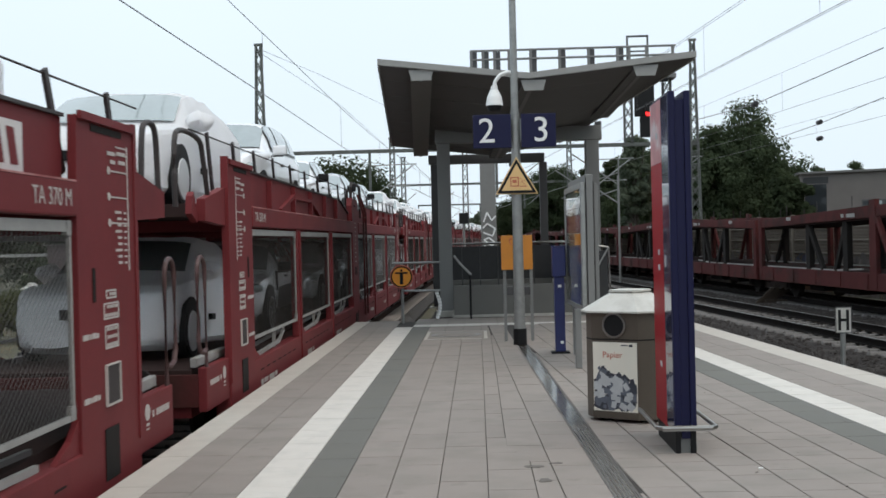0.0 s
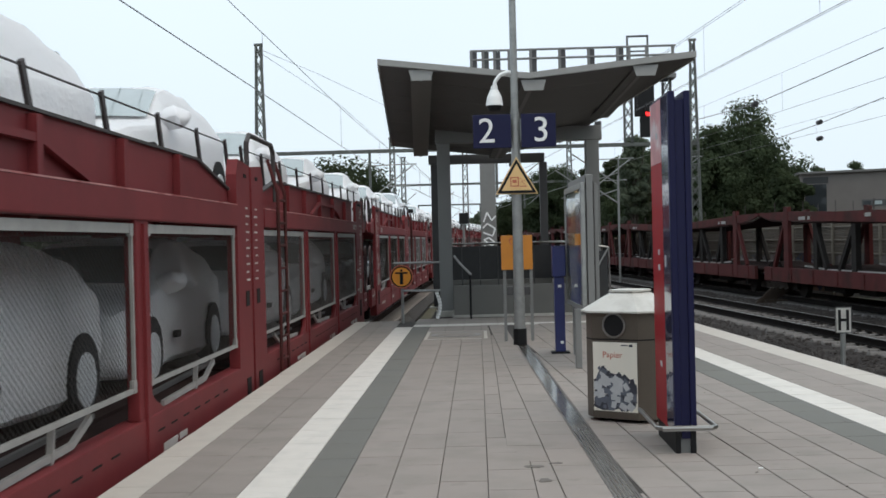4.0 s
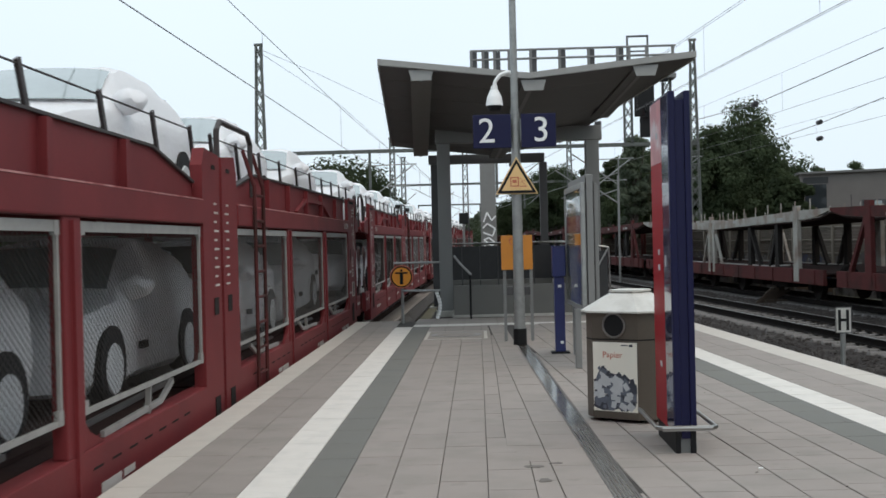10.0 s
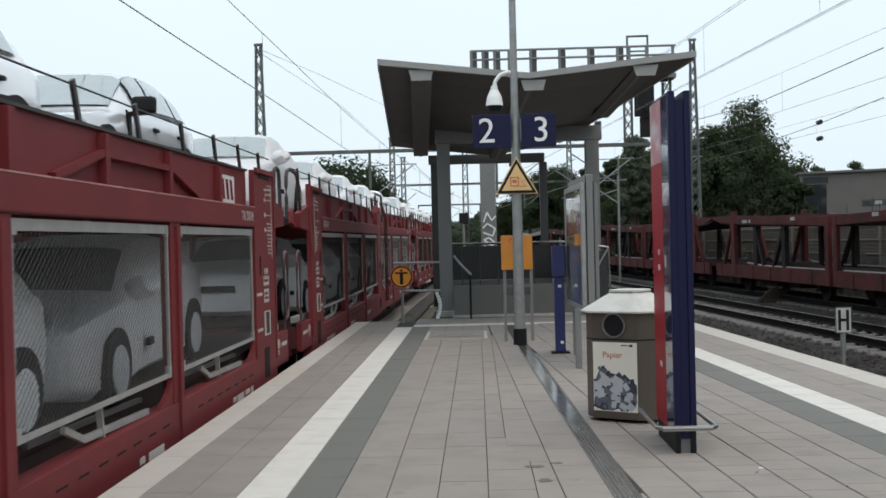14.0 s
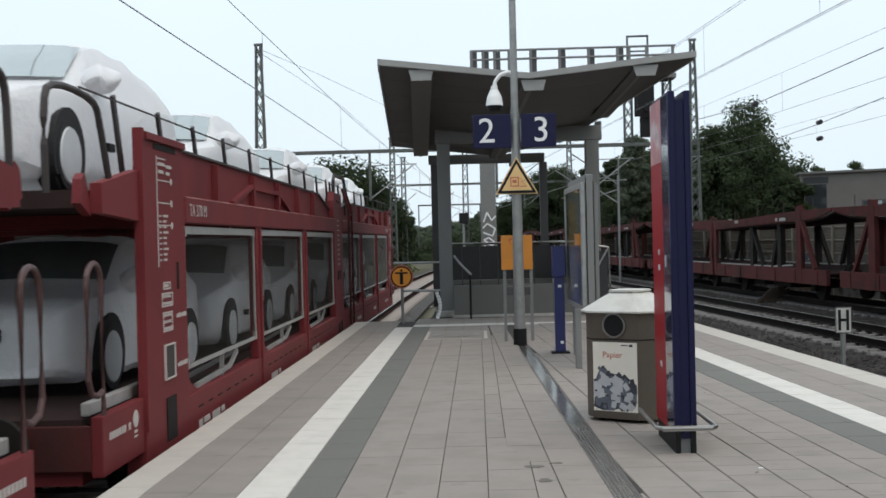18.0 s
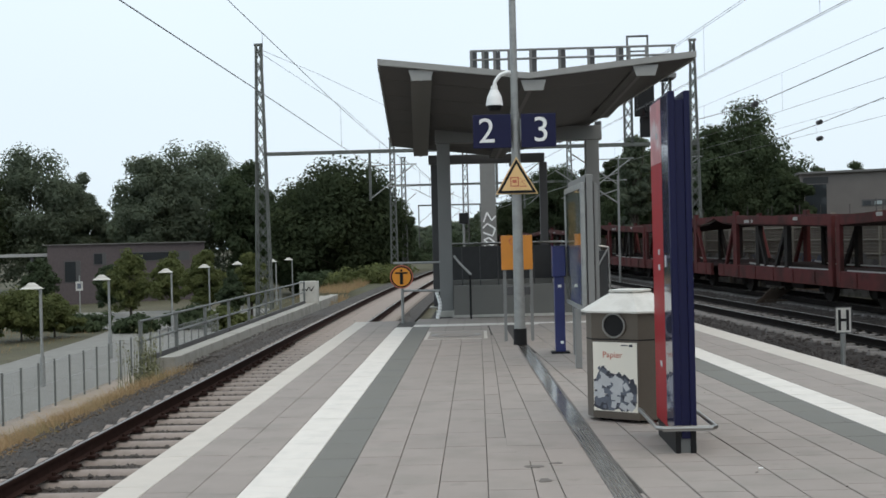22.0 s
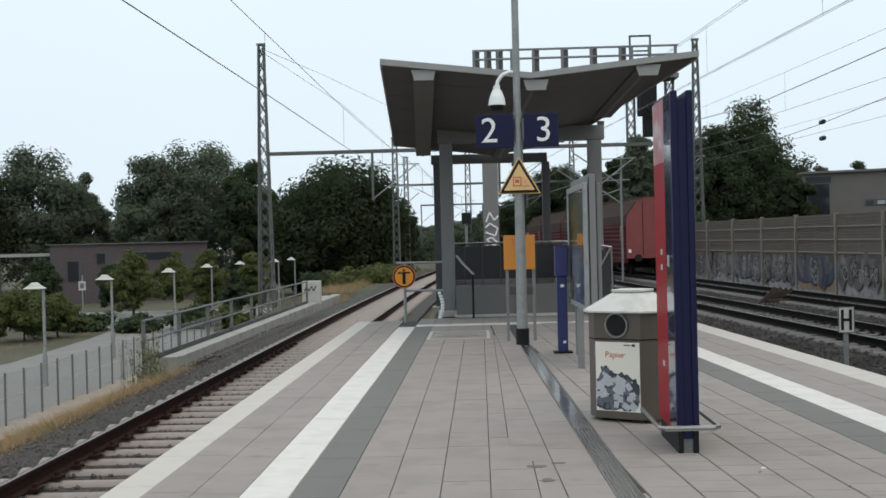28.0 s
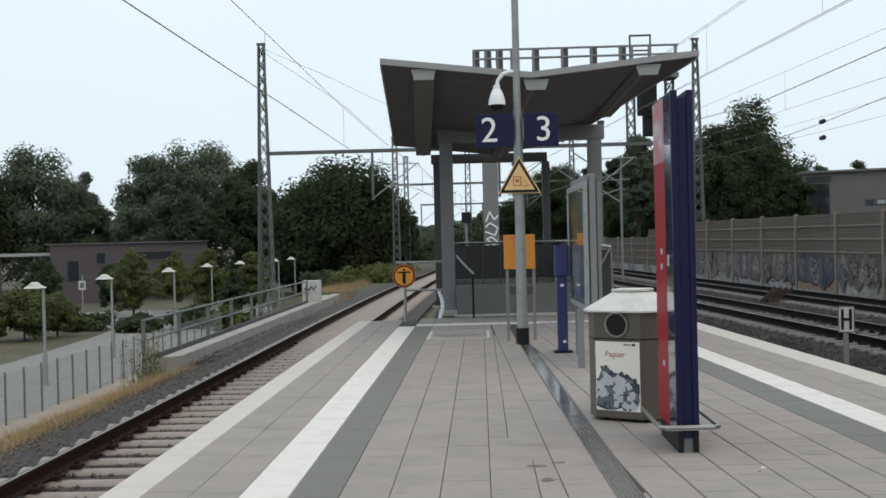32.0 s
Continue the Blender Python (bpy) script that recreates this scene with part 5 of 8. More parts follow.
def empty_wagon(paint, label, pale=False):
    """Half of an empty two-deck car wagon, y from its open end (0) to the close coupling (12.6), z from the rail."""
    w = thing("empty_car_wagon", Matrix.Identity(4), label, "rail wagon", "wagons of the empty train")
    hw, L = 1.46, 12.58
    bm = bm_new()
    for s in (-1, 1):
        box(bm, s * (hw - 0.12), s * hw, 0.5, L - 0.1, 0.56, 1.05, 0.01)
        for k in range(6):
            box(bm, s * (hw - 0.01), s * (hw + 0.03), 1.2 + 1.95 * k, 1.32 + 1.95 * k, 0.6, 1.02)
    part("underframe", bm, M_WAGON_B, w)
    part("lower_deck", prism(bm_new(), [(0.5, 0.95), (3.6, 1.12), (5.6, 0.99), (L - 0.1, 0.99), (L - 0.1, 0.93), (0.5, 0.90)], -hw + 0.125, hw - 0.125, "x"), M_DECK, w)
    for y0, y1 in ((4.9, 6.6), (7.6, 8.8)):
        part("brake_gear", box(bm_new(), -1.0, 1.0, y0, y1, 0.33, 0.555, 0.03), M_DARK, w)
    for y in (2.6, 10.6):
        wheelset(w, y)
    for s in (-1, 1):
        bm = bm_new()
        tube(bm, (s * 0.875, 0.52, 1.0), (s * 0.875, 0.1, 1.0), 0.09, seg=10)
        tube(bm, (s * 0.875, 0.1, 1.0), (s * 0.875, 0.05, 1.0), 0.22, seg=16)
        part("buffer", bm, M_DARK, w)
        bm = bm_new()
        prism(bm, [(2.6, 2.66), (L - 0.1, 2.44), (L - 0.1, 2.72), (2.6, 2.98)], s * (hw - 0.11), s * hw, "x")
        part("deck_beam", bm, paint, w)
        bm = bm_new()
        prism(bm, [(0.05, 2.90), (1.0, 2.74), (2.58, 2.66), (2.58, 2.97), (0.05, 2.99)], s * (hw - 0.1), s * (hw - 0.01), "x")
        part("ramp_cheek", bm, paint, w)
        bm = bm_new()
        prism(bm, [(2.58, 0.62), (3.04, 0.62), (3.00, 3.12), (2.62, 3.14)], s * (hw - 0.12), s * (hw + 0.015), "x")
        part("end_post", bm, paint, w)
        bm = bm_new()
        box(bm, s * (hw - 0.12), s * (hw + 0.012), L - 0.42, L - 0.12, 0.7, 2.74, 0.012)
        part("coupling_post", bm, paint, w)
        for y0, ye in ((4.9, 5.9), (7.9, 6.9)):
            bm = bm_new()
            box(bm, s * (hw - 0.3), s * (hw - 0.13), y0, y0 + 0.32, 1.0, 2.55)
            part("bay_post", bm, M_DARK, w)
            bm = bm_new()
            bar(bm, (s * (hw - 0.2), y0 + 0.16, 2.5), (s * (hw - 0.2), ye, 1.05), 0.13, 0.17)
            part("brace", bm, M_DARK, w)
        bm = bm_new()
        if pale:
            bar(bm, (s * (hw - 0.05), L - 0.5, 2.25), (s * (hw - 0.05), L - 1.3, 1.06), 0.09, 0.1)
        else:
            bar(bm, (s * (hw - 0.05), 2.7, 2.75), (s * (hw - 0.05), 1.5, 1.06), 0.12, 0.14)
        part("brace", bm, paint, w)
        bm = bm_new()
        bar(bm, (s * (hw - 0.2), 4.0, 1.14), (s * (hw - 0.2), 5.9, 1.06), 0.06, 0.05)
        bar(bm, (s * (hw - 0.2), 5.9, 1.06), (s * (hw - 0.2), L - 0.5, 1.06), 0.06, 0.05)
        part("wheel_guide", bm, M_MESHF, w, "bright worn wheel guide")
        for k in range(8 if pale else 4):
            y = 1.6 + (1.35 if pale else 2.7) * k
            bm = bm_new()
            tube(bm, (s * (hw - 0.05), y, 2.66), (s * (hw - 0.05), y, 3.36 - 0.02 * y), 0.022 if pale else 0.014, seg=5)
            part("stake", bm, paint if pale else M_STAKE, w)
        bm = bm_new()
        for a, b in ((4.0, 4.6), (4.8, 5.0), (9.2, 9.6)):
            box(bm, s * (hw + 0.001), s * (hw + 0.005), a, b, 2.66, 2.77)
        tagged(part("stencil_marking", bm, M_MESHF, w, "worn pale stencil marks"), kind="stuff")
    part("upper_deck", prism(bm_new(), [(0.05, 2.88), (1.0, 2.72), (2.6, 2.64), (L - 0.1, 2.46), (L - 0.1, 2.40), (2.6, 2.58), (1.0, 2.66), (0.05, 2.82)], -hw + 0.115, hw - 0.115, "x"), M_DECK, w)
    return w


def covered_wagon(front_door, rear_post, tail=False, tag_at=None):
    """A covered wagon section with ribbed sides and a sloping ribbed roof; y from its leading end (12.4) back to 0."""
    w = thing("covered_wagon", Matrix.Identity(4), "maroon covered wagon with ribbed sides and a dusty brown roof", "rail wagon", "covered wagons")
    hw, L = 1.47, 12.3
    prof = [(-hw, 1.0), (-hw, 2.95), (-hw + 0.04, 3.45), (-0.75, 4.32), (-0.3, 4.5), (0.3, 4.5), (0.75, 4.32), (hw - 0.04, 3.45), (hw, 2.95), (hw, 1.0)]
    part("body", prism(bm_new(), prof, 0.12, L - 0.12), M_HOPS, w)
    roof = [(-hw - 0.02, 2.98), (-hw + 0.015, 3.47), (-0.77, 4.345), (-0.3, 4.53), (0.3, 4.53), (0.77, 4.345), (hw - 0.015, 3.47), (hw + 0.02, 2.98),
            (hw + 0.004, 2.98), (hw - 0.034, 3.45), (0.75, 4.325), (0.3, 4.505), (-0.3, 4.505), (-0.75, 4.325), (-hw + 0.034, 3.45), (-hw - 0.004, 2.98)]
    # plate added over the bright end face; its brown darkens the gap
    if not tail:
        part("bellows", prism(bm_new(), [(px_ * 0.985, 1.0 + (pz_ - 1.0) * 0.985) for px_, pz_ in prof], -0.06, 0.119), M_WAGON_B, w, "brown plate added over the end face to darken the gap")
    rf = part("roof", prism(bm_new(), roof, 0.1, L - 0.1), M_HOPB, w, "dusty brown sloping roof hood")
    arch = [(-hw + 0.02, 3.46), (-0.78, 4.34), (-0.3, 4.525), (0.3, 4.525), (0.78, 4.34), (hw - 0.02, 3.46), (hw + 0.015, 3.48), (0.80, 4.375), (0.31, 4.56), (-0.31, 4.56), (-0.80, 4.375), (-hw - 0.015, 3.48)]
    rib = mesh_of("roof_rib", prism(bm_new(), arch, -0.025, 0.025), M_HOPB)
    for k in range(14):
        share("roof_rib", rib, rf, pose(0, 0.55 + k * 0.86, 0))
    for k in range(7):
        bm = bm_new()
        for s in (-1, 1):
            z = 1.15 + 0.255 * k
            prism(bm, [(s * hw, z), (s * (hw + 0.05), z + 0.05), (s * (hw + 0.05), z + 0.12), (s * hw, z + 0.17)], 0.3, L - 0.3)
        part("side_rib", bm, M_HOPS, w)
    bm = bm_new()
    for s in (-1, 1):
        box(bm, s * (hw - 0.1), s * (hw + 0.03), 0.05, L - 0.05, 0.72, 0.995, 0.01)
        for k in range(6):
            box(bm, s * (hw + 0.031), s * (hw + 0.06), 1.2 + 2 * k, 1.5 + 2 * k, 0.7, 0.99)
    part("sill", bm, M_HOPS, w)
    for y in (2.2, 10.2):
        wheelset(w, y)
    part("brake_gear", box(bm_new(), -1.0, 1.0, 4.6, 7.6, 0.35, 0.715, 0.03), M_DARK, w)
    if front_door:
        bm = bm_new()
        for s in (-1, 1):
            box(bm, s * (hw + 0.052), s * (hw + 0.08), L - 3.0, L - 1.25, 1.75, 2.9, 0.01)
        part("end_door", bm, M_HOPK, w, "faded pink panel")
        part("corner_panel", box(bm_new(), -hw - 0.075, -hw - 0.051, L - 1.2, L - 0.2, 0.98, 2.92), M_HOPR, w, "dull red corner panel")
    if rear_post:
        bm = bm_new()
        for s in (-1, 1):
            box(bm, s * (hw + 0.01), s * (hw + 0.09), 0.85, 1.25, 0.85, 2.9, 0.01)
            box(bm, s * (hw + 0.01), s * (hw + 0.085), 1.25, 1.5, 2.5, 2.9, 0.01)
        part("end_post", bm, M_HOPR, w, "pinkish-red corner post")
        bm = bm_new()
        for s in (-1, 1):
            pipe(bm, [(s * (hw - 0.1), 0.2, 3.5), (s * (hw + 0.02), 0.25, 3.75), (s * (hw - 0.2), 1.0, 3.8)], 0.03)
        part("rail_hoop", bm, M_DARK, w)
    if tag_at:
        rng = random.Random(8)
        x = -hw - 0.058
        for k in range(4):
            y = tag_at + 1.08 * k
            bm = bm_new()
            for q in range(4):
                bar(bm, (x, y + 0.24 * q, rng.uniform(0.80, 1.05)), (x, y + 0.24 * q + rng.uniform(-0.28, 0.28), rng.uniform(1.5, 1.95)), 0.012, rng.uniform(0.06, 0.15))
            for q in range(3):
                z = 0.95 + 0.38 * q
                bar(bm, (x, y - rng.uniform(0, 0.25), z + rng.uniform(-0.15, 0.15)), (x, y + rng.uniform(0.5, 0.95), z + rng.uniform(-0.2, 0.25)), 0.012, rng.uniform(0.05, 0.13))
            tagged(part("tag", bm, M_SPRAY, w, "silver sprayed letters"), kind="stuff")
        bm = bm_new()
        for k in range(10):
            sprayed(bm, rng, tag_at + rng.uniform(-0.1, 4.1), rng.uniform(0.95, 1.8), rng.uniform(0.3, 0.7), rng.uniform(0.3, 0.8), x - 0.012, "line")
        tagged(part("tag", bm, M_BLACK, w, "dark outlines of spray paint"), kind="stuff")
    if tail:
        bm = bm_new()
        prism(bm, [(p[0] * 0.985, p[1] - 0.02) for p in prof], -0.02, 0.115)
        ew = part("end_wall", bm, M_HOPR, w, "dull red domed end wall")
        for x in (-0.5, 0.5):
            part("seam", box(bm_new(), x - 0.02, x + 0.02, -0.03, -0.021, 1.1, 4.2), M_DARK, ew)
        part("end_panel", box(bm_new(), -hw - 0.075, -hw - 0.052, 0.6, 1.5, 2.0, 2.9), M_HOPR, w, "faded pinkish panel")
        for s in (-1, 1):
            bm = bm_new()
            tube(bm, (s * 0.875, -0.02, 1.0), (s * 0.875, -0.4, 1.0), 0.09, seg=10)
            tube(bm, (s * 0.875, -0.4, 1.0), (s * 0.875, -0.45, 1.0), 0.22, seg=16)
            part("buffer", bm, M_DARK, w)
            bm = bm_new()
            box(bm, s * 1.2, s * 1.36, -0.05, -0.021, 1.3, 1.5)
            part("tail_plate", bm, M_WHITE, w)
    return w


def empty_along(t):
    """Where the leading end of the covered wagons is."""
    return 35.9 + 15.75 * (t - 22.9)


T_EMPTY = [0, 4, 8, 12, 16, 20, 24, 28, 32]
EMPTY = []
EMPTY_UNIT = 25.25
WHITE_UNIT = 8


def build_empty_train():
    red = empty_wagon(M_WAGON_B, "weathered brown empty two-deck car wagon")
    pale = empty_wagon(M_WAGON_W, "empty car wagon in faded pale paint", True)
    used = set()

    def place(ob, offset, turn):
        o = ob if ob.name not in used else copy_thing(ob, Matrix.Identity(4))
        used.add(ob.name)
        EMPTY.append((o, offset, turn, RAIL_Z))
    for k in range(18):
        o = 13.45 + k * EMPTY_UNIT
        p = pale if k == WHITE_UNIT else red
        place(p, o - 12.6, 0)
        place(p, o + 12.6, 180)
    secs = [covered_wagon(True, True, tag_at=2.2), covered_wagon(False, False, tag_at=6.6), covered_wagon(False, True), covered_wagon(False, False, True)]
    for i, s in enumerate(secs):
        place(s, (-12.25, -24.8, -37.6, -50.5)[i], 0)


build_empty_train()


# ---- stair shelter ----
SH = pose(0, 17.0, 0, 0, 0, math.degrees(math.atan(-AX)))   # the shelter follows the platform's axis


def build_shelter():
    sh = thing("stair_shelter", SH, "grey steel stair shelter with a butterfly roof", "shelter")
    D = 8.3
    fall = Matrix(((1, -0.028, 0, 0), (0, 1, 0, 0), (0, -0.062, 1, 0), (0, 0, 0, 1)))   # the roof falls towards its rear
    xl, xv, xr = -1.40, 0.82, 3.30
    zl, zv, zr = 4.24, 3.98, 4.24
    t = 0.10

    def rpart(name, bm, m, parent, label=""):
        bm.transform(fall)
        return part(name, bm, m, parent, label)
    narrow = 0.122                              # the eastern edge runs in towards the rear

    def loft(pts, y0, y1):
        """A slab across the roof whose points at the eastern edge move in with y."""
        bm = bm_new()
        a, b = [[bm.verts.new((x - (narrow * y if x > 2.8 else 0), y, z)) for x, z in pts] for y in (y0, y1)]
        bm.faces.new(a)
        bm.faces.new(b[::-1])
        for i in range(len(pts)):
            j = (i + 1) % len(pts)
            bm.faces.new((a[j], a[i], b[i], b[j]))
        bmesh.ops.recalc_face_normals(bm, faces=bm.faces)
        return bm
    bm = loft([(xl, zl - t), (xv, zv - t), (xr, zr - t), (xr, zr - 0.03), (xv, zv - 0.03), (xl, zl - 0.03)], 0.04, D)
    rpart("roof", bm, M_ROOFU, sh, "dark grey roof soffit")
    bm = bm_new()
    prism(bm, [(xl - 0.03, zl - t + 0.01), (xv, zv - t + 0.01), (xr + 0.03, zr - t + 0.01), (xr + 0.03, zr), (xv, zv), (xl - 0.03, zl)], -0.02, 0.036)
    rpart("fascia", bm, M_ROOFE, sh, "light grey roof edge")
    for s, x, z in ((0, xl, zl), (1, xr, zr)):
        o = (-0.03, -0.002) if s == 0 else (0.002, 0.03)
        bm = loft([(x + o[0], z - t - 0.02), (x + o[1], z - t - 0.02), (x + o[1], z), (x + o[0], z)], 0.04, D)
        rpart("side_edge", bm, M_ROOFE, sh)
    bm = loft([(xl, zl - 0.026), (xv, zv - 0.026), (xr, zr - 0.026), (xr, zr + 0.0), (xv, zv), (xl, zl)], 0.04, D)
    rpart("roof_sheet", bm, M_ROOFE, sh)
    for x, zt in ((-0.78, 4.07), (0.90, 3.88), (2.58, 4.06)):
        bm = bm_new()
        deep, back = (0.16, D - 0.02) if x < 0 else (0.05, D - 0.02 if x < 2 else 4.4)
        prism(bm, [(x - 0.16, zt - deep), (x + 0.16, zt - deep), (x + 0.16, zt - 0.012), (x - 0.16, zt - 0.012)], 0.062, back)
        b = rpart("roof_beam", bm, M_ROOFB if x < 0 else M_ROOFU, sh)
        bm = bm_new()
        prism(bm, [(x - 0.03, zt - deep - 0.013), (x + 0.03, zt - deep - 0.013), (x + 0.03, zt - deep - 0.002), (x - 0.03, zt - deep - 0.002)], 0.062, back)
        rpart("lamp_strip", bm, M_ROOFB, b, "flat strip under the beam")
        bm = bm_new()
        prism(bm, [(x - 0.14, zt - 0.16), (x + 0.14, zt - 0.16), (x + 0.19, zt + 0.0), (x - 0.19, zt + 0.0)], 0.03, 0.058)
        rpart("beam_cap", bm, M_ROOFE, b, "pale trapezoid end cap")
    for k in range(6):
        y = 1.0 + 1.3 * k
        bm = bm_new()
        for xa, za, xb, zb in ((xl + 0.05, zl - t, xv, zv - t), (xv, zv - t, xr - 0.05 - narrow * y, zr - t)):
            bar(bm, (xa, y, za - 0.004), (xb, y, zb - 0.004), 0.012, 0.012)
        rpart("soffit_joint", bm, M_ROOFB, sh)
    cols = ((-0.50, 5.57), (2.44, 5.57), (-0.72, 8.6), (1.72, 8.6))
    for i, (x, y) in enumerate(cols):
        bm = bm_new()
        wv = 0.13 if i < 2 else 0.085
        box(bm, x - wv, x + wv, y - wv, y + wv, 0.0, 3.42 if i < 2 else 3.22, 0.012)
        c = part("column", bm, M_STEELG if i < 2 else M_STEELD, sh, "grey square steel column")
        bm = bm_new()
        box(bm, x - wv - 0.09, x + wv + 0.09, y - wv - 0.09, y + wv + 0.09, 0.0, 0.12 if i < 2 else 0.03, 0.01)
        part("plinth", bm, M_CONC, c)
    for y, z0, z1 in ((5.57, 3.425, 3.71), (8.6, 3.22, 3.42)):
        bm = bm_new()
        xa, xb = (-0.66, 2.63) if y < 6 else (-0.85, 1.75 if y < 9 else 2.5)
        box(bm, xa, xb, y - 0.14, y + 0.14, z0, z1, 0.012)
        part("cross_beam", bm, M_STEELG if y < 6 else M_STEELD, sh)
    for x in (-0.78, 0.9, 2.58):
        bm = bm_new()
        box(bm, x - 0.06, x + 0.06, 5.5, 5.64, 3.70, 3.79)
        part("bearing", bm, M_STEELD, sh)
    # balustrade round the stairwell: solid panel below, dark mesh panels above
    bm = bm_new()
    box(bm, -0.36, 2.02, 5.10, 5.18, 0.0, 0.62)
    part("parapet_panel", bm, M_PANEL, sh, "smooth grey parapet panel")
    bm = bm_new()
    box(bm, -0.40, 2.06, 5.06, 5.22, 0.0, 0.05)
    part("kerb", bm, M_CONC, sh)
    bm = bm_new()
    box(bm, 2.06, 2.12, 5.10, 8.5, 0.0, 0.62)
    box(bm, -0.46, -0.40, 5.75, 12.5, 0.0, 0.62)
    part("side_panel", bm, M_PANEL, sh)
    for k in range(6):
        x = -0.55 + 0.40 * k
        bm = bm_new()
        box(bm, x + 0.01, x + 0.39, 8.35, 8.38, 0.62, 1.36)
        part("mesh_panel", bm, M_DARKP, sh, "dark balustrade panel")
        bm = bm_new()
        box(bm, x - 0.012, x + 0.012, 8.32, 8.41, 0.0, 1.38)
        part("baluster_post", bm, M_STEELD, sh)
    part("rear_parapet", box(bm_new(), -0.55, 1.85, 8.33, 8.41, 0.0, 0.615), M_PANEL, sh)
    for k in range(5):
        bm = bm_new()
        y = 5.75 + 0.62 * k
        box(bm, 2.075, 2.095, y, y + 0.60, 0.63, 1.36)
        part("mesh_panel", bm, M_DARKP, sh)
    bm = bm_new()
    pipe(bm, [(-0.56, 8.3, 1.42), (2.0, 8.3, 1.42), (2.085, 8.2, 1.42), (2.085, 5.6, 1.42)], 0.022)
    part("handrail", bm, M_STEEL, sh)
    bm = bm_new()
    pipe(bm, [(-0.34, 5.0, 1.20), (-0.22, 4.9, 1.05), (-0.02, 4.75, 0.84)], 0.024)
    hr0 = part("stair_handrail", bm, M_STEEL, sh, "short sloping steel handrail")
    part("rail_post", tube(bm_new(), (-0.04, 4.75, 0.0), (-0.04, 4.75, 0.84), 0.02, seg=8), M_BLACK, hr0, "black post")
    bm = bm_new()
    pipe(bm, [(2.24, 4.85, 0.72), (2.34, 4.86, 0.80), (2.64, 4.9, 1.30), (2.30, 4.9, 1.36)], 0.02)
    pipe(bm, [(2.64, 4.9, 1.30), (2.66, 4.9, 0.0)], 0.02)
    part("stair_handrail", bm, M_STEEL, sh)
    bm = bm_new()
    box(bm, 2.34, 2.62, 4.92, 4.94, 0.02, 1.24)
    part("mesh_panel", bm, M_DARKP, sh)
    # fittings under the roof
    bm = bm_new()
    tube(bm, (0.95, 6.4, 3.1), (0.95, 6.4, 3.75), 0.02, seg=6)
    box(bm, 0.85, 1.05, 6.2, 6.6, 3.0, 3.1, 0.02)
    part("ceiling_lamp", bm, M_STEELG, sh)
    # stair flight going down
    for k in range(12):
        bm = bm_new()
        box(bm, -0.39, 2.05, 8.45 + 0.3 * k, 8.77 + 0.3 * k, -0.17 * (k + 1) - 0.1, -0.17 * k - 0.02)
        part("stair_step", bm, M_CONC, sh)


build_shelter()

bm = bm_new()
box(bm, -0.21, 0.21, -0.21, 0.21, -1.2, 5.5, 0.03)
pil = thing("concrete_pillar", pose(0.32, 31.0, 0), "square concrete pillar with a white sprayed tag", "pillar")
part("shaft", bm, M_PILLAR, pil)
bm = bm_new()
y = -0.222
for pts in ([(-0.18, 0.62), (0.17, 1.22), (0.19, 1.10)], [(-0.17, 1.20), (0.16, 0.62)], [(-0.14, 1.34), (0.02, 1.26), (0.15, 1.42), (0.0, 1.56), (-0.14, 1.50), (0.12, 1.30)],
            [(-0.16, 1.70), (0.10, 1.60), (0.17, 1.80), (-0.04, 1.94), (-0.16, 1.82)], [(-0.14, 1.98), (-0.04, 2.24), (0.08, 2.02), (0.19, 2.14)]):
    for (xa, za), (xb, zb) in zip(pts[:-1], pts[1:]):
        bar(bm, (xa, y, za), (xb, y, zb), 0.042, 0.042)
part("tag", bm, M_WHITE, pil, "white sprayed tag")


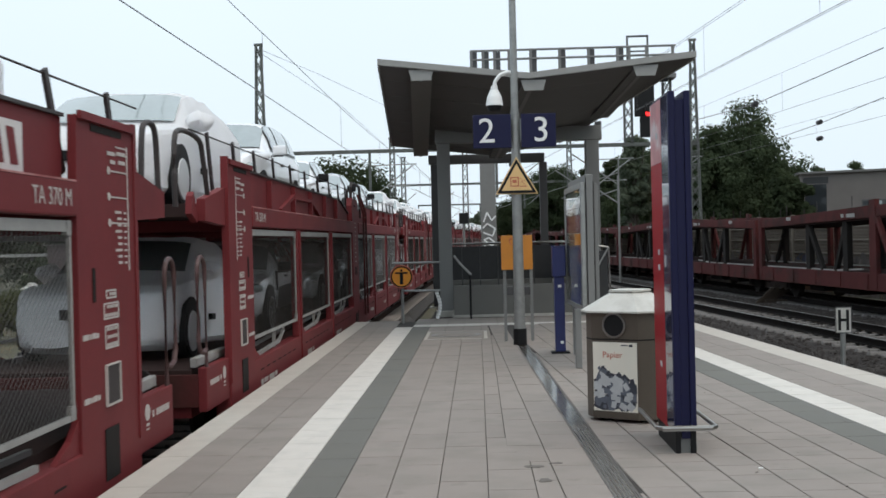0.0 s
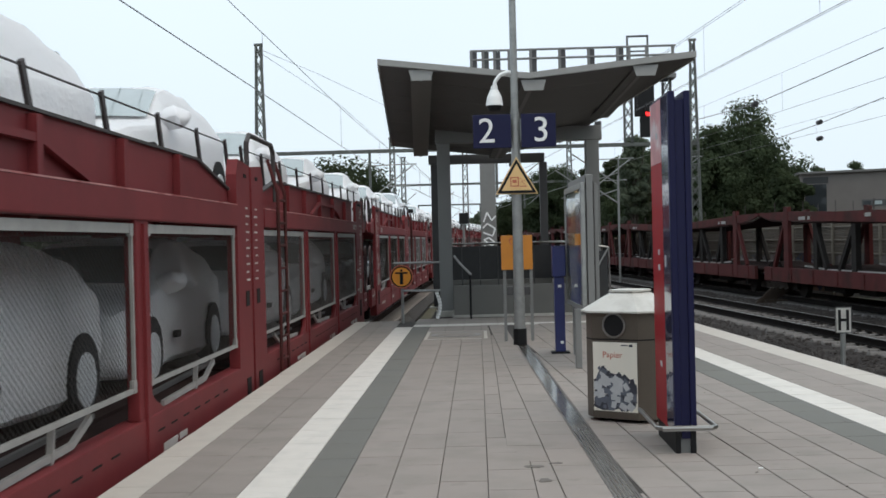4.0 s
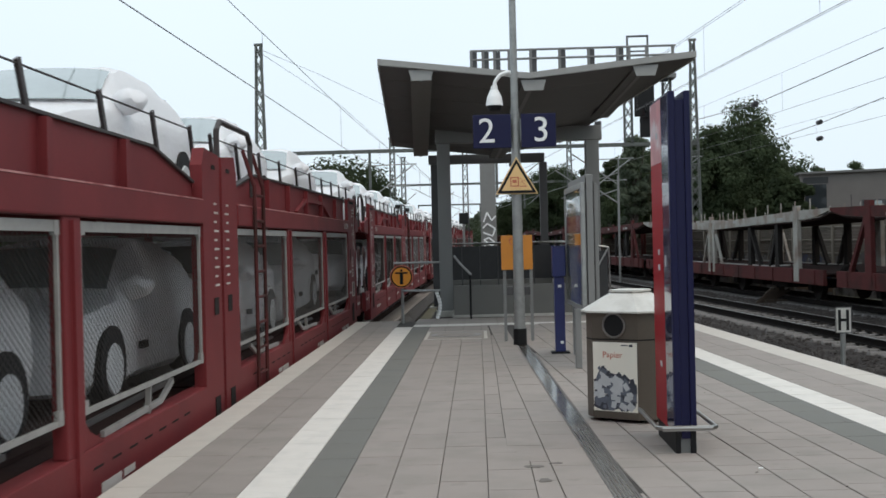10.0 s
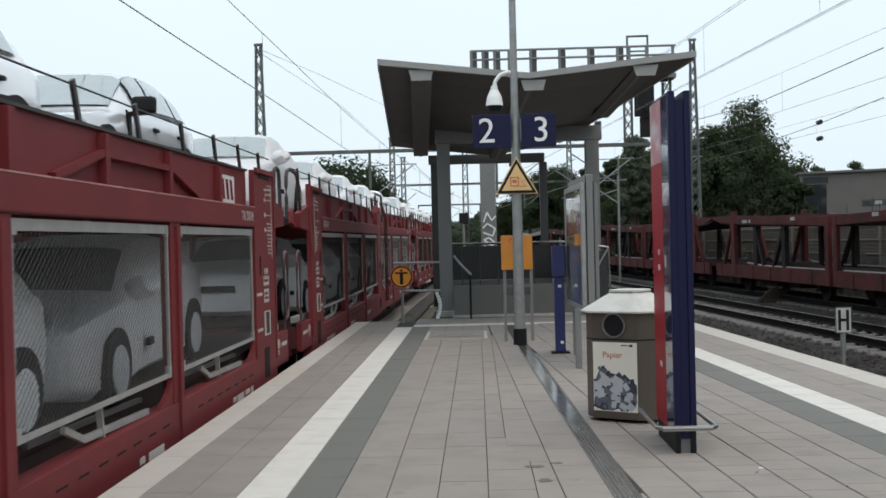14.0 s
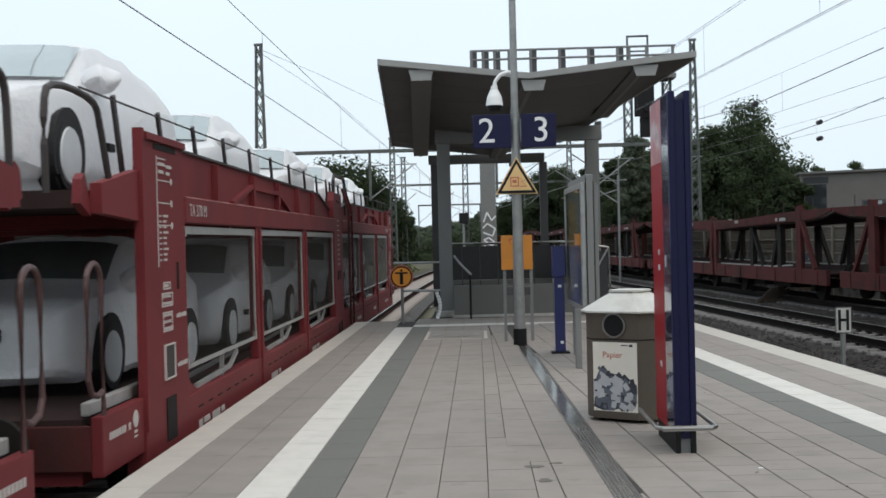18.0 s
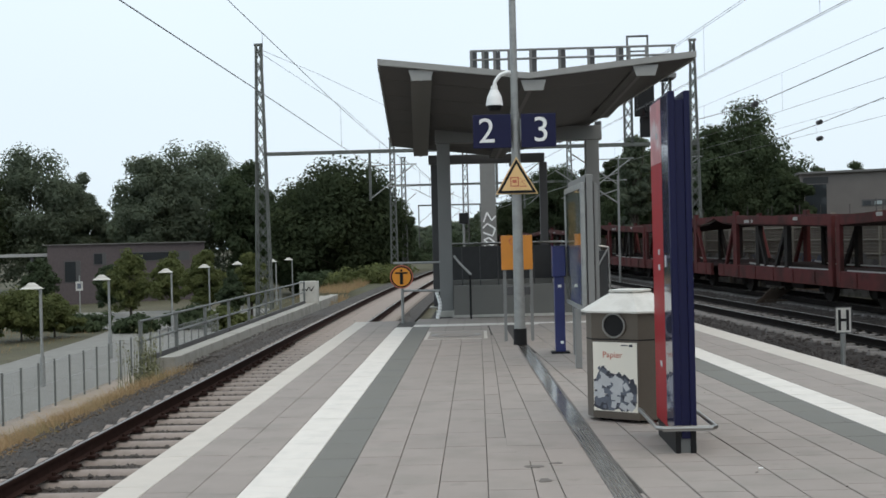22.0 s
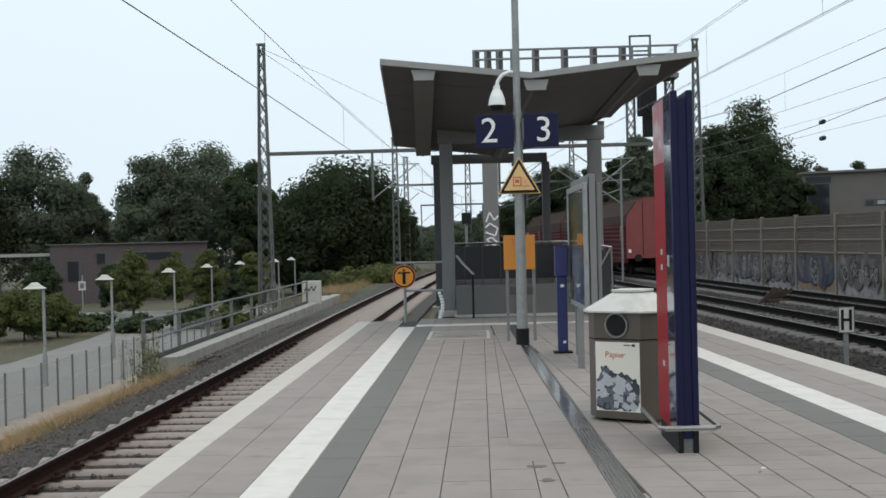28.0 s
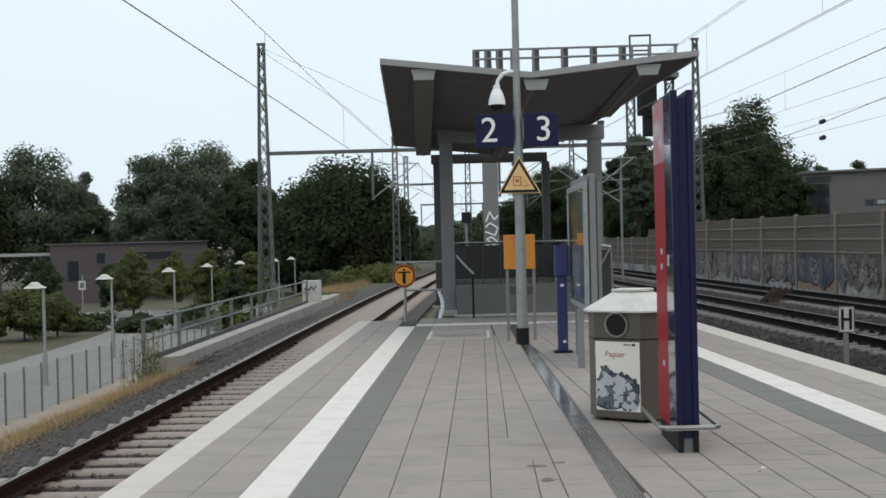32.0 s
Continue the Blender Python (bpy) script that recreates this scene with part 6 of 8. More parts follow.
# ---- lamp post with track numbers ----
def build_lamp_post():
    p = thing("lamp_post", pose(0.575, 16.16, 0), "galvanised lamp post carrying two track number signs", "lamp post")
    bm = bm_new()
    tube(bm, (0, 0, 0.22), (0, 0, 3.3), 0.078, 0.062, seg=20)
    tube(bm, (0, 0, 3.3), (-0.005, 0, 7.5), 0.052, 0.045, seg=16)
    part("pole", bm, M_ZINC, p, "blotchy galvanised pole", True)
    part("base_sleeve", tube(bm_new(), (0, 0, 0.0), (0, 0, 0.23), 0.095, seg=20), M_BLACK, p, "black base sleeve", True)
    bm = bm_new()
    pipe(bm, [(0, 0, 3.86), (-0.10, 0, 3.87), (-0.20, 0, 3.83), (-0.27, 0, 3.74), (-0.285, 0, 3.62)], 0.028, seg=10)
    part("lamp_arm", bm, M_WHITE, p, "pale curved arm", True)
    bm = bm_new()
    tube(bm, (-0.285, 0, 3.62), (-0.285, 0, 3.68), 0.05, seg=16)
    tube(bm, (-0.285, 0, 3.52), (-0.285, 0, 3.62), 0.105, 0.06, seg=20)
    tube(bm, (-0.285, 0, 3.40), (-0.285, 0, 3.52), 0.125, 0.105, seg=20)
    la = part("lamp_hood", bm, M_WHITE, p, "white bell-shaped lamp hood", True)
    part("lamp_glass", tube(bm_new(), (-0.285, 0, 3.33), (-0.285, 0, 3.398), 0.085, 0.11, seg=20), M_BLACK, la, "dark lamp glass", True)
    for s, num, x0, x1 in ((-1, "2", -0.60, -0.06), (1, "3", 0.08, 0.57)):
        bm = bm_new()
        box(bm, x0, x1, -0.11, -0.07, 2.79, 3.265, 0.006)
        b = part("number_sign", bm, M_BLUE, p, "dark blue sign with the white figure " + num)
        bm = text_bm(num, 0.50, 0.003)
        bm.transform(Matrix.Translation((-0.405 if s < 0 else 0.36, -0.115, 3.02)))
        part("figure", bm, M_WHITE, b)
        bm = bm_new()
        box(bm, s * 0.065, s * 0.10, -0.068, 0.03, 2.90, 3.20)
        part("bracket", bm, M_ZINC, b)
    bm = bm_new()
    tri = [(-0.275, 2.15), (0.275, 2.15), (0.0, 2.63)]
    prism(bm, tri, -0.115, -0.095)
    w = part("warning_sign", bm, M_BLACK, p, "yellow warning triangle with a black border")
    bm = bm_new()
    prism(bm, [(x * 1.1, 2.31 + (z - 2.31) * 1.1) for x, z in tri], -0.094, -0.088)
    part("sign_back", bm, M_SIGNY, w)
    bm = bm_new()
    prism(bm, [(x * 0.78, 2.31 + (z - 2.31) * 0.78) for x, z in tri], -0.12, -0.1155)
    part("sign_face", bm, M_SIGNY, w)
    bm = bm_new()
    y0, y1 = -0.124, -0.1205
    box(bm, -0.09, 0.03, y0, y1, 2.24, 2.255)
    box(bm, -0.09, 0.03, y0, y1, 2.36, 2.375)
    box(bm, -0.09, -0.075, y0, y1, 2.255, 2.36)
    box(bm, 0.015, 0.03, y0, y1, 2.255, 2.36)
    box(bm, -0.06, 0.0, y0, y1, 2.29, 2.335)
    bar(bm, (0.05, -0.122, 2.36), (0.12, -0.122, 2.25), 0.015, 0.004)
    bar(bm, (0.05, -0.122, 2.29), (0.12, -0.122, 2.33), 0.015, 0.004)
    box(bm, 0.045, 0.14, y0, y1, 2.235, 2.247)
    part("pictogram", bm, M_INKO, w)


build_lamp_post()


# ---- free-standing sign pillar ----
def build_sign_pillar():
    p = thing("sign_pillar", pose(1.40, 8.215, 0), "tall slim station sign pillar in red and dark blue", "sign pillar")
    for x0, x1 in ((-0.075, -0.028), (0.032, 0.075)):
        bm = bm_new()
        box(bm, x0, x1, -0.385, 0.385, 0.16, 2.49, 0.008)
        part("panel", bm, M_BLUE, p, "dark blue enamel panel")
    part("core", box(bm_new(), -0.027, 0.031, -0.372, 0.37, 0.10, 2.43), M_BLUE, p)
    bm = bm_new()
    box(bm, -0.081, -0.0755, -0.10, 0.380, 0.14, 2.02)
    part("red_field", bm, M_RED, p, "red lower field")
    # head field: red broken up by whitish patches
    bm = bm_new()
    box(bm, -0.081, -0.0755, -0.10, 0.380, 2.023, 2.47)
    part("head_field", bm, mat("mottled_red_white", (0.50, 0.16, 0.17), 0.3, var=0.3, scale=6, tint=(0.7, 0.66, 0.66), tint_scale=5, tint_amount=0.9), p, "red head field with whitish patches")
    bm = bm_new()
    box(bm, -0.081, -0.0755, -0.378, -0.105, 0.16, 2.47)
    part("blue_field", bm, mat("glossy_grey_blue", (0.045, 0.048, 0.11), 0.10, var=0.08, bump=0.0, coat=0.6), p, "glossy grey-blue field")
    for z in (0.55, 1.25, 1.36, 2.2):
        part("sticker", box(bm_new(), -0.085, -0.0815, 0.05, 0.12, z, z + 0.04), M_INKL, p)
    part("sticker", box(bm_new(), -0.085, -0.0815, -0.22, -0.17, 1.28, 1.36), M_INKL, p)
    for y in (-0.25, 0.25):
        part("foot", box(bm_new(), -0.03, 0.035, y - 0.1, y + 0.1, 0.0, 0.12), M_STEELG, p, "grey steel foot")
    for x in (-0.07, 0.035):
        part("base_plate", box(bm_new(), x, x + 0.035, -0.375, 0.375, 0.0, 0.155), M_BLACK, p)
    bm = bm_new()
    z = 0.185
    polytube(bm, [(-0.20, 0.44, z), (-0.20, -0.41, z), (-0.17, -0.44, z), (0.17, -0.44, z), (0.20, -0.41, z), (0.20, 0.44, z)], 0.016, 10)
    box(bm, -0.17, 0.17, -0.452, -0.428, z - 0.02, z + 0.012)
    part("bumper_rail", bm, M_STEEL, p, "brushed steel bumper rail")


build_sign_pillar()


# ---- paper bin ----
def build_bin():
    p = thing("paper_bin", pose(1.252, 9.45, 0, 0, 0, -33), "brown steel waste paper bin with a pale hipped roof", "litter bin")

    def octa(w, c):
        return [(-w + c, -w), (w - c, -w), (w, -w + c), (w, w - c), (w - c, w), (-w + c, w), (-w, w - c), (-w, -w + c)]
    bm = bm_new()
    prism(bm, octa(0.305, 0.10), 0.03, 0.885, "z")
    part("body", bm, M_BINB, p, "brown metallic body")
    bm = bm_new()
    a = [bm.verts.new((x, y, 0.90)) for x, y in octa(0.345, 0.125)]
    a0 = [bm.verts.new((x, y, 0.886)) for x, y in octa(0.345, 0.125)]
    b = [bm.verts.new((x, y, 1.045)) for x, y in octa(0.13, 0.05)]
    for i in range(8):
        j = (i + 1) % 8
        bm.faces.new((a[i], a[j], b[j], b[i]))
        bm.faces.new((a0[i], a0[j], a[j], a[i]))
    bm.faces.new(b)
    bm.faces.new(a0)
    bmesh.ops.recalc_face_normals(bm, faces=bm.faces)
    r = part("roof", bm, M_BINR, p, "pale sheet roof")
    bm = bm_new()
    prism(bm, octa(0.15, 0.06), 1.046, 1.062, "z")
    part("roof_cap", bm, M_BINR, r)
    bm = bm_new()
    prism(bm, octa(0.307, 0.10), 0.665, 0.675, "z")
    part("seam", bm, M_BLACK, p)
    bm = bm_new()
    bm.free()
    for x in (-0.18, 0.18):
        for y in (-0.18, 0.18):
            part("foot", tube(bm_new(), (x, y, 0.0), (x, y, 0.04), 0.03, seg=8), M_BLACK, p)
    for rot in (0, 90, 180, 270):
        m = pose(0, 0, 0, 0, 0, rot)
        bm = bm_new()
        tube(bm, (0, -0.3055, 0.785), (0, -0.314, 0.785), 0.092, seg=28)
        bm.transform(m)
        h = part("opening", bm, M_BLACK, p, "round dark opening", True)
        bm = bm_new()
        n = 28
        hoops = []
        for k in range(n):
            a = 6.2832 * k / n
            hoops.append([bm.verts.new(((0.095 + 0.009 * math.cos(b)) * math.cos(a), -0.317 + 0.009 * math.sin(b), 0.785 + (0.095 + 0.009 * math.cos(b)) * math.sin(a)))
                          for b in (0, 1.047, 2.094, 3.1416, 4.189, 5.236)])
        for k in range(n):
            for b in range(6):
                bm.faces.new((hoops[k][b], hoops[k][(b + 1) % 6], hoops[(k + 1) % n][(b + 1) % 6], hoops[(k + 1) % n][b]))
        bmesh.ops.recalc_face_normals(bm, faces=bm.faces)
        bm.transform(m)
        part("ring", bm, M_STEEL, h, "steel rim", True)
        bm = bm_new()
        box(bm, -0.195, 0.195, -0.310, -0.3055, 0.09, 0.648)
        bm.transform(m)
        po = part("poster", bm, M_POSTER, p, "cream poster about waste paper")
        bm = text_bm("Papier", 0.070, 0.0005)
        bm.transform(m @ Matrix.Translation((-0.02, -0.3115, 0.545)))
        part("lettering", bm, M_INKO, po)
        bm = bm_new()
        box(bm, 0.06, 0.12, -0.312, -0.3105, 0.622, 0.630)
        box(bm, 0.13, 0.16, -0.312, -0.3105, 0.615, 0.635)
        bm.transform(m)
        part("small_print", bm, M_INKD, po)
        rng = random.Random(rot + 2)
        for mt, cnt, nm in ((M_INKD, 80, "dark_print"), (M_INKM, 46, "grey_print"), (M_INKL, 30, "pale_print")):
            bm = bm_new()
            for k in range(cnt):
                cx = rng.uniform(-0.17, 0.17)
                top = 0.40 - 0.30 * max(0.0, cx + 0.10) + 0.04 * math.sin(cx * 40)
                cz = rng.uniform(0.12, top)
                an = rng.uniform(0, 3.1)
                big = 1.25 if nm == "dark_print" else 0.9
                wq, hq = big * rng.uniform(0.014, 0.045), big * rng.uniform(0.014, 0.045)
                c, s_ = math.cos(an), math.sin(an)
                off = -0.3106 - 0.0004 * rng.random() - {"dark_print": 0.0, "grey_print": 0.0006, "pale_print": 0.0012}[nm]
                v = [bm.verts.new((min(0.192, max(-0.192, cx + c * a_ - s_ * b_)), off, max(0.093, cz + s_ * a_ + c * b_))) for a_, b_ in ((-wq, -hq), (wq, -hq * 0.7), (wq * 0.8, hq), (-wq, hq * 0.9))]
                bm.faces.new(v)
            bm.transform(m)
            tagged(part(nm, bm, mt, po), kind="stuff")


build_bin()


# ---- information case ----
def build_case():
    p = thing("information_case", pose(1.24, 13.0, 0, 0, 0, 1.2), "grey glazed timetable case on two posts", "notice case")
    for y, xo in ((0.10, -0.075), (1.6, 0.06)):
        part("post", box(bm_new(), xo - 0.065, xo + 0.005, y - 0.05, y + 0.05, 0.0, 0.68, 0.006), M_STEELG, p)
    part("body", box(bm_new(), 0.0, 0.09, 0.0, 1.9, 0.66, 2.22, 0.012), M_STEELG, p, "grey steel case")
    bm = bm_new()
    for a, b, c, d in ((0.0, 1.9, 0.65, 0.71), (0.0, 1.9, 2.06, 2.13), (0.0, 0.07, 0.71, 2.06), (1.83, 1.9, 0.71, 2.06)):
        box(bm, -0.055, -0.002, a, b, c, d, 0.008)
    part("door_frame", bm, M_ZINC, p, "pale metal door frame")
    part("board", box(bm_new(), -0.008, -0.001, 0.07, 1.83, 0.71, 2.06), M_INKL, p)
    for a, b, c, d, m in ((0.25, 0.75, 1.2, 1.55, M_ORANGE), (0.15, 0.8, 0.76, 1.15, M_INKM), (0.95, 1.75, 0.8, 1.3, M_POSTER), (0.95, 1.75, 1.36, 1.95, M_SIGNY), (0.15, 0.8, 1.62, 2.0, M_INKL)):
        part("notice", box(bm_new(), -0.014, -0.0085, a, b, c, d), m, p)
    g = part("pane", box(bm_new(), -0.045, -0.040, 0.071, 1.829, 0.711, 2.059), M_GLASSV, p)
    g.visible_shadow = False
    part("seam", box(bm_new(), 0.004, 0.014, -0.004, -0.0005, 0.70, 2.18), M_BLACK, p)
    part("end_profile", box(bm_new(), 0.1, 0.15, 0.05, 1.85, 0.55, 2.12, 0.012), M_STEELG, p)
    part("seam", box(bm_new(), 0.0905, 0.0995, 0.02, 1.85, 0.6, 2.14), M_BLACK, p)


build_case()


# ---- ticket validator ----
def build_validator():
    p = thing("ticket_validator", pose(1.05, 14.85, 0), "slim dark blue ticket validator post", "ticket validator")
    part("foot_plate", box(bm_new(), -0.12, 0.12, -0.1, 0.1, 0.0, 0.025, 0.004), M_BLACK, p)
    part("post", box(bm_new(), -0.065, 0.065, -0.07, 0.07, 0.025, 1.0, 0.01), M_BLUE2, p, "blue post")
    part("head", box(bm_new(), -0.085, 0.085, -0.10, 0.10, 1.0, 1.385, 0.012), M_BLUE2, p, "blue validator head")
    part("sticker", box(bm_new(), -0.02, 0.025, -0.0735, -0.0705, 0.86, 0.895), M_WHITE, p)
    part("sticker", box(bm_new(), 0.0, 0.04, -0.0735, -0.0705, 0.13, 0.165), M_WHITE, p)
    part("cap", box(bm_new(), -0.09, 0.09, -0.105, 0.105, 1.386, 1.398, 0.003), M_BLUE2, p)


build_validator()


# ---- orange ticket board behind the lamp post ----
def build_board():
    p = thing("orange_notice_board", pose(0.58, 16.75, 0), "orange notice board on two thin posts", "notice board")
    for x in (-0.19, 0.20):
        part("post", box(bm_new(), x - 0.022, x + 0.022, -0.02, 0.02, 0.0, 1.56), M_STEELG, p)
    part("board", box(bm_new(), -0.235, 0.225, -0.045, -0.021, 1.05, 1.555, 0.008), M_ORANGE, p, "orange board")
    part("counter", box(bm_new(), -0.16, 0.18, -0.06, 0.06, 0.68, 0.80, 0.01), M_STEELD, p)
    bm = polytube(bm_new(), [(-0.06 + 0.05 * math.cos(6.283 * k / 20), -0.047, 1.47 + 0.05 * math.sin(6.283 * k / 20)) for k in range(20)], 0.006, 4)
    part("emblem", bm, M_INKO, p)


build_board()


# ---- gate with the no-entry disc at the platform's end ----
def build_gate():
    p = thing("platform_end_gate", pose(0, 20.85, 0), "grey tubular gate with an orange warning disc", "gate")
    bm = bm_new()
    pipe(bm, [(-1.555, 0, 1.11), (-0.70, 0, 1.11)], 0.022)
    part("top_rail", bm, M_ZINC, p)
    bm = bm_new()
    pipe(bm, [(-1.40, 0, 0.60), (-0.70, 0, 0.59)], 0.022)
    part("lower_rail", bm, M_ZINC, p)
    bm = bm_new()
    pipe(bm, [(-1.40, 0, 0.0), (-1.40, 0, 1.10)], 0.028)
    part("gate_post", bm, M_ZINC, p)
    bm = bm_new()
    tube(bm, (-1.405, -0.05, 0.86), (-1.405, -0.035, 0.86), 0.215, seg=36)
    d = part("warning_disc", bm, M_INKO, p, "orange disc with a standing figure pictogram")
    bm = bm_new()
    tube(bm, (-1.405, -0.056, 0.86), (-1.405, -0.051, 0.86), 0.195, seg=36)
    part("black_ring", bm, M_BLACK, d)
    bm = bm_new()
    tube(bm, (-1.405, -0.062, 0.86), (-1.405, -0.057, 0.86), 0.172, seg=36)
    part("disc_face", bm, M_SIGNO, d)
    bm = bm_new()
    box(bm, -1.435, -1.375, -0.067, -0.063, 0.72, 0.925)
    box(bm, -1.52, -1.29, -0.067, -0.063, 0.915, 0.945)
    tube(bm, (-1.405, -0.067, 0.975), (-1.405, -0.063, 0.975), 0.022, seg=14)
    part("pictogram", bm, M_BLACK, d)
    bm = bm_new()
    for k in range(9):
        a = Vector((-0.76 + 0.05 * math.sin(k * 0.4), -0.05, 0.08 + 0.055 * k))
        tube(bm, a, a + Vector((0, 0, 0.045)), 0.035, seg=8)
    part("chain", bm, M_WHITE, p, "pale plastic chain")


build_gate()


# ---- H board beside the eastern track ----
def build_h():
    p = thing("stop_board", pose(6.35, 20.06, -1.2), "white stop board with a black H on a post", "track sign")
    part("post", tube(bm_new(), (0, 0, 0), (0, 0, 1.36), 0.046, seg=12), M_ZINC, p)
    b = part("board", box(bm_new(), -0.14, 0.14, -0.05, -0.036, 0.92, 1.38, 0.004), M_BOARD, p)
    bm = bm_new()
    box(bm, -0.095, -0.045, -0.055, -0.0505, 0.97, 1.33)
    box(bm, 0.045, 0.095, -0.055, -0.0505, 0.97, 1.33)
    box(bm, -0.045, 0.045, -0.055, -0.0505, 1.125, 1.175)
    part("letter_h", bm, M_BLACK, b)
    bm = bm_new()
    for a, c, d, e in ((-0.14, 0.14, 0.92, 0.935), (-0.14, 0.14, 1.365, 1.38), (-0.14, -0.127, 0.935, 1.365), (0.127, 0.14, 0.935, 1.365)):
        box(bm, a, c, -0.0545, -0.0505, d, e)
    part("border", bm, M_STEELD, b)


build_h()


# ---- marks and litter on the paving ----
def build_litter():
    rng = random.Random(12)
    for x, y, rx, ry in ((0.337, 7.481, 0.07, 0.05), (0.492, 7.580, 0.05, 0.035), (0.386, 7.054, 0.045, 0.06)):
        pts = []
        for k in range(18):
            r = rng.uniform(0.6, 1.15)
            pts.append((x + rx * r * math.cos(0.349 * k), y + ry * r * math.sin(0.349 * k)))
        solid("stain", prism(bm_new(), pts, -0.001, 0.0022, "z"), M_STAIN, "dark greasy stain on the pavers", "stain", group="stains")
    bm = bm_new()
    prism(bm, [(0, 0), (0.03, 0.006), (0.036, 0.02), (0.012, 0.028)], 0.001, 0.008, "z")
    ob = solid("paper_scrap", bm, M_WHITE, "small white paper scrap on the pavers", "litter")
    ob.matrix_basis = pose(1.748, 7.261, 0.001)
    verts, faces = [], []
    for k in range(70):
        y = rng.uniform(6.5, 19)
        x = right_edge(y) - rng.uniform(0.1, 3.2)
        a, r = rng.uniform(0, 6.28), rng.uniform(0.008, 0.022)
        o = len(verts)
        for q in range(4):
            verts.append((x + r * math.cos(a + 1.57 * q) * (1 if q % 2 else 0.5), y + r * math.sin(a + 1.57 * q) * (1 if q % 2 else 0.5), 0.003 + 0.004 * (q == 1)))
        faces.append((o, o + 1, o + 2, o + 3))
    tagged(new("leaf_litter", raw("leaf_litter", verts, faces, M_BARK)), "tiny dry leaf scraps on the paving", "leaf litter", kind="stuff")


build_litter()


# ---- overhead line ----
def lattice(bm, x, y, z0, z1, w0, w1, leg, brace, bays):
    """A square lattice mast, tapering."""
    def corner(f, i):
        w = (w0 + (w1 - w0) * f) / 2
        return Vector((x + w * (-1, 1, 1, -1)[i], y + w * (-1, -1, 1, 1)[i], z0 + (z1 - z0) * f))
    for i in range(4):
        bar(bm, corner(0, i), corner(1, i), leg)
    for k in range(bays):
        f0, f1 = k / bays, (k + 1) / bays
        for i in range(4):
            j = (i + 1) % 4
            bar(bm, corner(f0, i), corner(f1, j), brace)
            if i in (0, 2):
                bar(bm, corner(f0, j), corner(f1, i), brace)
    return bm


def mast(x, y, z0, z1, w0, w1, label, m, bays=16, leg=0.07):
    t = thing("lattice_mast", Matrix.Identity(4), label, "mast", "overhead line masts")
    part("lattice", lattice(bm_new(), x, y, z0, z1, w0, w1, leg, leg * 0.55, bays), m, t)
    part("cap", box(bm_new(), x - w1 / 2 - 0.1, x + w1 / 2 + 0.1, y - w1 / 2, y + w1 / 2, z1, z1 + 0.12), m, t)
    part("foundation", box(bm_new(), x - w0, x + w0, y - w0, y + w0, z0 - 0.5, z0 + 0.15, 0.03), M_CONC, t)
    return t


PY = 65.0
mast(-12.3, PY, -2.9, 12.95, 0.85, 0.28, "tall grey-green lattice mast of the overhead line", M_LATT, 20, 0.075)
mast(12.45, PY, -1.1, 12.5, 0.66, 0.22, "tall weathered lattice mast by the noise barrier", M_LATT, 20, 0.065)
gan = thing("overhead_gantry", Matrix.Identity(4), "long grey-green cross beam carrying the contact wires", "gantry")
part("beam", box(bm_new(), -12.2, 12.6, PY - 0.12, PY + 0.12, 6.62, 6.82), M_LATT, gan)
for x in (-6.05, 1.2, 6.3, 10.2):
    part("drop_post", box(bm_new(), x - 0.07, x + 0.07, PY - 0.05, PY + 0.05, 3.9, 6.62), M_LATT, gan)
    bm = bm_new()
    tube(bm, (x, PY, 4.0), (x + 2.5, PY, 5.9), 0.035, seg=6)
    tube(bm, (x, PY, 5.9), (x + 2.7, PY, 5.95), 0.03, seg=6)
    tube(bm, (x + 0.9, PY, 4.7), (x + 2.3, PY, 4.72), 0.025, seg=6)
    part("registration_arm", bm, M_ZINC, gan)


def wire(name, pts, r, label, parent=None):
    bm = polytube(bm_new(), pts, r, 5)
    t = parent or thing(name, Matrix.Identity(4), label, "overhead wire", "overhead wires")
    part("wire", bm, M_WIRE, t)
    return t


def catenary(line, off, zc, zm, sag, y0, y1, r=0.014, twin=0.0, n=16, hang=()):
    """Contact wire, sagging carrier wire and droppers over one track."""
    msg, con = [], []
    for i in range(n + 1):
        f = i / n
        y = y0 + (y1 - y0) * f
        x = line(y) + off
        msg.append(Vector((x, y, zm - sag * (1 - (2 * f - 1) ** 2))))
        con.append(Vector((x, y, zc)))
    t = wire("contact_wire", con, r, "contact wire hung from a sagging carrier wire")
    part("carrier_wire", polytube(bm_new(), msg, r * 0.85, 5), M_WIRE, t)
    if twin:
        for pts in (msg, con):
            part("second_wire", polytube(bm_new(), [p + Vector((twin, 0, 0.03)) for p in pts], r * 0.8, 5), M_WIRE, t)
    for y in hang or [con[i].y for i in range(1, n, 2)]:
        f = (y - y0) / (y1 - y0)
        x = line(y) + off
        bm = bm_new()
        tube(bm, (x, y, zc), (x, y, zm - sag * (1 - (2 * f - 1) ** 2)), r * 0.5, seg=4, caps=False)
        part("dropper", bm, M_WIRE, t)


def near_track(y):
    return 5.23 - 0.084 * (y - 16)


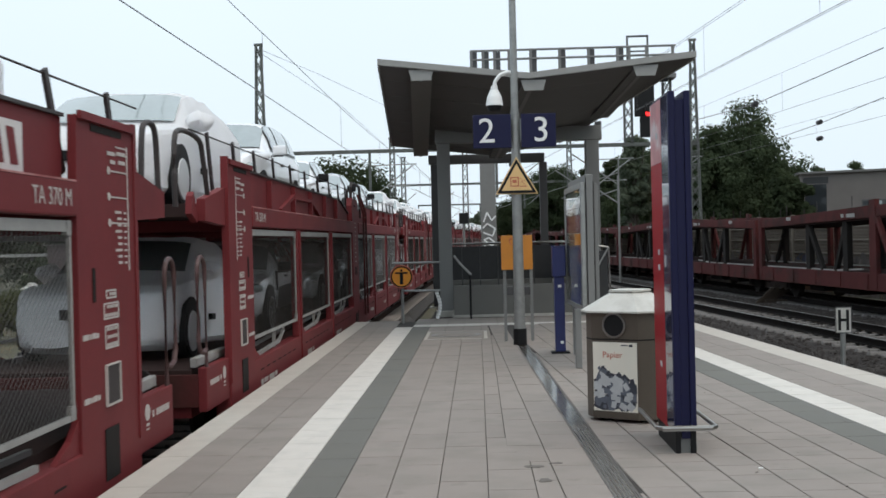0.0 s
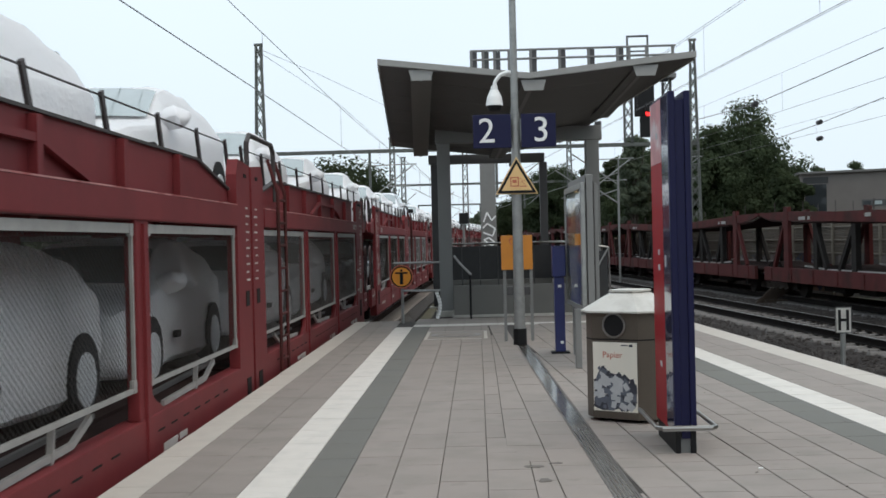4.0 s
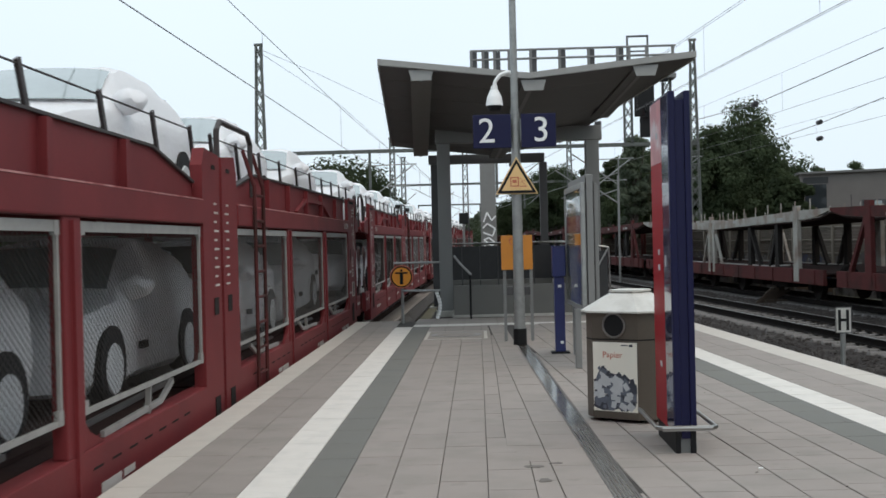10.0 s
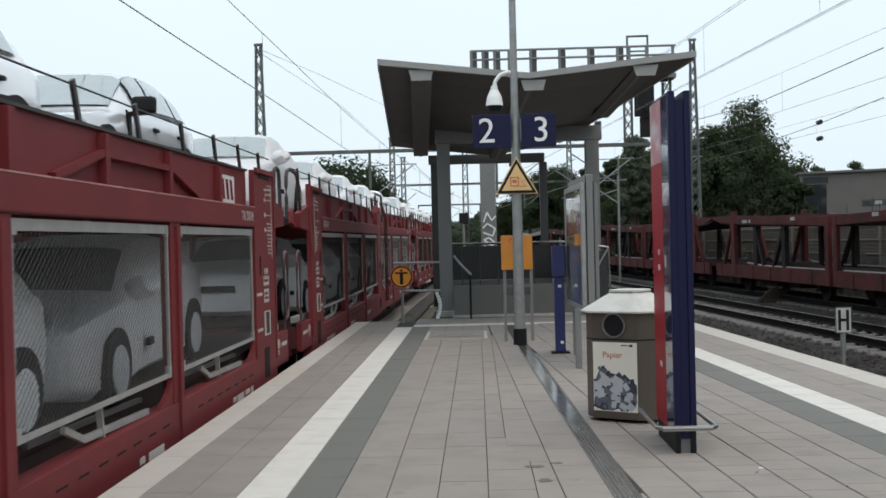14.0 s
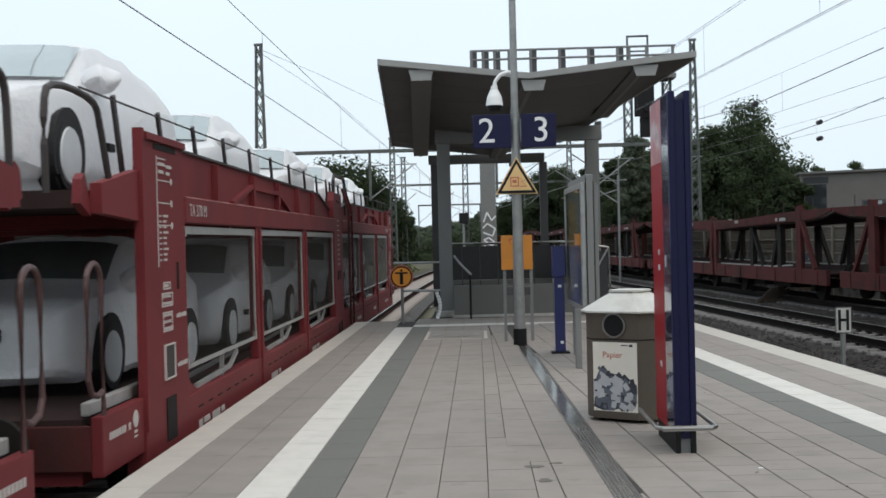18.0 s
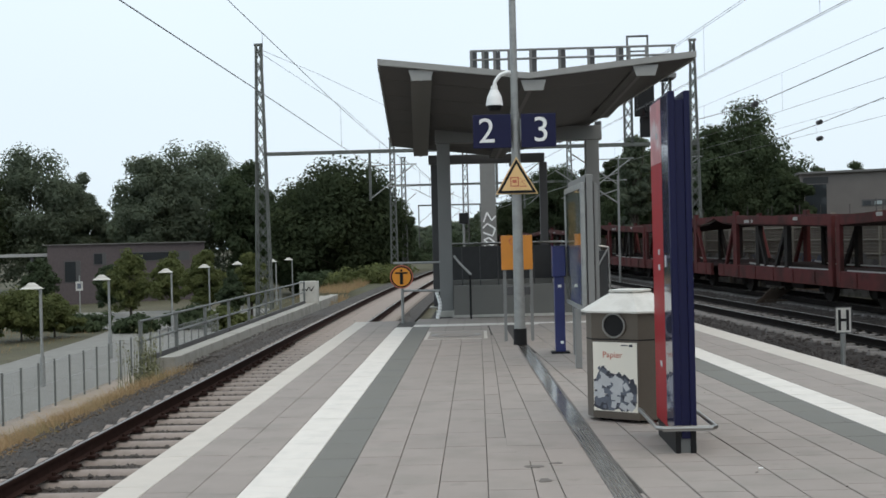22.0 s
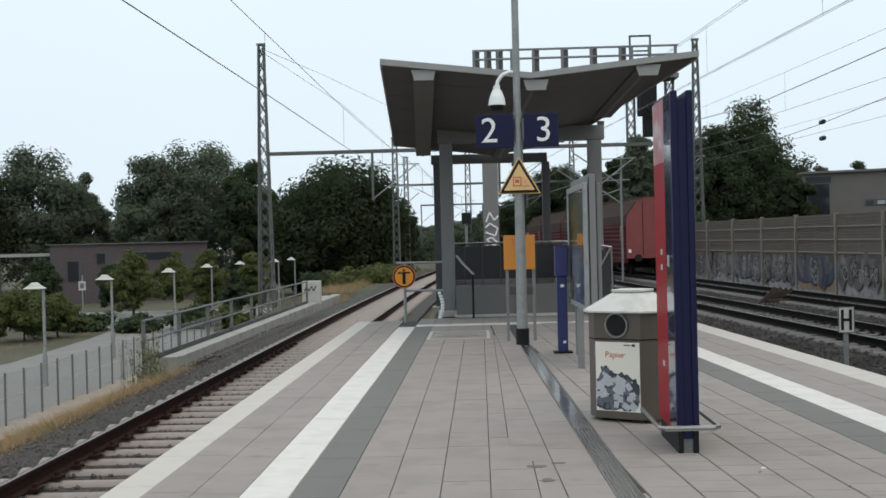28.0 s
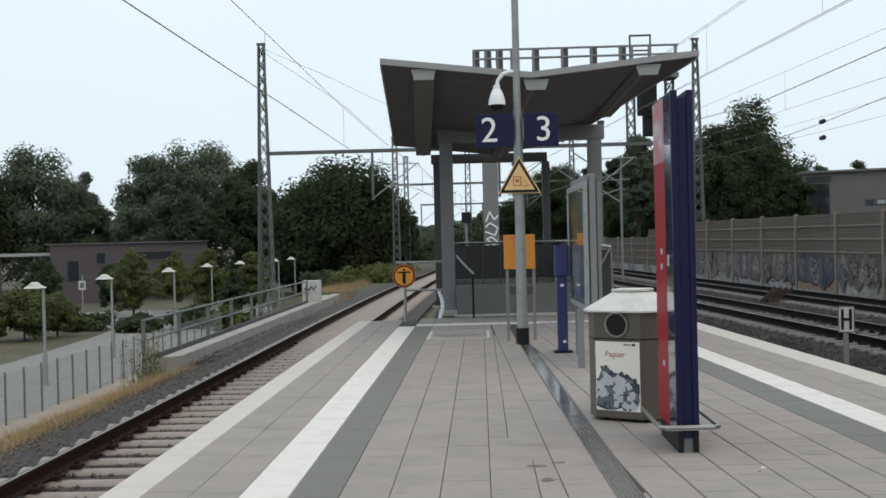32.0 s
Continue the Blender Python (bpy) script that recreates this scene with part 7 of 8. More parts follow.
catenary(lambda y: left_track(y) - 0.0075 * max(0.0, 25 - y), -0.1, 4.42, 5.80, 0.22, 2, PY, 0.009, n=18, hang=(9.7, 21.9, 34.1, 46.3, 56))
catenary(left_track, -0.1, 4.5, 5.95, 0.3, PY, 130, 0.02)
catenary(near_track, 0.0, 4.72, 5.78, 0.1, 2, 62, 0.0055, twin=0.12, n=20)
catenary(right_track, 0.0, 4.82, 6.05, 0.2, 5, PY, 0.0055)
catenary(right_track, 0.0, 4.6, 6.0, 0.5, PY, 130, 0.02)
catenary(far_track, 0.0, 4.95, 5.75, 0.3, 8, PY, 0.0055, twin=0.12)


def insulator(t, p, along):
    bm = bm_new()
    for k in range(5):
        c = Vector(p) + Vector(along) * (0.09 * (k - 2))
        tube(bm, c - Vector(along) * 0.03, c + Vector(along) * 0.03, 0.085 if k in (1, 2, 3) else 0.055, seg=10)
    part("insulator", bm, M_INS, t)


f1 = wire("feeder_wire", [Vector((8.92, 25.0, 5.46)), Vector((8.55, 29.4, 5.36)), Vector((8.2, 33.5, 5.27)), Vector((7.7, 40, 5.5))], 0.012, "thin feeder wire with a dark insulator")
insulator(f1, (8.2, 33.5, 5.27), Vector((-0.07, 1, -0.02)).normalized())
f2 = wire("feeder_wire", [Vector((12.35, 34.7, 5.5)), Vector((11.9, 40, 5.22)), Vector((11.6, 44, 5.12))], 0.012, "thin feeder wire with dark insulators")
insulator(f2, (11.92, 39.7, 5.28), Vector((-0.07, 1, -0.02)).normalized())
insulator(f2, (11.92, 39.7, 4.72), Vector((-0.07, 1, -0.02)).normalized())
wire("feeder_wire", [Vector((-12.2, PY, 12.75)), Vector((-10.75, 80, 13.4)), Vector((-7.8, 100, 13.5)), Vector((-3.5, 140, 14.0))], 0.013, "slack feeder wire from the mast")
wire("feeder_wire", [Vector((-12.2, PY, 12.55)), Vector((-9.95, 85, 11.8)), Vector((-8.2, 110, 10.4)), Vector((-6.0, 150, 9.5))], 0.013, "slack feeder wire from the mast")

# line further off
mast(-6.3, 86, -1.2, 9.3, 0.5, 0.3, "slim lattice mast beside the line", M_LATT, 16, 0.07)
mast(-6.5, 102, -1.2, 9.0, 0.45, 0.3, "slim lattice mast beside the line", M_LATT, 14, 0.07)
mast(-0.9, 96, -1.2, 9.5, 0.5, 0.35, "slim lattice mast beside the line", M_LATTB, 14, 0.07)
mast(9.2, 112, -1.2, 11.5, 0.6, 0.35, "slim lattice mast among trees", M_LATT, 14, 0.08)
for gy, gz in ((118.0, 7.25), (165.0, 6.6)):
    g2 = thing("overhead_gantry", Matrix.Identity(4), "far cross beam of the overhead line", "gantry")
    part("beam", box(bm_new(), -8.5, 13, gy - 0.1, gy + 0.1, gz, gz + 0.22), M_LATT, g2)
    for x in (-8.4, -4.5, 0.5, 5.0, 9.0, 12.9):
        part("drop_post", box(bm_new(), x - 0.08, x + 0.08, gy - 0.08, gy + 0.08, -1.2 if abs(x) > 8 and x != 9.0 else gz - 2.6, gz), M_LATT, g2)
        bm = bm_new()
        tube(bm, (x, gy, gz - 2.5), (x + 2.2, gy, gz - 0.7), 0.04, seg=5)
        part("registration_arm", bm, M_ZINC, g2)
for i, (sx, sy, sz) in enumerate(((7.2, 58.0, 3.4), (8.0, 64.0, 4.6), (7.6, 72.0, 4.2))):
    ra = thing("registration_arm", Matrix.Identity(4), "pale steel registration arm of the overhead line", "overhead arm", "registration arms")
    bm = bm_new()
    tube(bm, (sx, sy, sz - 0.2), (sx - 2.6, sy, sz + 1.6), 0.04, seg=6)
    tube(bm, (sx, sy, sz + 0.5), (sx - 2.2, sy, sz - 0.2), 0.03, seg=6)
    tube(bm, (sx, sy, -1.2), (sx, sy, sz + 1.2), 0.035, seg=8)
    part("arm", bm, M_STEELG, ra)
sg = thing("track_signal", pose(-0.72, 62.0, -1.2), "small black track signal on a thin post", "signal")
part("post", tube(bm_new(), (0, 0, 0), (0, 0, 3.6), 0.07, seg=8), M_STEELG, sg)
part("head", box(bm_new(), -0.25, 0.25, -0.15, 0.15, 3.6, 4.2, 0.03), M_BLACK, sg)

# signal bridge with a walkway behind the shelter
sb = thing("signal_gantry", Matrix.Identity(4), "grey signal gantry walkway with a signal head", "signal gantry")
SY = 40.0
part("walkway", box(bm_new(), -0.1, 7.0, SY - 0.5, SY + 0.5, 6.95, 7.1), M_STEELG, sb)
for i, x in enumerate((-0.06, 0.35, 0.75, 1.25, 2.0, 3.0, 4.0, 5.0, 5.4, 6.0, 6.9)):
    part("rail_post", box(bm_new(), x - 0.05, x + 0.05, SY - 0.5, SY - 0.44, 7.1, 8.05), M_STEELG, sb)
for z in (8.06, 7.75):
    part("rail", tube(bm_new(), (-0.1, SY - 0.47, z), (7.0, SY - 0.47, z), 0.04, seg=6), M_STEELG, sb)
for xa, xb in ((-0.02, 0.31), (0.39, 0.71), (0.79, 1.21), (1.29, 1.5), (2.05, 2.3), (3.05, 3.28), (4.05, 4.28), (5.05, 5.3)):
    part("infill_plate", box(bm_new(), xa, min(xb, xa + 0.16), SY - 0.46, SY - 0.44, 7.12, 8.02), M_STEELD, sb, "dark upright plate")
bm = bm_new()
for x in (5.35, 6.05):
    bar(bm, (x, SY - 0.4, 7.1), (x, SY - 0.4, 8.45), 0.06)
bar(bm, (5.35, SY - 0.4, 8.42), (6.05, SY - 0.4, 8.42), 0.06)
bar(bm, (5.35, SY - 0.4, 7.9), (6.05, SY - 0.4, 7.9), 0.05)
part("cage", bm, M_STEELD, sb)
bm = bm_new()
lattice(bm, 5.38, SY, 4.75, 6.95, 0.26, 0.26, 0.045, 0.025, 5)
part("hanger", bm, M_LATT, sb)
part("leg", lattice(bm_new(), 6.74, SY, -1.1, 6.95, 0.26, 0.26, 0.045, 0.025, 16), M_LATT, sb)
bm = bm_new()
box(bm, 5.53, 6.2, SY - 0.72, SY - 0.5, 5.62, 6.75, 0.03)
part("signal_screen", bm, M_BLACK, sb, "black signal screen")
bm = bm_new()
box(bm, 5.7, 6.1, SY - 0.74, SY - 0.52, 4.9, 5.615, 0.03)
part("signal_screen", bm, M_BLACK, sb)
part("relay_box", box(bm_new(), 6.15, 6.68, SY - 0.7, SY - 0.51, 6.8, 7.35, 0.02), M_BLACK, sb)


lens_m = bpy.data.materials.new("red_signal_glow")
lens_m.use_nodes = True
lens_b = lens_m.node_tree.nodes["Principled BSDF"]
lens_b.inputs["Base Color"].default_value = (0.5, 0.01, 0.01, 1)
lens_b.inputs["Emission Color"].default_value = (1, 0.03, 0.03, 1)
lens_b.inputs["Emission Strength"].default_value = 2.5
part("signal_lamp", tube(bm_new(), (5.98, SY - 0.79, 5.72), (5.98, SY - 0.725, 5.72), 0.10, seg=16), lens_m, sb, "red signal lamp")
bm = bm_new()
tube(bm, (5.98, SY - 0.95, 5.86), (5.98, SY - 0.72, 5.86), 0.13, seg=12)
part("lamp_hood", bm, M_BLACK, sb)
# added plate: slides over the glowing lens to make the signal go out
LAMP_MASK = part("lamp_shutter", box(bm_new(), -0.16, 0.16, -0.02, 0.02, -0.16, 0.16, 0.02), M_BLACK, sb, "added dark plate that hides the lamp once it is out")


# rusty planks left between the eastern tracks
pk = thing("plank_pile", pose(10.55, 41.0, -1.0, 0, 0, 8), "small leaning pile of rust-brown planks between the tracks", "planks")
for k in range(4):
    bm = box(bm_new(), -0.06, 0.06, -0.03, 0.03, -0.42, 0.42, 0.008)
    bm.transform(pose(-0.32 + 0.2 * k, 0.03 * k, 0.25, 0, 48 + 4 * k, 0))
    part("plank", bm, M_RUSTW, pk)
part("block", box(bm_new(), -0.35, 0.45, -0.14, -0.04, 0.0, 0.12, 0.01), M_RUSTW, pk)


# ---- left side: retaining edge, handrail, fence, road, lamps ----
ed = thing("retaining_edge", Matrix.Identity(4), "pale concrete retaining edge beside the line", "retaining wall", kind="structure")
part("kerb_wall", box(bm_new(), -7.62, -7.20, 26.75, 58, -3.2, -1.10, 0.02), M_WALLP, ed)
part("end_block", box(bm_new(), -7.45, -7.17, 26.45, 26.74, -2.3, -1.07, 0.02), M_WALLP, ed)
part("step", box(bm_new(), -8.15, -7.63, 26.5, 27.3, -2.6, -1.42, 0.02), M_WALLP, ed)
part("step", box(bm_new(), -8.05, -7.63, 26.0, 26.48, -2.6, -1.66, 0.02), M_WALLP, ed)
part("ledge", box(bm_new(), -8.1, -7.63, 27.31, 58, -3.1, -1.16, 0.02), M_WALLP, ed)
hr = thing("handrail_fence", Matrix.Identity(4), "grey steel handrail fence on the retaining edge", "fence")
for k in range(9):
    y = 25.6 + 3.05 * k
    part("post", box(bm_new(), -7.74, -7.66, y - 0.04, y + 0.04, -1.5, -0.17), M_RAILING, hr)
for z in (-0.16, -0.62):
    part("rail", tube(bm_new(), (-7.7, 25.5, z), (-7.7, 50.1, z), 0.03, seg=8), M_RAILING, hr)
part("toe_board", box(bm_new(), -7.72, -7.68, 25.5, 50.1, -1.13, -1.0), M_STEELD, hr)
cb = thing("cable_cabinet", pose(-7.55, 50.5, -1.2), "pale cable cabinet with a scribbled tag", "cabinet")
part("body", box(bm_new(), -0.4, 0.4, -0.25, 0.25, 0, 1.05, 0.02), M_CONC, cb)
bm = bm_new()
pipe(bm, [(-0.28, -0.26, 0.62), (-0.2, -0.26, 0.8), (-0.08, -0.26, 0.62), (0.02, -0.26, 0.8), (0.12, -0.26, 0.62), (0.25, -0.26, 0.82)], 0.02, seg=4)
part("tag", bm, M_BLACK, cb)
road = [(-12.5, 10), (-12.5, 60), (-13.5, 80), (-24, 80), (-70, 76), (-70, 70), (-24, 68), (-20.3, 62), (-19.6, 56), (-18.9, 45), (-19.5, 36), (-24, 30), (-40, 28), (-40, 10)]
bm = bm_new()
prism(bm, road, -3.2, -2.97, "z")
solid("road", bm, M_ASPH, "pale grey access road below the line", kind="structure")
bm = bm_new()
rows = []
for i in range(14):
    y = 6 + 1.6 * i
    rows.append([bm.verts.new((x, y, ground_z(x, y) + 0.09 + 0.03 * noise.noise((x, y, 3)))) for x in (-6.4, -7.2, -8.1, -9.3, -10.9, -12.6)])
for a, b in zip(rows[:-1], rows[1:]):
    for i in range(5):
        bm.faces.new((a[i], b[i], b[i + 1], a[i + 1]))
bmesh.ops.recalc_face_normals(bm, faces=bm.faces)
solid("bank", bm, M_EARTH, "dry sandy bank with straw grass", kind="structure", smooth=True)
solid("verge", box(bm_new(), -12.45, -7.85, 26.7, 58, -3.1, -2.955), M_EARTH, "bare sandy verge below the retaining edge", kind="structure")
fe = thing("wire_fence", Matrix.Identity(4), "thin-posted wire mesh fence below the bank", "fence")
for k in range(24):
    part("post", tube(bm_new(), (-12.2, 25.0 + 1.2 * k, -3.05), (-12.2, 25.0 + 1.2 * k, -1.6), 0.028, seg=6), M_RAILING, fe)
for z in (-1.65, -2.25, -2.85):
    part("wire", tube(bm_new(), (-12.2, 25, z), (-12.2, 53, z), 0.006, seg=4), M_ZINC, fe)
bm = bm_new()
for k in range(280):
    bar(bm, (-12.2, 25 + 0.1 * k, -2.97), (-12.2, 25 + 0.1 * k, -1.66), 0.006)
tagged(part("mesh_wire", bm, M_ZINC, fe), kind="stuff")


def street_lamp(x, y, h=3.55):
    p = thing("street_lamp", pose(x, y, -2.97), "grey path lamp with a flat bell-shaped hood", "street lamp", "path lamps")
    bm = bm_new()
    tube(bm, (0, 0, 0), (0, 0, 1.0), 0.085, seg=12)
    tube(bm, (0, 0, 1.0), (0, 0, h - 0.12), 0.05, seg=12)
    part("pole", bm, M_ZINC, p, "", True)
    bm = bm_new()
    tube(bm, (-0.28, 0, h - 0.10), (-0.28, 0, h), 0.38, 0.2, seg=20)
    tube(bm, (-0.28, 0, h), (-0.28, 0, h + 0.10), 0.22, 0.10, seg=20)
    tube(bm, (0.03, 0, h - 0.12), (-0.3, 0, h - 0.1), 0.03, seg=8)
    part("hood", bm, M_CONC, p, "pale lamp hood", True)
    return p


first = street_lamp(-14.42, 37.0, 3.32)
for x, y in ((-15.1, 46), (-15.5, 57), (-16.2, 68), (-15.9, 76), (-15.0, 84), (-15.1, 92)):
    copy_thing(first, pose(x, y, -2.97))


sp = thing("road_sign", pose(-24.1, 68.0, -2.97), "small white sign on a thin post by the path", "road sign")
part("post", tube(bm_new(), (0, 0, 0), (0, 0, 2.9), 0.04, seg=8), M_ZINC, sp)
part("board", box(bm_new(), -0.22, 0.22, -0.07, -0.045, 2.0, 2.55, 0.01), M_BOARD, sp)
part("symbol", box(bm_new(), -0.12, 0.12, -0.075, -0.071, 2.12, 2.43), M_INKM, sp)


# ---- buildings ----
def low_building():
    b = thing("brick_building", Matrix.Identity(4), "low flat-roofed dark brick building behind small trees", "building")
    y0 = 92.0
    bm = bm_new()
    prism(bm, [(-35.2, y0), (-23.7, y0 + 6), (-28.0, y0 + 22), (-36.2, y0 + 18)], -3.1, 1.9, "z")
    part("wall", bm, M_BRICK, b, "dark clinker brick walls")
    bm = bm_new()
    prism(bm, [(-35.5, y0 - 0.3), (-23.5, y0 + 5.8), (-27.9, y0 + 22.3), (-36.5, y0 + 18.3)], 1.905, 1.98, "z")
    part("roof", bm, M_ROOFB, b, "flat roof with a thin grey edge")
    for i, (f0, f1, z0, z1) in enumerate(((0.1, 0.2, -1.2, 0.6), (0.28, 0.36, 0.2, 1.2), (0.45, 0.9, 0.4, 1.2), (0.3, 0.38, -3.0, -0.8))):
        a = Vector((-35.2 + 11.5 * f0, y0 + 6 * f0 - 0.03, 0))
        c = Vector((-35.2 + 11.5 * f1, y0 + 6 * f1 - 0.03, 0))
        bm = bm_new()
        prism(bm, [(a.x, a.y), (c.x, c.y), (c.x, c.y + 0.08), (a.x, a.y + 0.08)], z0, z1, "z")
        w = part("window", bm, M_STEELD, b)
        bm = bm_new()
        prism(bm, [(a.x + 0.08, a.y - 0.005), (c.x - 0.08, c.y - 0.005), (c.x - 0.08, c.y - 0.02), (a.x + 0.08, a.y - 0.02)], z0 + 0.08, z1 - 0.08, "z")
        part("pane", bm, M_PANE, w)
    part("canopy", box(bm_new(), -46, -35.6, y0 + 1, y0 + 4, 1.0, 1.25), M_ROOFE, b)
    for x in (-44, -40, -37):
        part("canopy_post", box(bm_new(), x - 0.1, x + 0.1, y0 + 1.2, y0 + 1.4, -3.0, 1.0), M_STEELD, b)


low_building()


def grey_building():
    b = thing("grey_building", Matrix.Identity(4), "grey-brown flat-roofed building behind the noise barrier", "building")
    y0 = 72.0
    pts = [(20.4, y0), (40, y0 - 9), (40, y0 + 10), (22, y0 + 12)]
    bm = bm_new()
    prism(bm, pts, -1.3, 5.12, "z")
    part("wall", bm, M_RENDER, b, "smooth grey-brown facade")
    bm = bm_new()
    prism(bm, [(20.2, y0 - 0.2), (40.2, y0 - 9.2), (40.2, y0 + 10.2), (21.8, y0 + 12.2)], 5.125, 5.25, "z")
    part("roof", bm, M_ROOFB, b)

    def on(f, off):
        return Vector((20.4 + 19.6 * f, y0 - 9 * f - off, 0))
    for f0, f1, z0, z1, m in ((0.005, 0.075, 4.5, 4.9, M_DARKP), (0.01, 0.07, 1.5, 4.45, M_PANE), (0.165, 0.29, 3.0, 3.4, M_STEELD)):
        a, c = on(f0, 0.02), on(f1, 0.02)
        bm = bm_new()
        prism(bm, [(a.x, a.y), (c.x, c.y), (c.x, c.y + 0.1), (a.x, a.y + 0.1)], z0, z1, "z")
        w = part("window", bm, m, b)
        if m is M_STEELD:
            for q in range(4):
                a2, c2 = on(f0 + 0.03 * q + 0.004, 0.05), on(f0 + 0.03 * q + 0.024, 0.05)
                bm = bm_new()
                prism(bm, [(a2.x, a2.y), (c2.x, c2.y), (c2.x, c2.y + 0.02), (a2.x, a2.y + 0.02)], z0 + 0.08, z1 - 0.08, "z")
                part("pane", bm, M_SKYGLASS if q % 2 else M_PANE, w)


grey_building()


# ---- noise barrier ----
def build_barrier():
    b = thing("noise_barrier", Matrix.Identity(4), "slatted timber noise barrier on a low concrete base, sprayed over", "noise barrier", kind="structure")

    def at(y):
        return 14.9 - 0.12 * (y - 41.7)
    y = 18.0
    ang = math.degrees(math.atan(0.12))
    L = 4.05
    rng = random.Random(4)
    mes = {}

    def plank(h, m, nm, slats=1):
        if (nm, round(h, 3)) not in mes:
            bm = bm_new()
            for q in range(slats):
                box(bm, -0.05, 0.05, 0.06, L - 0.06, h * q / slats + (0.006 if q else 0), h * (q + 1) / slats - (0.006 if slats > 1 else 0), 0.01)
            mes[nm, round(h, 3)] = mesh_of(nm, bm, m)
        return mes[nm, round(h, 3)]
    while y < 92:
        top = 2.22 if y < 66 else (1.9 if y < 74 else 1.4)
        m = pose(at(y), y, -1.06, 0, 0, ang)
        bay = share("base_panel", plank(0.62, M_NOISEC, "base_panel"), b, m)
        n = 5 if y < 74 else 4
        hh = (top + 1.06 - 0.64) / n
        for k in range(n):
            share("timber_panel", plank(hh - 0.03, M_NOISE, "timber_panel", 4), b, m @ pose(0, 0, 0.64 + hh * k))
            if k:
                share("rail", plank(0.045, M_NOISEP, "rail"), b, m @ pose(-0.05, 0, 0.62 + hh * k))
        bm = bm_new()
        box(bm, -0.13, 0.03, -0.06, 0.06, 0.0, top + 1.06 + 0.04)
        part("post", bm, M_NOISEP, b, at=m)
        if 24 < y < 70:                         # overlapping layers of spray paint
            ground, tone = rng.choice(((M_SPRAYG, M_SPRAYP), (M_SPRAYP, M_SPRAYG), (M_SPRAYG, M_SPRAY), (M_SPRAYG, M_SPRAYP)))
            if 44 < y < 48.2:
                ground, tone = M_SPRAYB, M_SPRAYG
                part("tag", box(bm_new(), -0.060, -0.0545, 0.2, L - 0.2, 0.10, 0.78), M_SPRAYO, bay, "tan sprayed field")
            bm = bm_new()
            for q in range(5):
                sprayed(bm, rng, 0.55 + 0.74 * q, rng.uniform(0.85, 1.05), 1.15, rng.uniform(0.9, 1.3), -0.108 - 0.0002 * q, "fill")
            tagged(part("tag", bm, ground, bay, "sprayed ground colour"), kind="stuff")
            bm = bm_new()
            for q in range(4):
                sprayed(bm, rng, 0.7 + 0.88 * q, rng.uniform(0.8, 1.25), rng.uniform(0.45, 0.8), rng.uniform(0.5, 1.0), -0.112, "fill")
            tagged(part("tag", bm, tone, bay, "sprayed letters"), kind="stuff")
            bm = bm_new()
            for q in range(9):
                sprayed(bm, rng, rng.uniform(0.4, L - 0.4), rng.uniform(0.6, 1.4), rng.uniform(0.2, 0.7), rng.uniform(0.3, 0.9), -0.116, "line")
            tagged(part("tag", bm, M_BLACK if rng.random() < 0.7 else M_SPRAYB, bay, "dark outlines of spray paint"), kind="stuff")
            bm = bm_new()
            for q in range(3):
                sprayed(bm, rng, rng.uniform(0.5, L - 0.5), rng.uniform(0.5, 1.3), rng.uniform(0.3, 0.7), rng.uniform(0.3, 0.7), -0.1175, "line")
            tagged(part("tag", bm, M_SPRAY, bay, "pale sprayed scrawl"), kind="stuff")
        y += L * math.cos(radians(ang))


build_barrier()


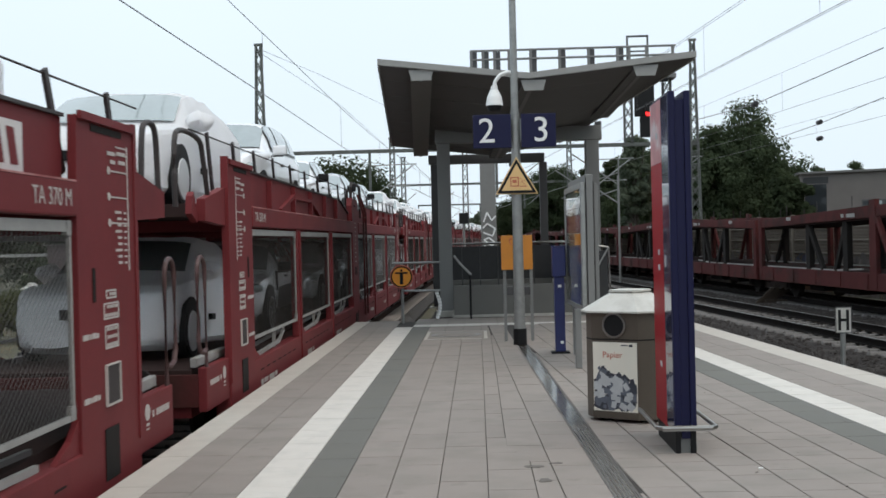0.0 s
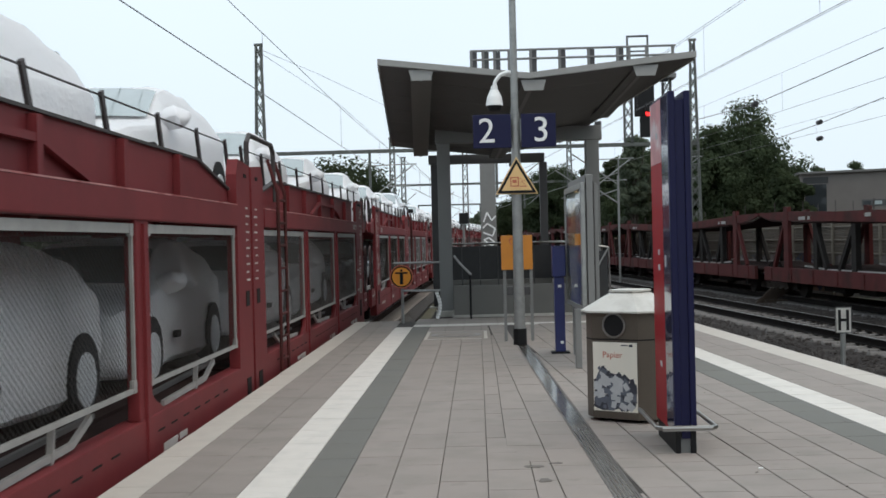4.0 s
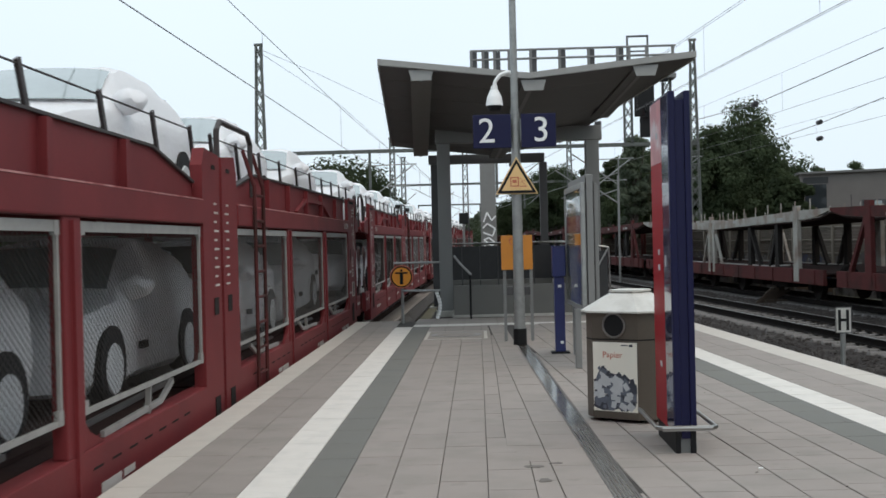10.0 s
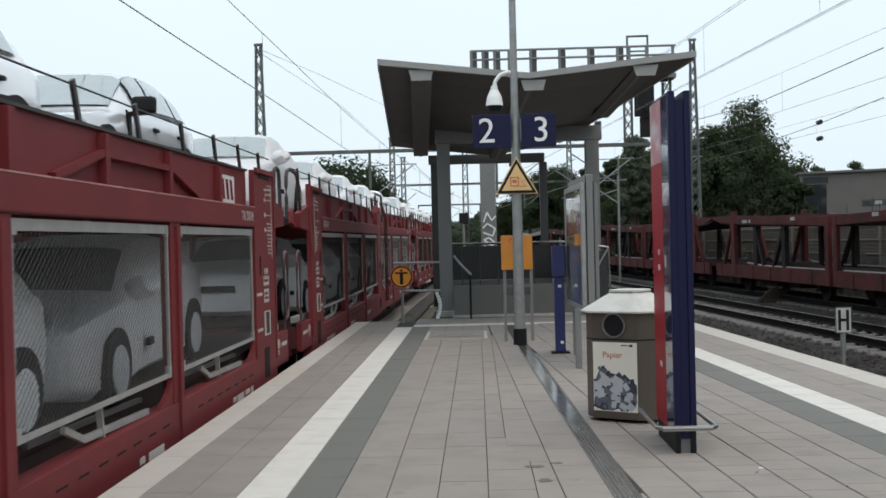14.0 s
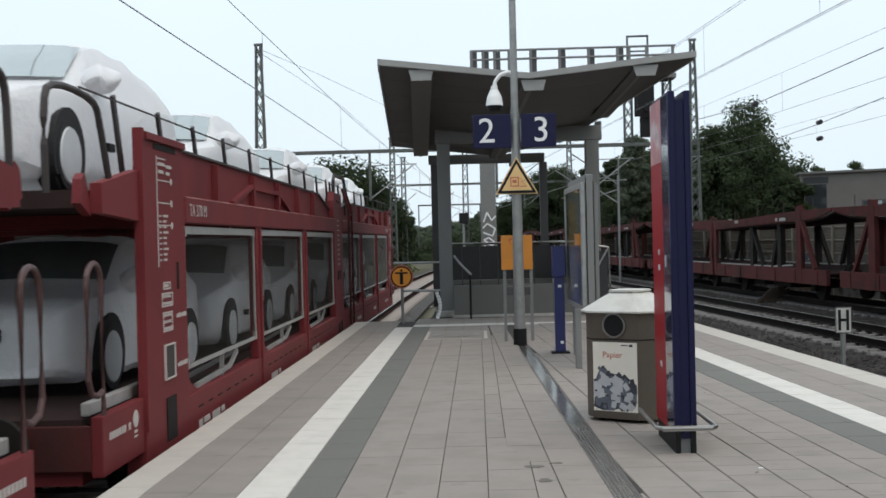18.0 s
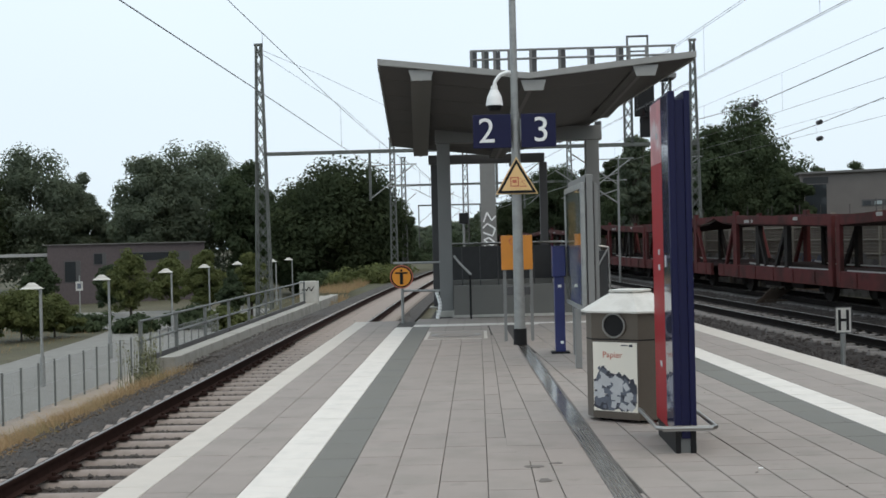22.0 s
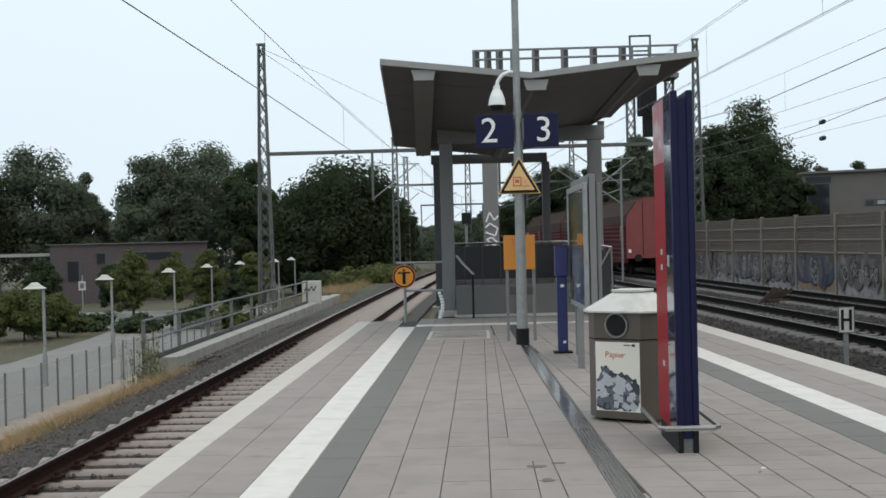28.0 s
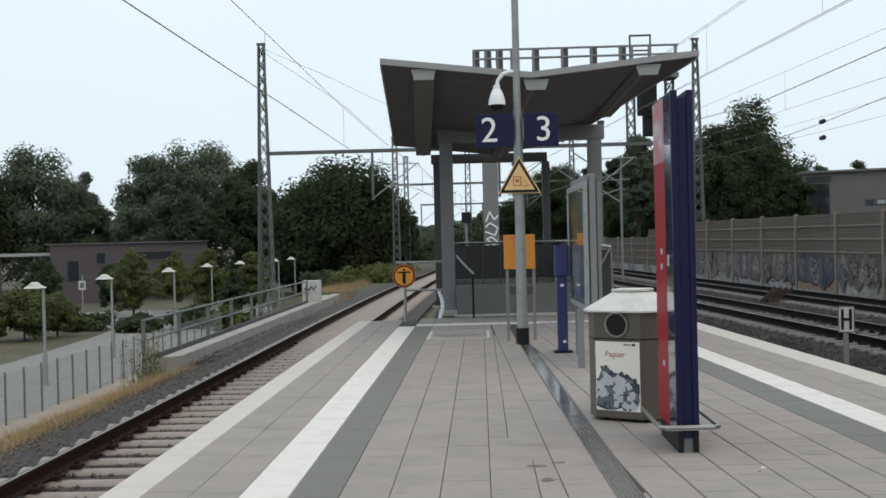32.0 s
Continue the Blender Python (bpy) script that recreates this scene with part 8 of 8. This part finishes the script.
# ---- trees ----
def tree(name, x, y, z0, height, rad, trunk_h, leaf, seed, label, clumps=60, leaves=70, size=0.35, squash=1.0, base=0.25, cone=0.0):
    """A tapered trunk with limbs and a crown of many small leaf blades round limb ends."""
    rng = random.Random(seed)
    t = thing(name, pose(x, y, z0), label, "tree" if name == "tree" else "bush", "trees" if name == "tree" else "bushes")
    bm = bm_new()
    top = height * 0.75
    tr = max(0.05, height * 0.018)
    tube(bm, (0, 0, -0.3), (0.05 * tr, 0, trunk_h), tr * 1.2, tr * 0.8, seg=8)
    tube(bm, (0.05 * tr, 0, trunk_h), (0.2, 0.1, top), tr * 0.8, tr * 0.2, seg=6)
    cen = []
    cz = height * (base + (1 - base) / 2)
    hz_ = height * (1 - base) / 2
    for k in range(clumps):
        while True:
            u = Vector((rng.uniform(-1, 1), rng.uniform(-1, 1), rng.uniform(-1, 1)))
            if 0.3 < u.length < 1:
                break
        u = u * (0.72 + 0.3 * rng.random()) if u.length > 0.6 else u
        wdt = rad * (1.0 - 0.35 * max(0, u.z) ** 2) * (1 + 0.22 * noise.noise((u.x * 2 + seed, u.y * 2, u.z * 2))) * (1 + 0.25 * cone - cone * 0.5 * (u.z + 1))
        cen.append(Vector((u.x * wdt, u.y * wdt * squash, cz + u.z * hz_ * (1 + 0.18 * noise.noise((u.x * 3, u.y * 3 + seed, 1))))))
    for c in cen[:14]:
        h0 = min(c.z - 0.1, trunk_h * rng.uniform(0.7, 1.2))
        tube(bm, (0, 0, max(0.2, h0)), c, tr * 0.35, tr * 0.08, seg=5)
    part("trunk", bm, M_BARK, t)
    nrng = np.random.default_rng(seed)
    n = clumps * leaves
    c = np.array([tuple(v) for v in cen])[nrng.integers(0, clumps, n)]
    cr = rad * (0.30 - 0.10 * cone)
    d = nrng.normal(size=(n, 3))
    d /= np.linalg.norm(d, axis=1)[:, None]
    pos = c + d * (cr * nrng.random((n, 1)) ** 0.45) * np.array([1, 1, 0.8])
    nm = d + 0.38 * nrng.normal(size=(n, 3)) + np.array([0, 0, 0.45])
    a = np.cross(nm, nrng.normal(size=(n, 3)))
    a /= np.linalg.norm(a, axis=1)[:, None]
    b = np.cross(a, nm)
    b /= np.linalg.norm(b, axis=1)[:, None]
    s = size * nrng.uniform(0.6, 1.3, (n, 1))
    v = np.empty((n, 4, 3))
    v[:, 0], v[:, 1], v[:, 2], v[:, 3] = pos - a * s, pos + b * s * 0.55, pos + a * s, pos - b * s * 0.55
    me = raw("crown", v.reshape(-1, 3).tolist(), np.arange(n * 4).reshape(n, 4).tolist(), leaf)
    cr_ = new("crown", me)
    cr_.parent = t
    tagged(cr_, kind="stuff")
    return t


def P(px, dist):
    return (px - 845) / 2010 * dist


def tops(py, px, dist):
    return 1.5 + (425 - 0.0244 * (px - 845) - py) / 2010 * dist


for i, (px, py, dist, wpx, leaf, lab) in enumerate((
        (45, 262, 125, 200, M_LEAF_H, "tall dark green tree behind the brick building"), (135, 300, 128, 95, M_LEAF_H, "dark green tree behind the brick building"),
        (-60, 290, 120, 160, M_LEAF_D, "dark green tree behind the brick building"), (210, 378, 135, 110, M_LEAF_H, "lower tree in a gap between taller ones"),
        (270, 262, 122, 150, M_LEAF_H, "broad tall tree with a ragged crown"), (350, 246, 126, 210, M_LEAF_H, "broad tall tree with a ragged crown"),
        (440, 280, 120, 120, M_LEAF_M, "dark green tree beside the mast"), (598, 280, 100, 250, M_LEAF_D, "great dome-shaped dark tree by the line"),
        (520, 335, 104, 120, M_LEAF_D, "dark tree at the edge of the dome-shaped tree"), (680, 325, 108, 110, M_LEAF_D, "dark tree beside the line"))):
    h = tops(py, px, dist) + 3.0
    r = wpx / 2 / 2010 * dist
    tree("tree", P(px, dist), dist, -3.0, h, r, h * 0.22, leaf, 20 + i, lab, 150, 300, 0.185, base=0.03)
for i, (px, py, dist, wpx, leaf) in enumerate(((25, 508, 56, 120, M_LEAF_L), (85, 520, 58, 80, M_LEAF_L), (-40, 510, 55, 90, M_LEAF_L), (224, 440, 72, 92, M_LEAF_L), (186, 462, 76, 60, M_LEAF_M),
                                               (298, 446, 78, 72, M_LEAF_L), (357, 438, 70, 78, M_LEAF_L), (405, 480, 68, 50, M_LEAF_M), (441, 434, 72, 62, M_LEAF_L), (60, 455, 84, 70, M_LEAF_M))):
    h = tops(py, px, dist) + 3.0
    r = wpx / 1.6 / 2010 * dist
    tree("tree", P(px, dist), dist, -3.0, h, r, h * 0.35, leaf, 60 + i, "young light green street tree", 90, 130, 0.10, base=0.14, cone=0.8)
for i, (px, py, dist, wpx, leaf) in enumerate(((1320, 190, 84, 190, M_LEAF_M), (1258, 214, 82, 140, M_LEAF_M), (1392, 282, 68, 80, M_LEAF_D), (1135, 240, 118, 95, M_LEAF_M), (1090, 272, 120, 70, M_LEAF_D), (1370, 255, 86, 120, M_LEAF_D), (1185, 300, 92, 110, M_LEAF_D), (1120, 235, 96, 60, M_LEAF_M),
                                               (1120, 330, 100, 130, M_LEAF_D), (1050, 285, 110, 70, M_LEAF_D), (985, 282, 120, 110, M_LEAF_M), (930, 330, 128, 110, M_LEAF_D),
                                               (1445, 290, 120, 60, M_LEAF_M), (1510, 283, 120, 70, M_LEAF_M), (1400, 330, 80, 60, M_LEAF_M))):
    h = tops(py, px, dist) + 1.2
    r = wpx / 2 / 2010 * dist
    tree("tree", P(px, dist), dist, -1.2, h, r, h * 0.25, leaf, 90 + i, "dark green deciduous tree behind the eastern tracks", 130, 270, 0.13, base=0.05)
for i, (px, py, dist, wpx, leaf) in enumerate(((640, 478, 75, 130, M_LEAF_L), (690, 468, 85, 90, M_LEAF_L), (600, 500, 70, 60, M_LEAF_L), (560, 490, 78, 90, M_LEAF_M), (745, 440, 140, 60, M_LEAF_M), (790, 400, 150, 100, M_LEAF_M), (880, 370, 150, 120, M_LEAF_D),
                                               (150, 560, 62, 110, M_LEAF_M), (235, 565, 60, 90, M_LEAF_M), (60, 560, 64, 120, M_LEAF_M), (330, 545, 62, 110, M_LEAF_M), (395, 540, 60, 80, M_LEAF_L))):
    z0 = -1.3 if px > 520 else -3.0
    h = tops(py, px, dist) - z0
    tree("bush", P(px, dist), dist, z0, max(0.8, h), wpx / 2 / 2010 * dist, h * 0.2, leaf, 140 + i, "scrubby green bush beside the line", 26, 70, 0.15, base=0.0)


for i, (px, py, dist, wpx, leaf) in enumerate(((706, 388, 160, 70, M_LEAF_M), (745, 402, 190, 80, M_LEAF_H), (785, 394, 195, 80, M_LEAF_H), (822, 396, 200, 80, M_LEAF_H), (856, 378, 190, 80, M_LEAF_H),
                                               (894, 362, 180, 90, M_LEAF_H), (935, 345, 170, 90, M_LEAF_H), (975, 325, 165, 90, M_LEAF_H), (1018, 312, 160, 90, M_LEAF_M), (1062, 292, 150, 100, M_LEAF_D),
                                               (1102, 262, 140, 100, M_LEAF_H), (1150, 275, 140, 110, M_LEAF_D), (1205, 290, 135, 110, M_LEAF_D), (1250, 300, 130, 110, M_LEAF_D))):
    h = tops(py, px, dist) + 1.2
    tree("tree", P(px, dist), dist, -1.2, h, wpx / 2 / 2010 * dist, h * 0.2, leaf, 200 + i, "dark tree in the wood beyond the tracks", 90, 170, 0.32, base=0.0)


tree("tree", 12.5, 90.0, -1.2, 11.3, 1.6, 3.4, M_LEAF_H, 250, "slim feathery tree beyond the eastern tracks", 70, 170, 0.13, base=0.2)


# trees added out of view, to keep low eastern sky light off the train
belt = tree("tree", 25.0, 44.0, -1.2, 11.5, 4.3, 3.0, M_LEAF_D, 260, "unseen tree added to block eastern sky light", 110, 150, 0.3, base=0.04)
for k in range(11):
    copy_thing(belt, pose(24.5 + 1.2 * (k % 3), 36.5 - 7.2 * k, -1.2, 0, 0, 50 * k))


# ---- dry grass on the bank ----
def blades(name, label, area, n, h, m, seed, lean=0.25):
    rng = np.random.default_rng(seed)
    xy = np.array([area(rng) for _ in range(n)])
    z = np.array([ground_z(x, y) + (0.08 if y < 27 and x < -6.2 else 0.0) for x, y in xy]) - 0.03
    a = rng.uniform(0, 6.28, n)
    hh = h * rng.uniform(0.4, 1.2, n)
    w = 0.005 + 0.010 * rng.random(n)
    dx, dy = np.cos(a) * w, np.sin(a) * w
    tip = np.stack([xy[:, 0] + rng.normal(0, lean, n) * hh, xy[:, 1] + rng.normal(0, lean, n) * hh, z + hh], 1)
    v = np.empty((n, 3, 3))
    v[:, 0] = np.stack([xy[:, 0] - dx, xy[:, 1] - dy, z], 1)
    v[:, 1] = np.stack([xy[:, 0] + dx, xy[:, 1] + dy, z], 1)
    v[:, 2] = tip
    ob = new(name, raw(name, v.reshape(-1, 3).tolist(), np.arange(n * 3).reshape(n, 3).tolist(), m))
    tagged(ob, label, "grass", kind="stuff")


def tufts(r):
    """Clumps: a few centres with blades round them."""
    k = int(r.integers(0, 46))
    return -6.6 - 4.6 * ((k * 0.618) % 1) + r.normal(0, 0.12), 12.5 + 13.8 * ((k * 0.381) % 1) + r.normal(0, 0.16)


blades("dry_grass", "dry straw-coloured grass on the bank", lambda r: (-6.35 - abs(r.normal(0, 0.85)), r.uniform(12, 24.4)), 21000, 0.38, M_DRYGRASS, 1, 0.4)
blades("dry_grass", "sparse tufts of straw grass on bare sand", tufts, 4200, 0.38, M_DRYGRASS, 11, 0.5)
blades("dry_grass", "dry grass beside the line", lambda r: (-7.3 - abs(r.normal(0, 1.2)) + bend(60) * 0.5, r.uniform(54, 84)), 7000, 0.45, M_DRYGRASS, 2)
blades("grass", "green weeds on the bank", lambda r: (-8.0 - abs(r.normal(0, 1.2)), r.uniform(13, 26.5)), 2600, 0.22, M_GRASS, 3)


def tall_weeds():
    """Upright leafy stalks, thin stems with small leaves all the way up."""
    rng = np.random.default_rng(4)
    v = []
    for _ in range(70):
        x, y = -7.55 + rng.normal(0, 0.2), 25.2 + rng.normal(0, 0.5)
        z = ground_z(x, y) + 0.03
        h = rng.uniform(0.6, 1.7)
        lx, ly = rng.normal(0, 0.09, 2)
        v += [(x - 0.009, y, z), (x + 0.009, y, z), (x + lx * h, y + ly * h, z + h)]
        for k in range(26):
            t = rng.uniform(0.12, 1.0)
            a = rng.uniform(0, 6.28)
            s = rng.uniform(0.05, 0.13) * (1.15 - 0.6 * t)
            px, py, pz = x + lx * h * t, y + ly * h * t, z + h * t
            c, d = math.cos(a), math.sin(a)
            v += [(px - d * 0.016, py + c * 0.016, pz), (px + d * 0.016, py - c * 0.016, pz - 0.01), (px + c * s, py + d * s, pz + s * rng.uniform(-0.2, 0.9))]
    n = len(v) // 3
    ob = new("tall_weeds", raw("tall_weeds", [tuple(float(q) for q in p) for p in v], np.arange(n * 3).reshape(n, 3).tolist(), M_WEED))
    tagged(ob, "tall leafy weeds by the end of the handrail", "weeds", kind="stuff")


tall_weeds()
blades("weeds", "low weeds between the platform and the tracks", lambda r: (5.2 + r.normal(0, 0.9), r.uniform(14, 40)), 2500, 0.16, M_GRASS, 6)
blades("lawn", "short lawn between the paths", lambda r: (r.uniform(-40, -20.6), r.uniform(46, 66)), 5000, 0.18, M_DRYGRASS, 7)


# ---- what moves ----
def motions():
    for ob, off, turn, z, tilt in CARRIED:
        walk(ob, train_rows(left_track, z, loaded_along, T_LOADED, off, turn, tilt))
    side, front = pose(6.34, SY - 0.82, 5.72), pose(5.98, SY - 0.82, 5.72)
    walk(LAMP_MASK, [(0, side), (8.6, side), (8.75, front), (32, front)])
    for ob, off, turn, z in EMPTY:
        walk(ob, train_rows(far_track, z, empty_along, T_EMPTY, off, turn))


motions()
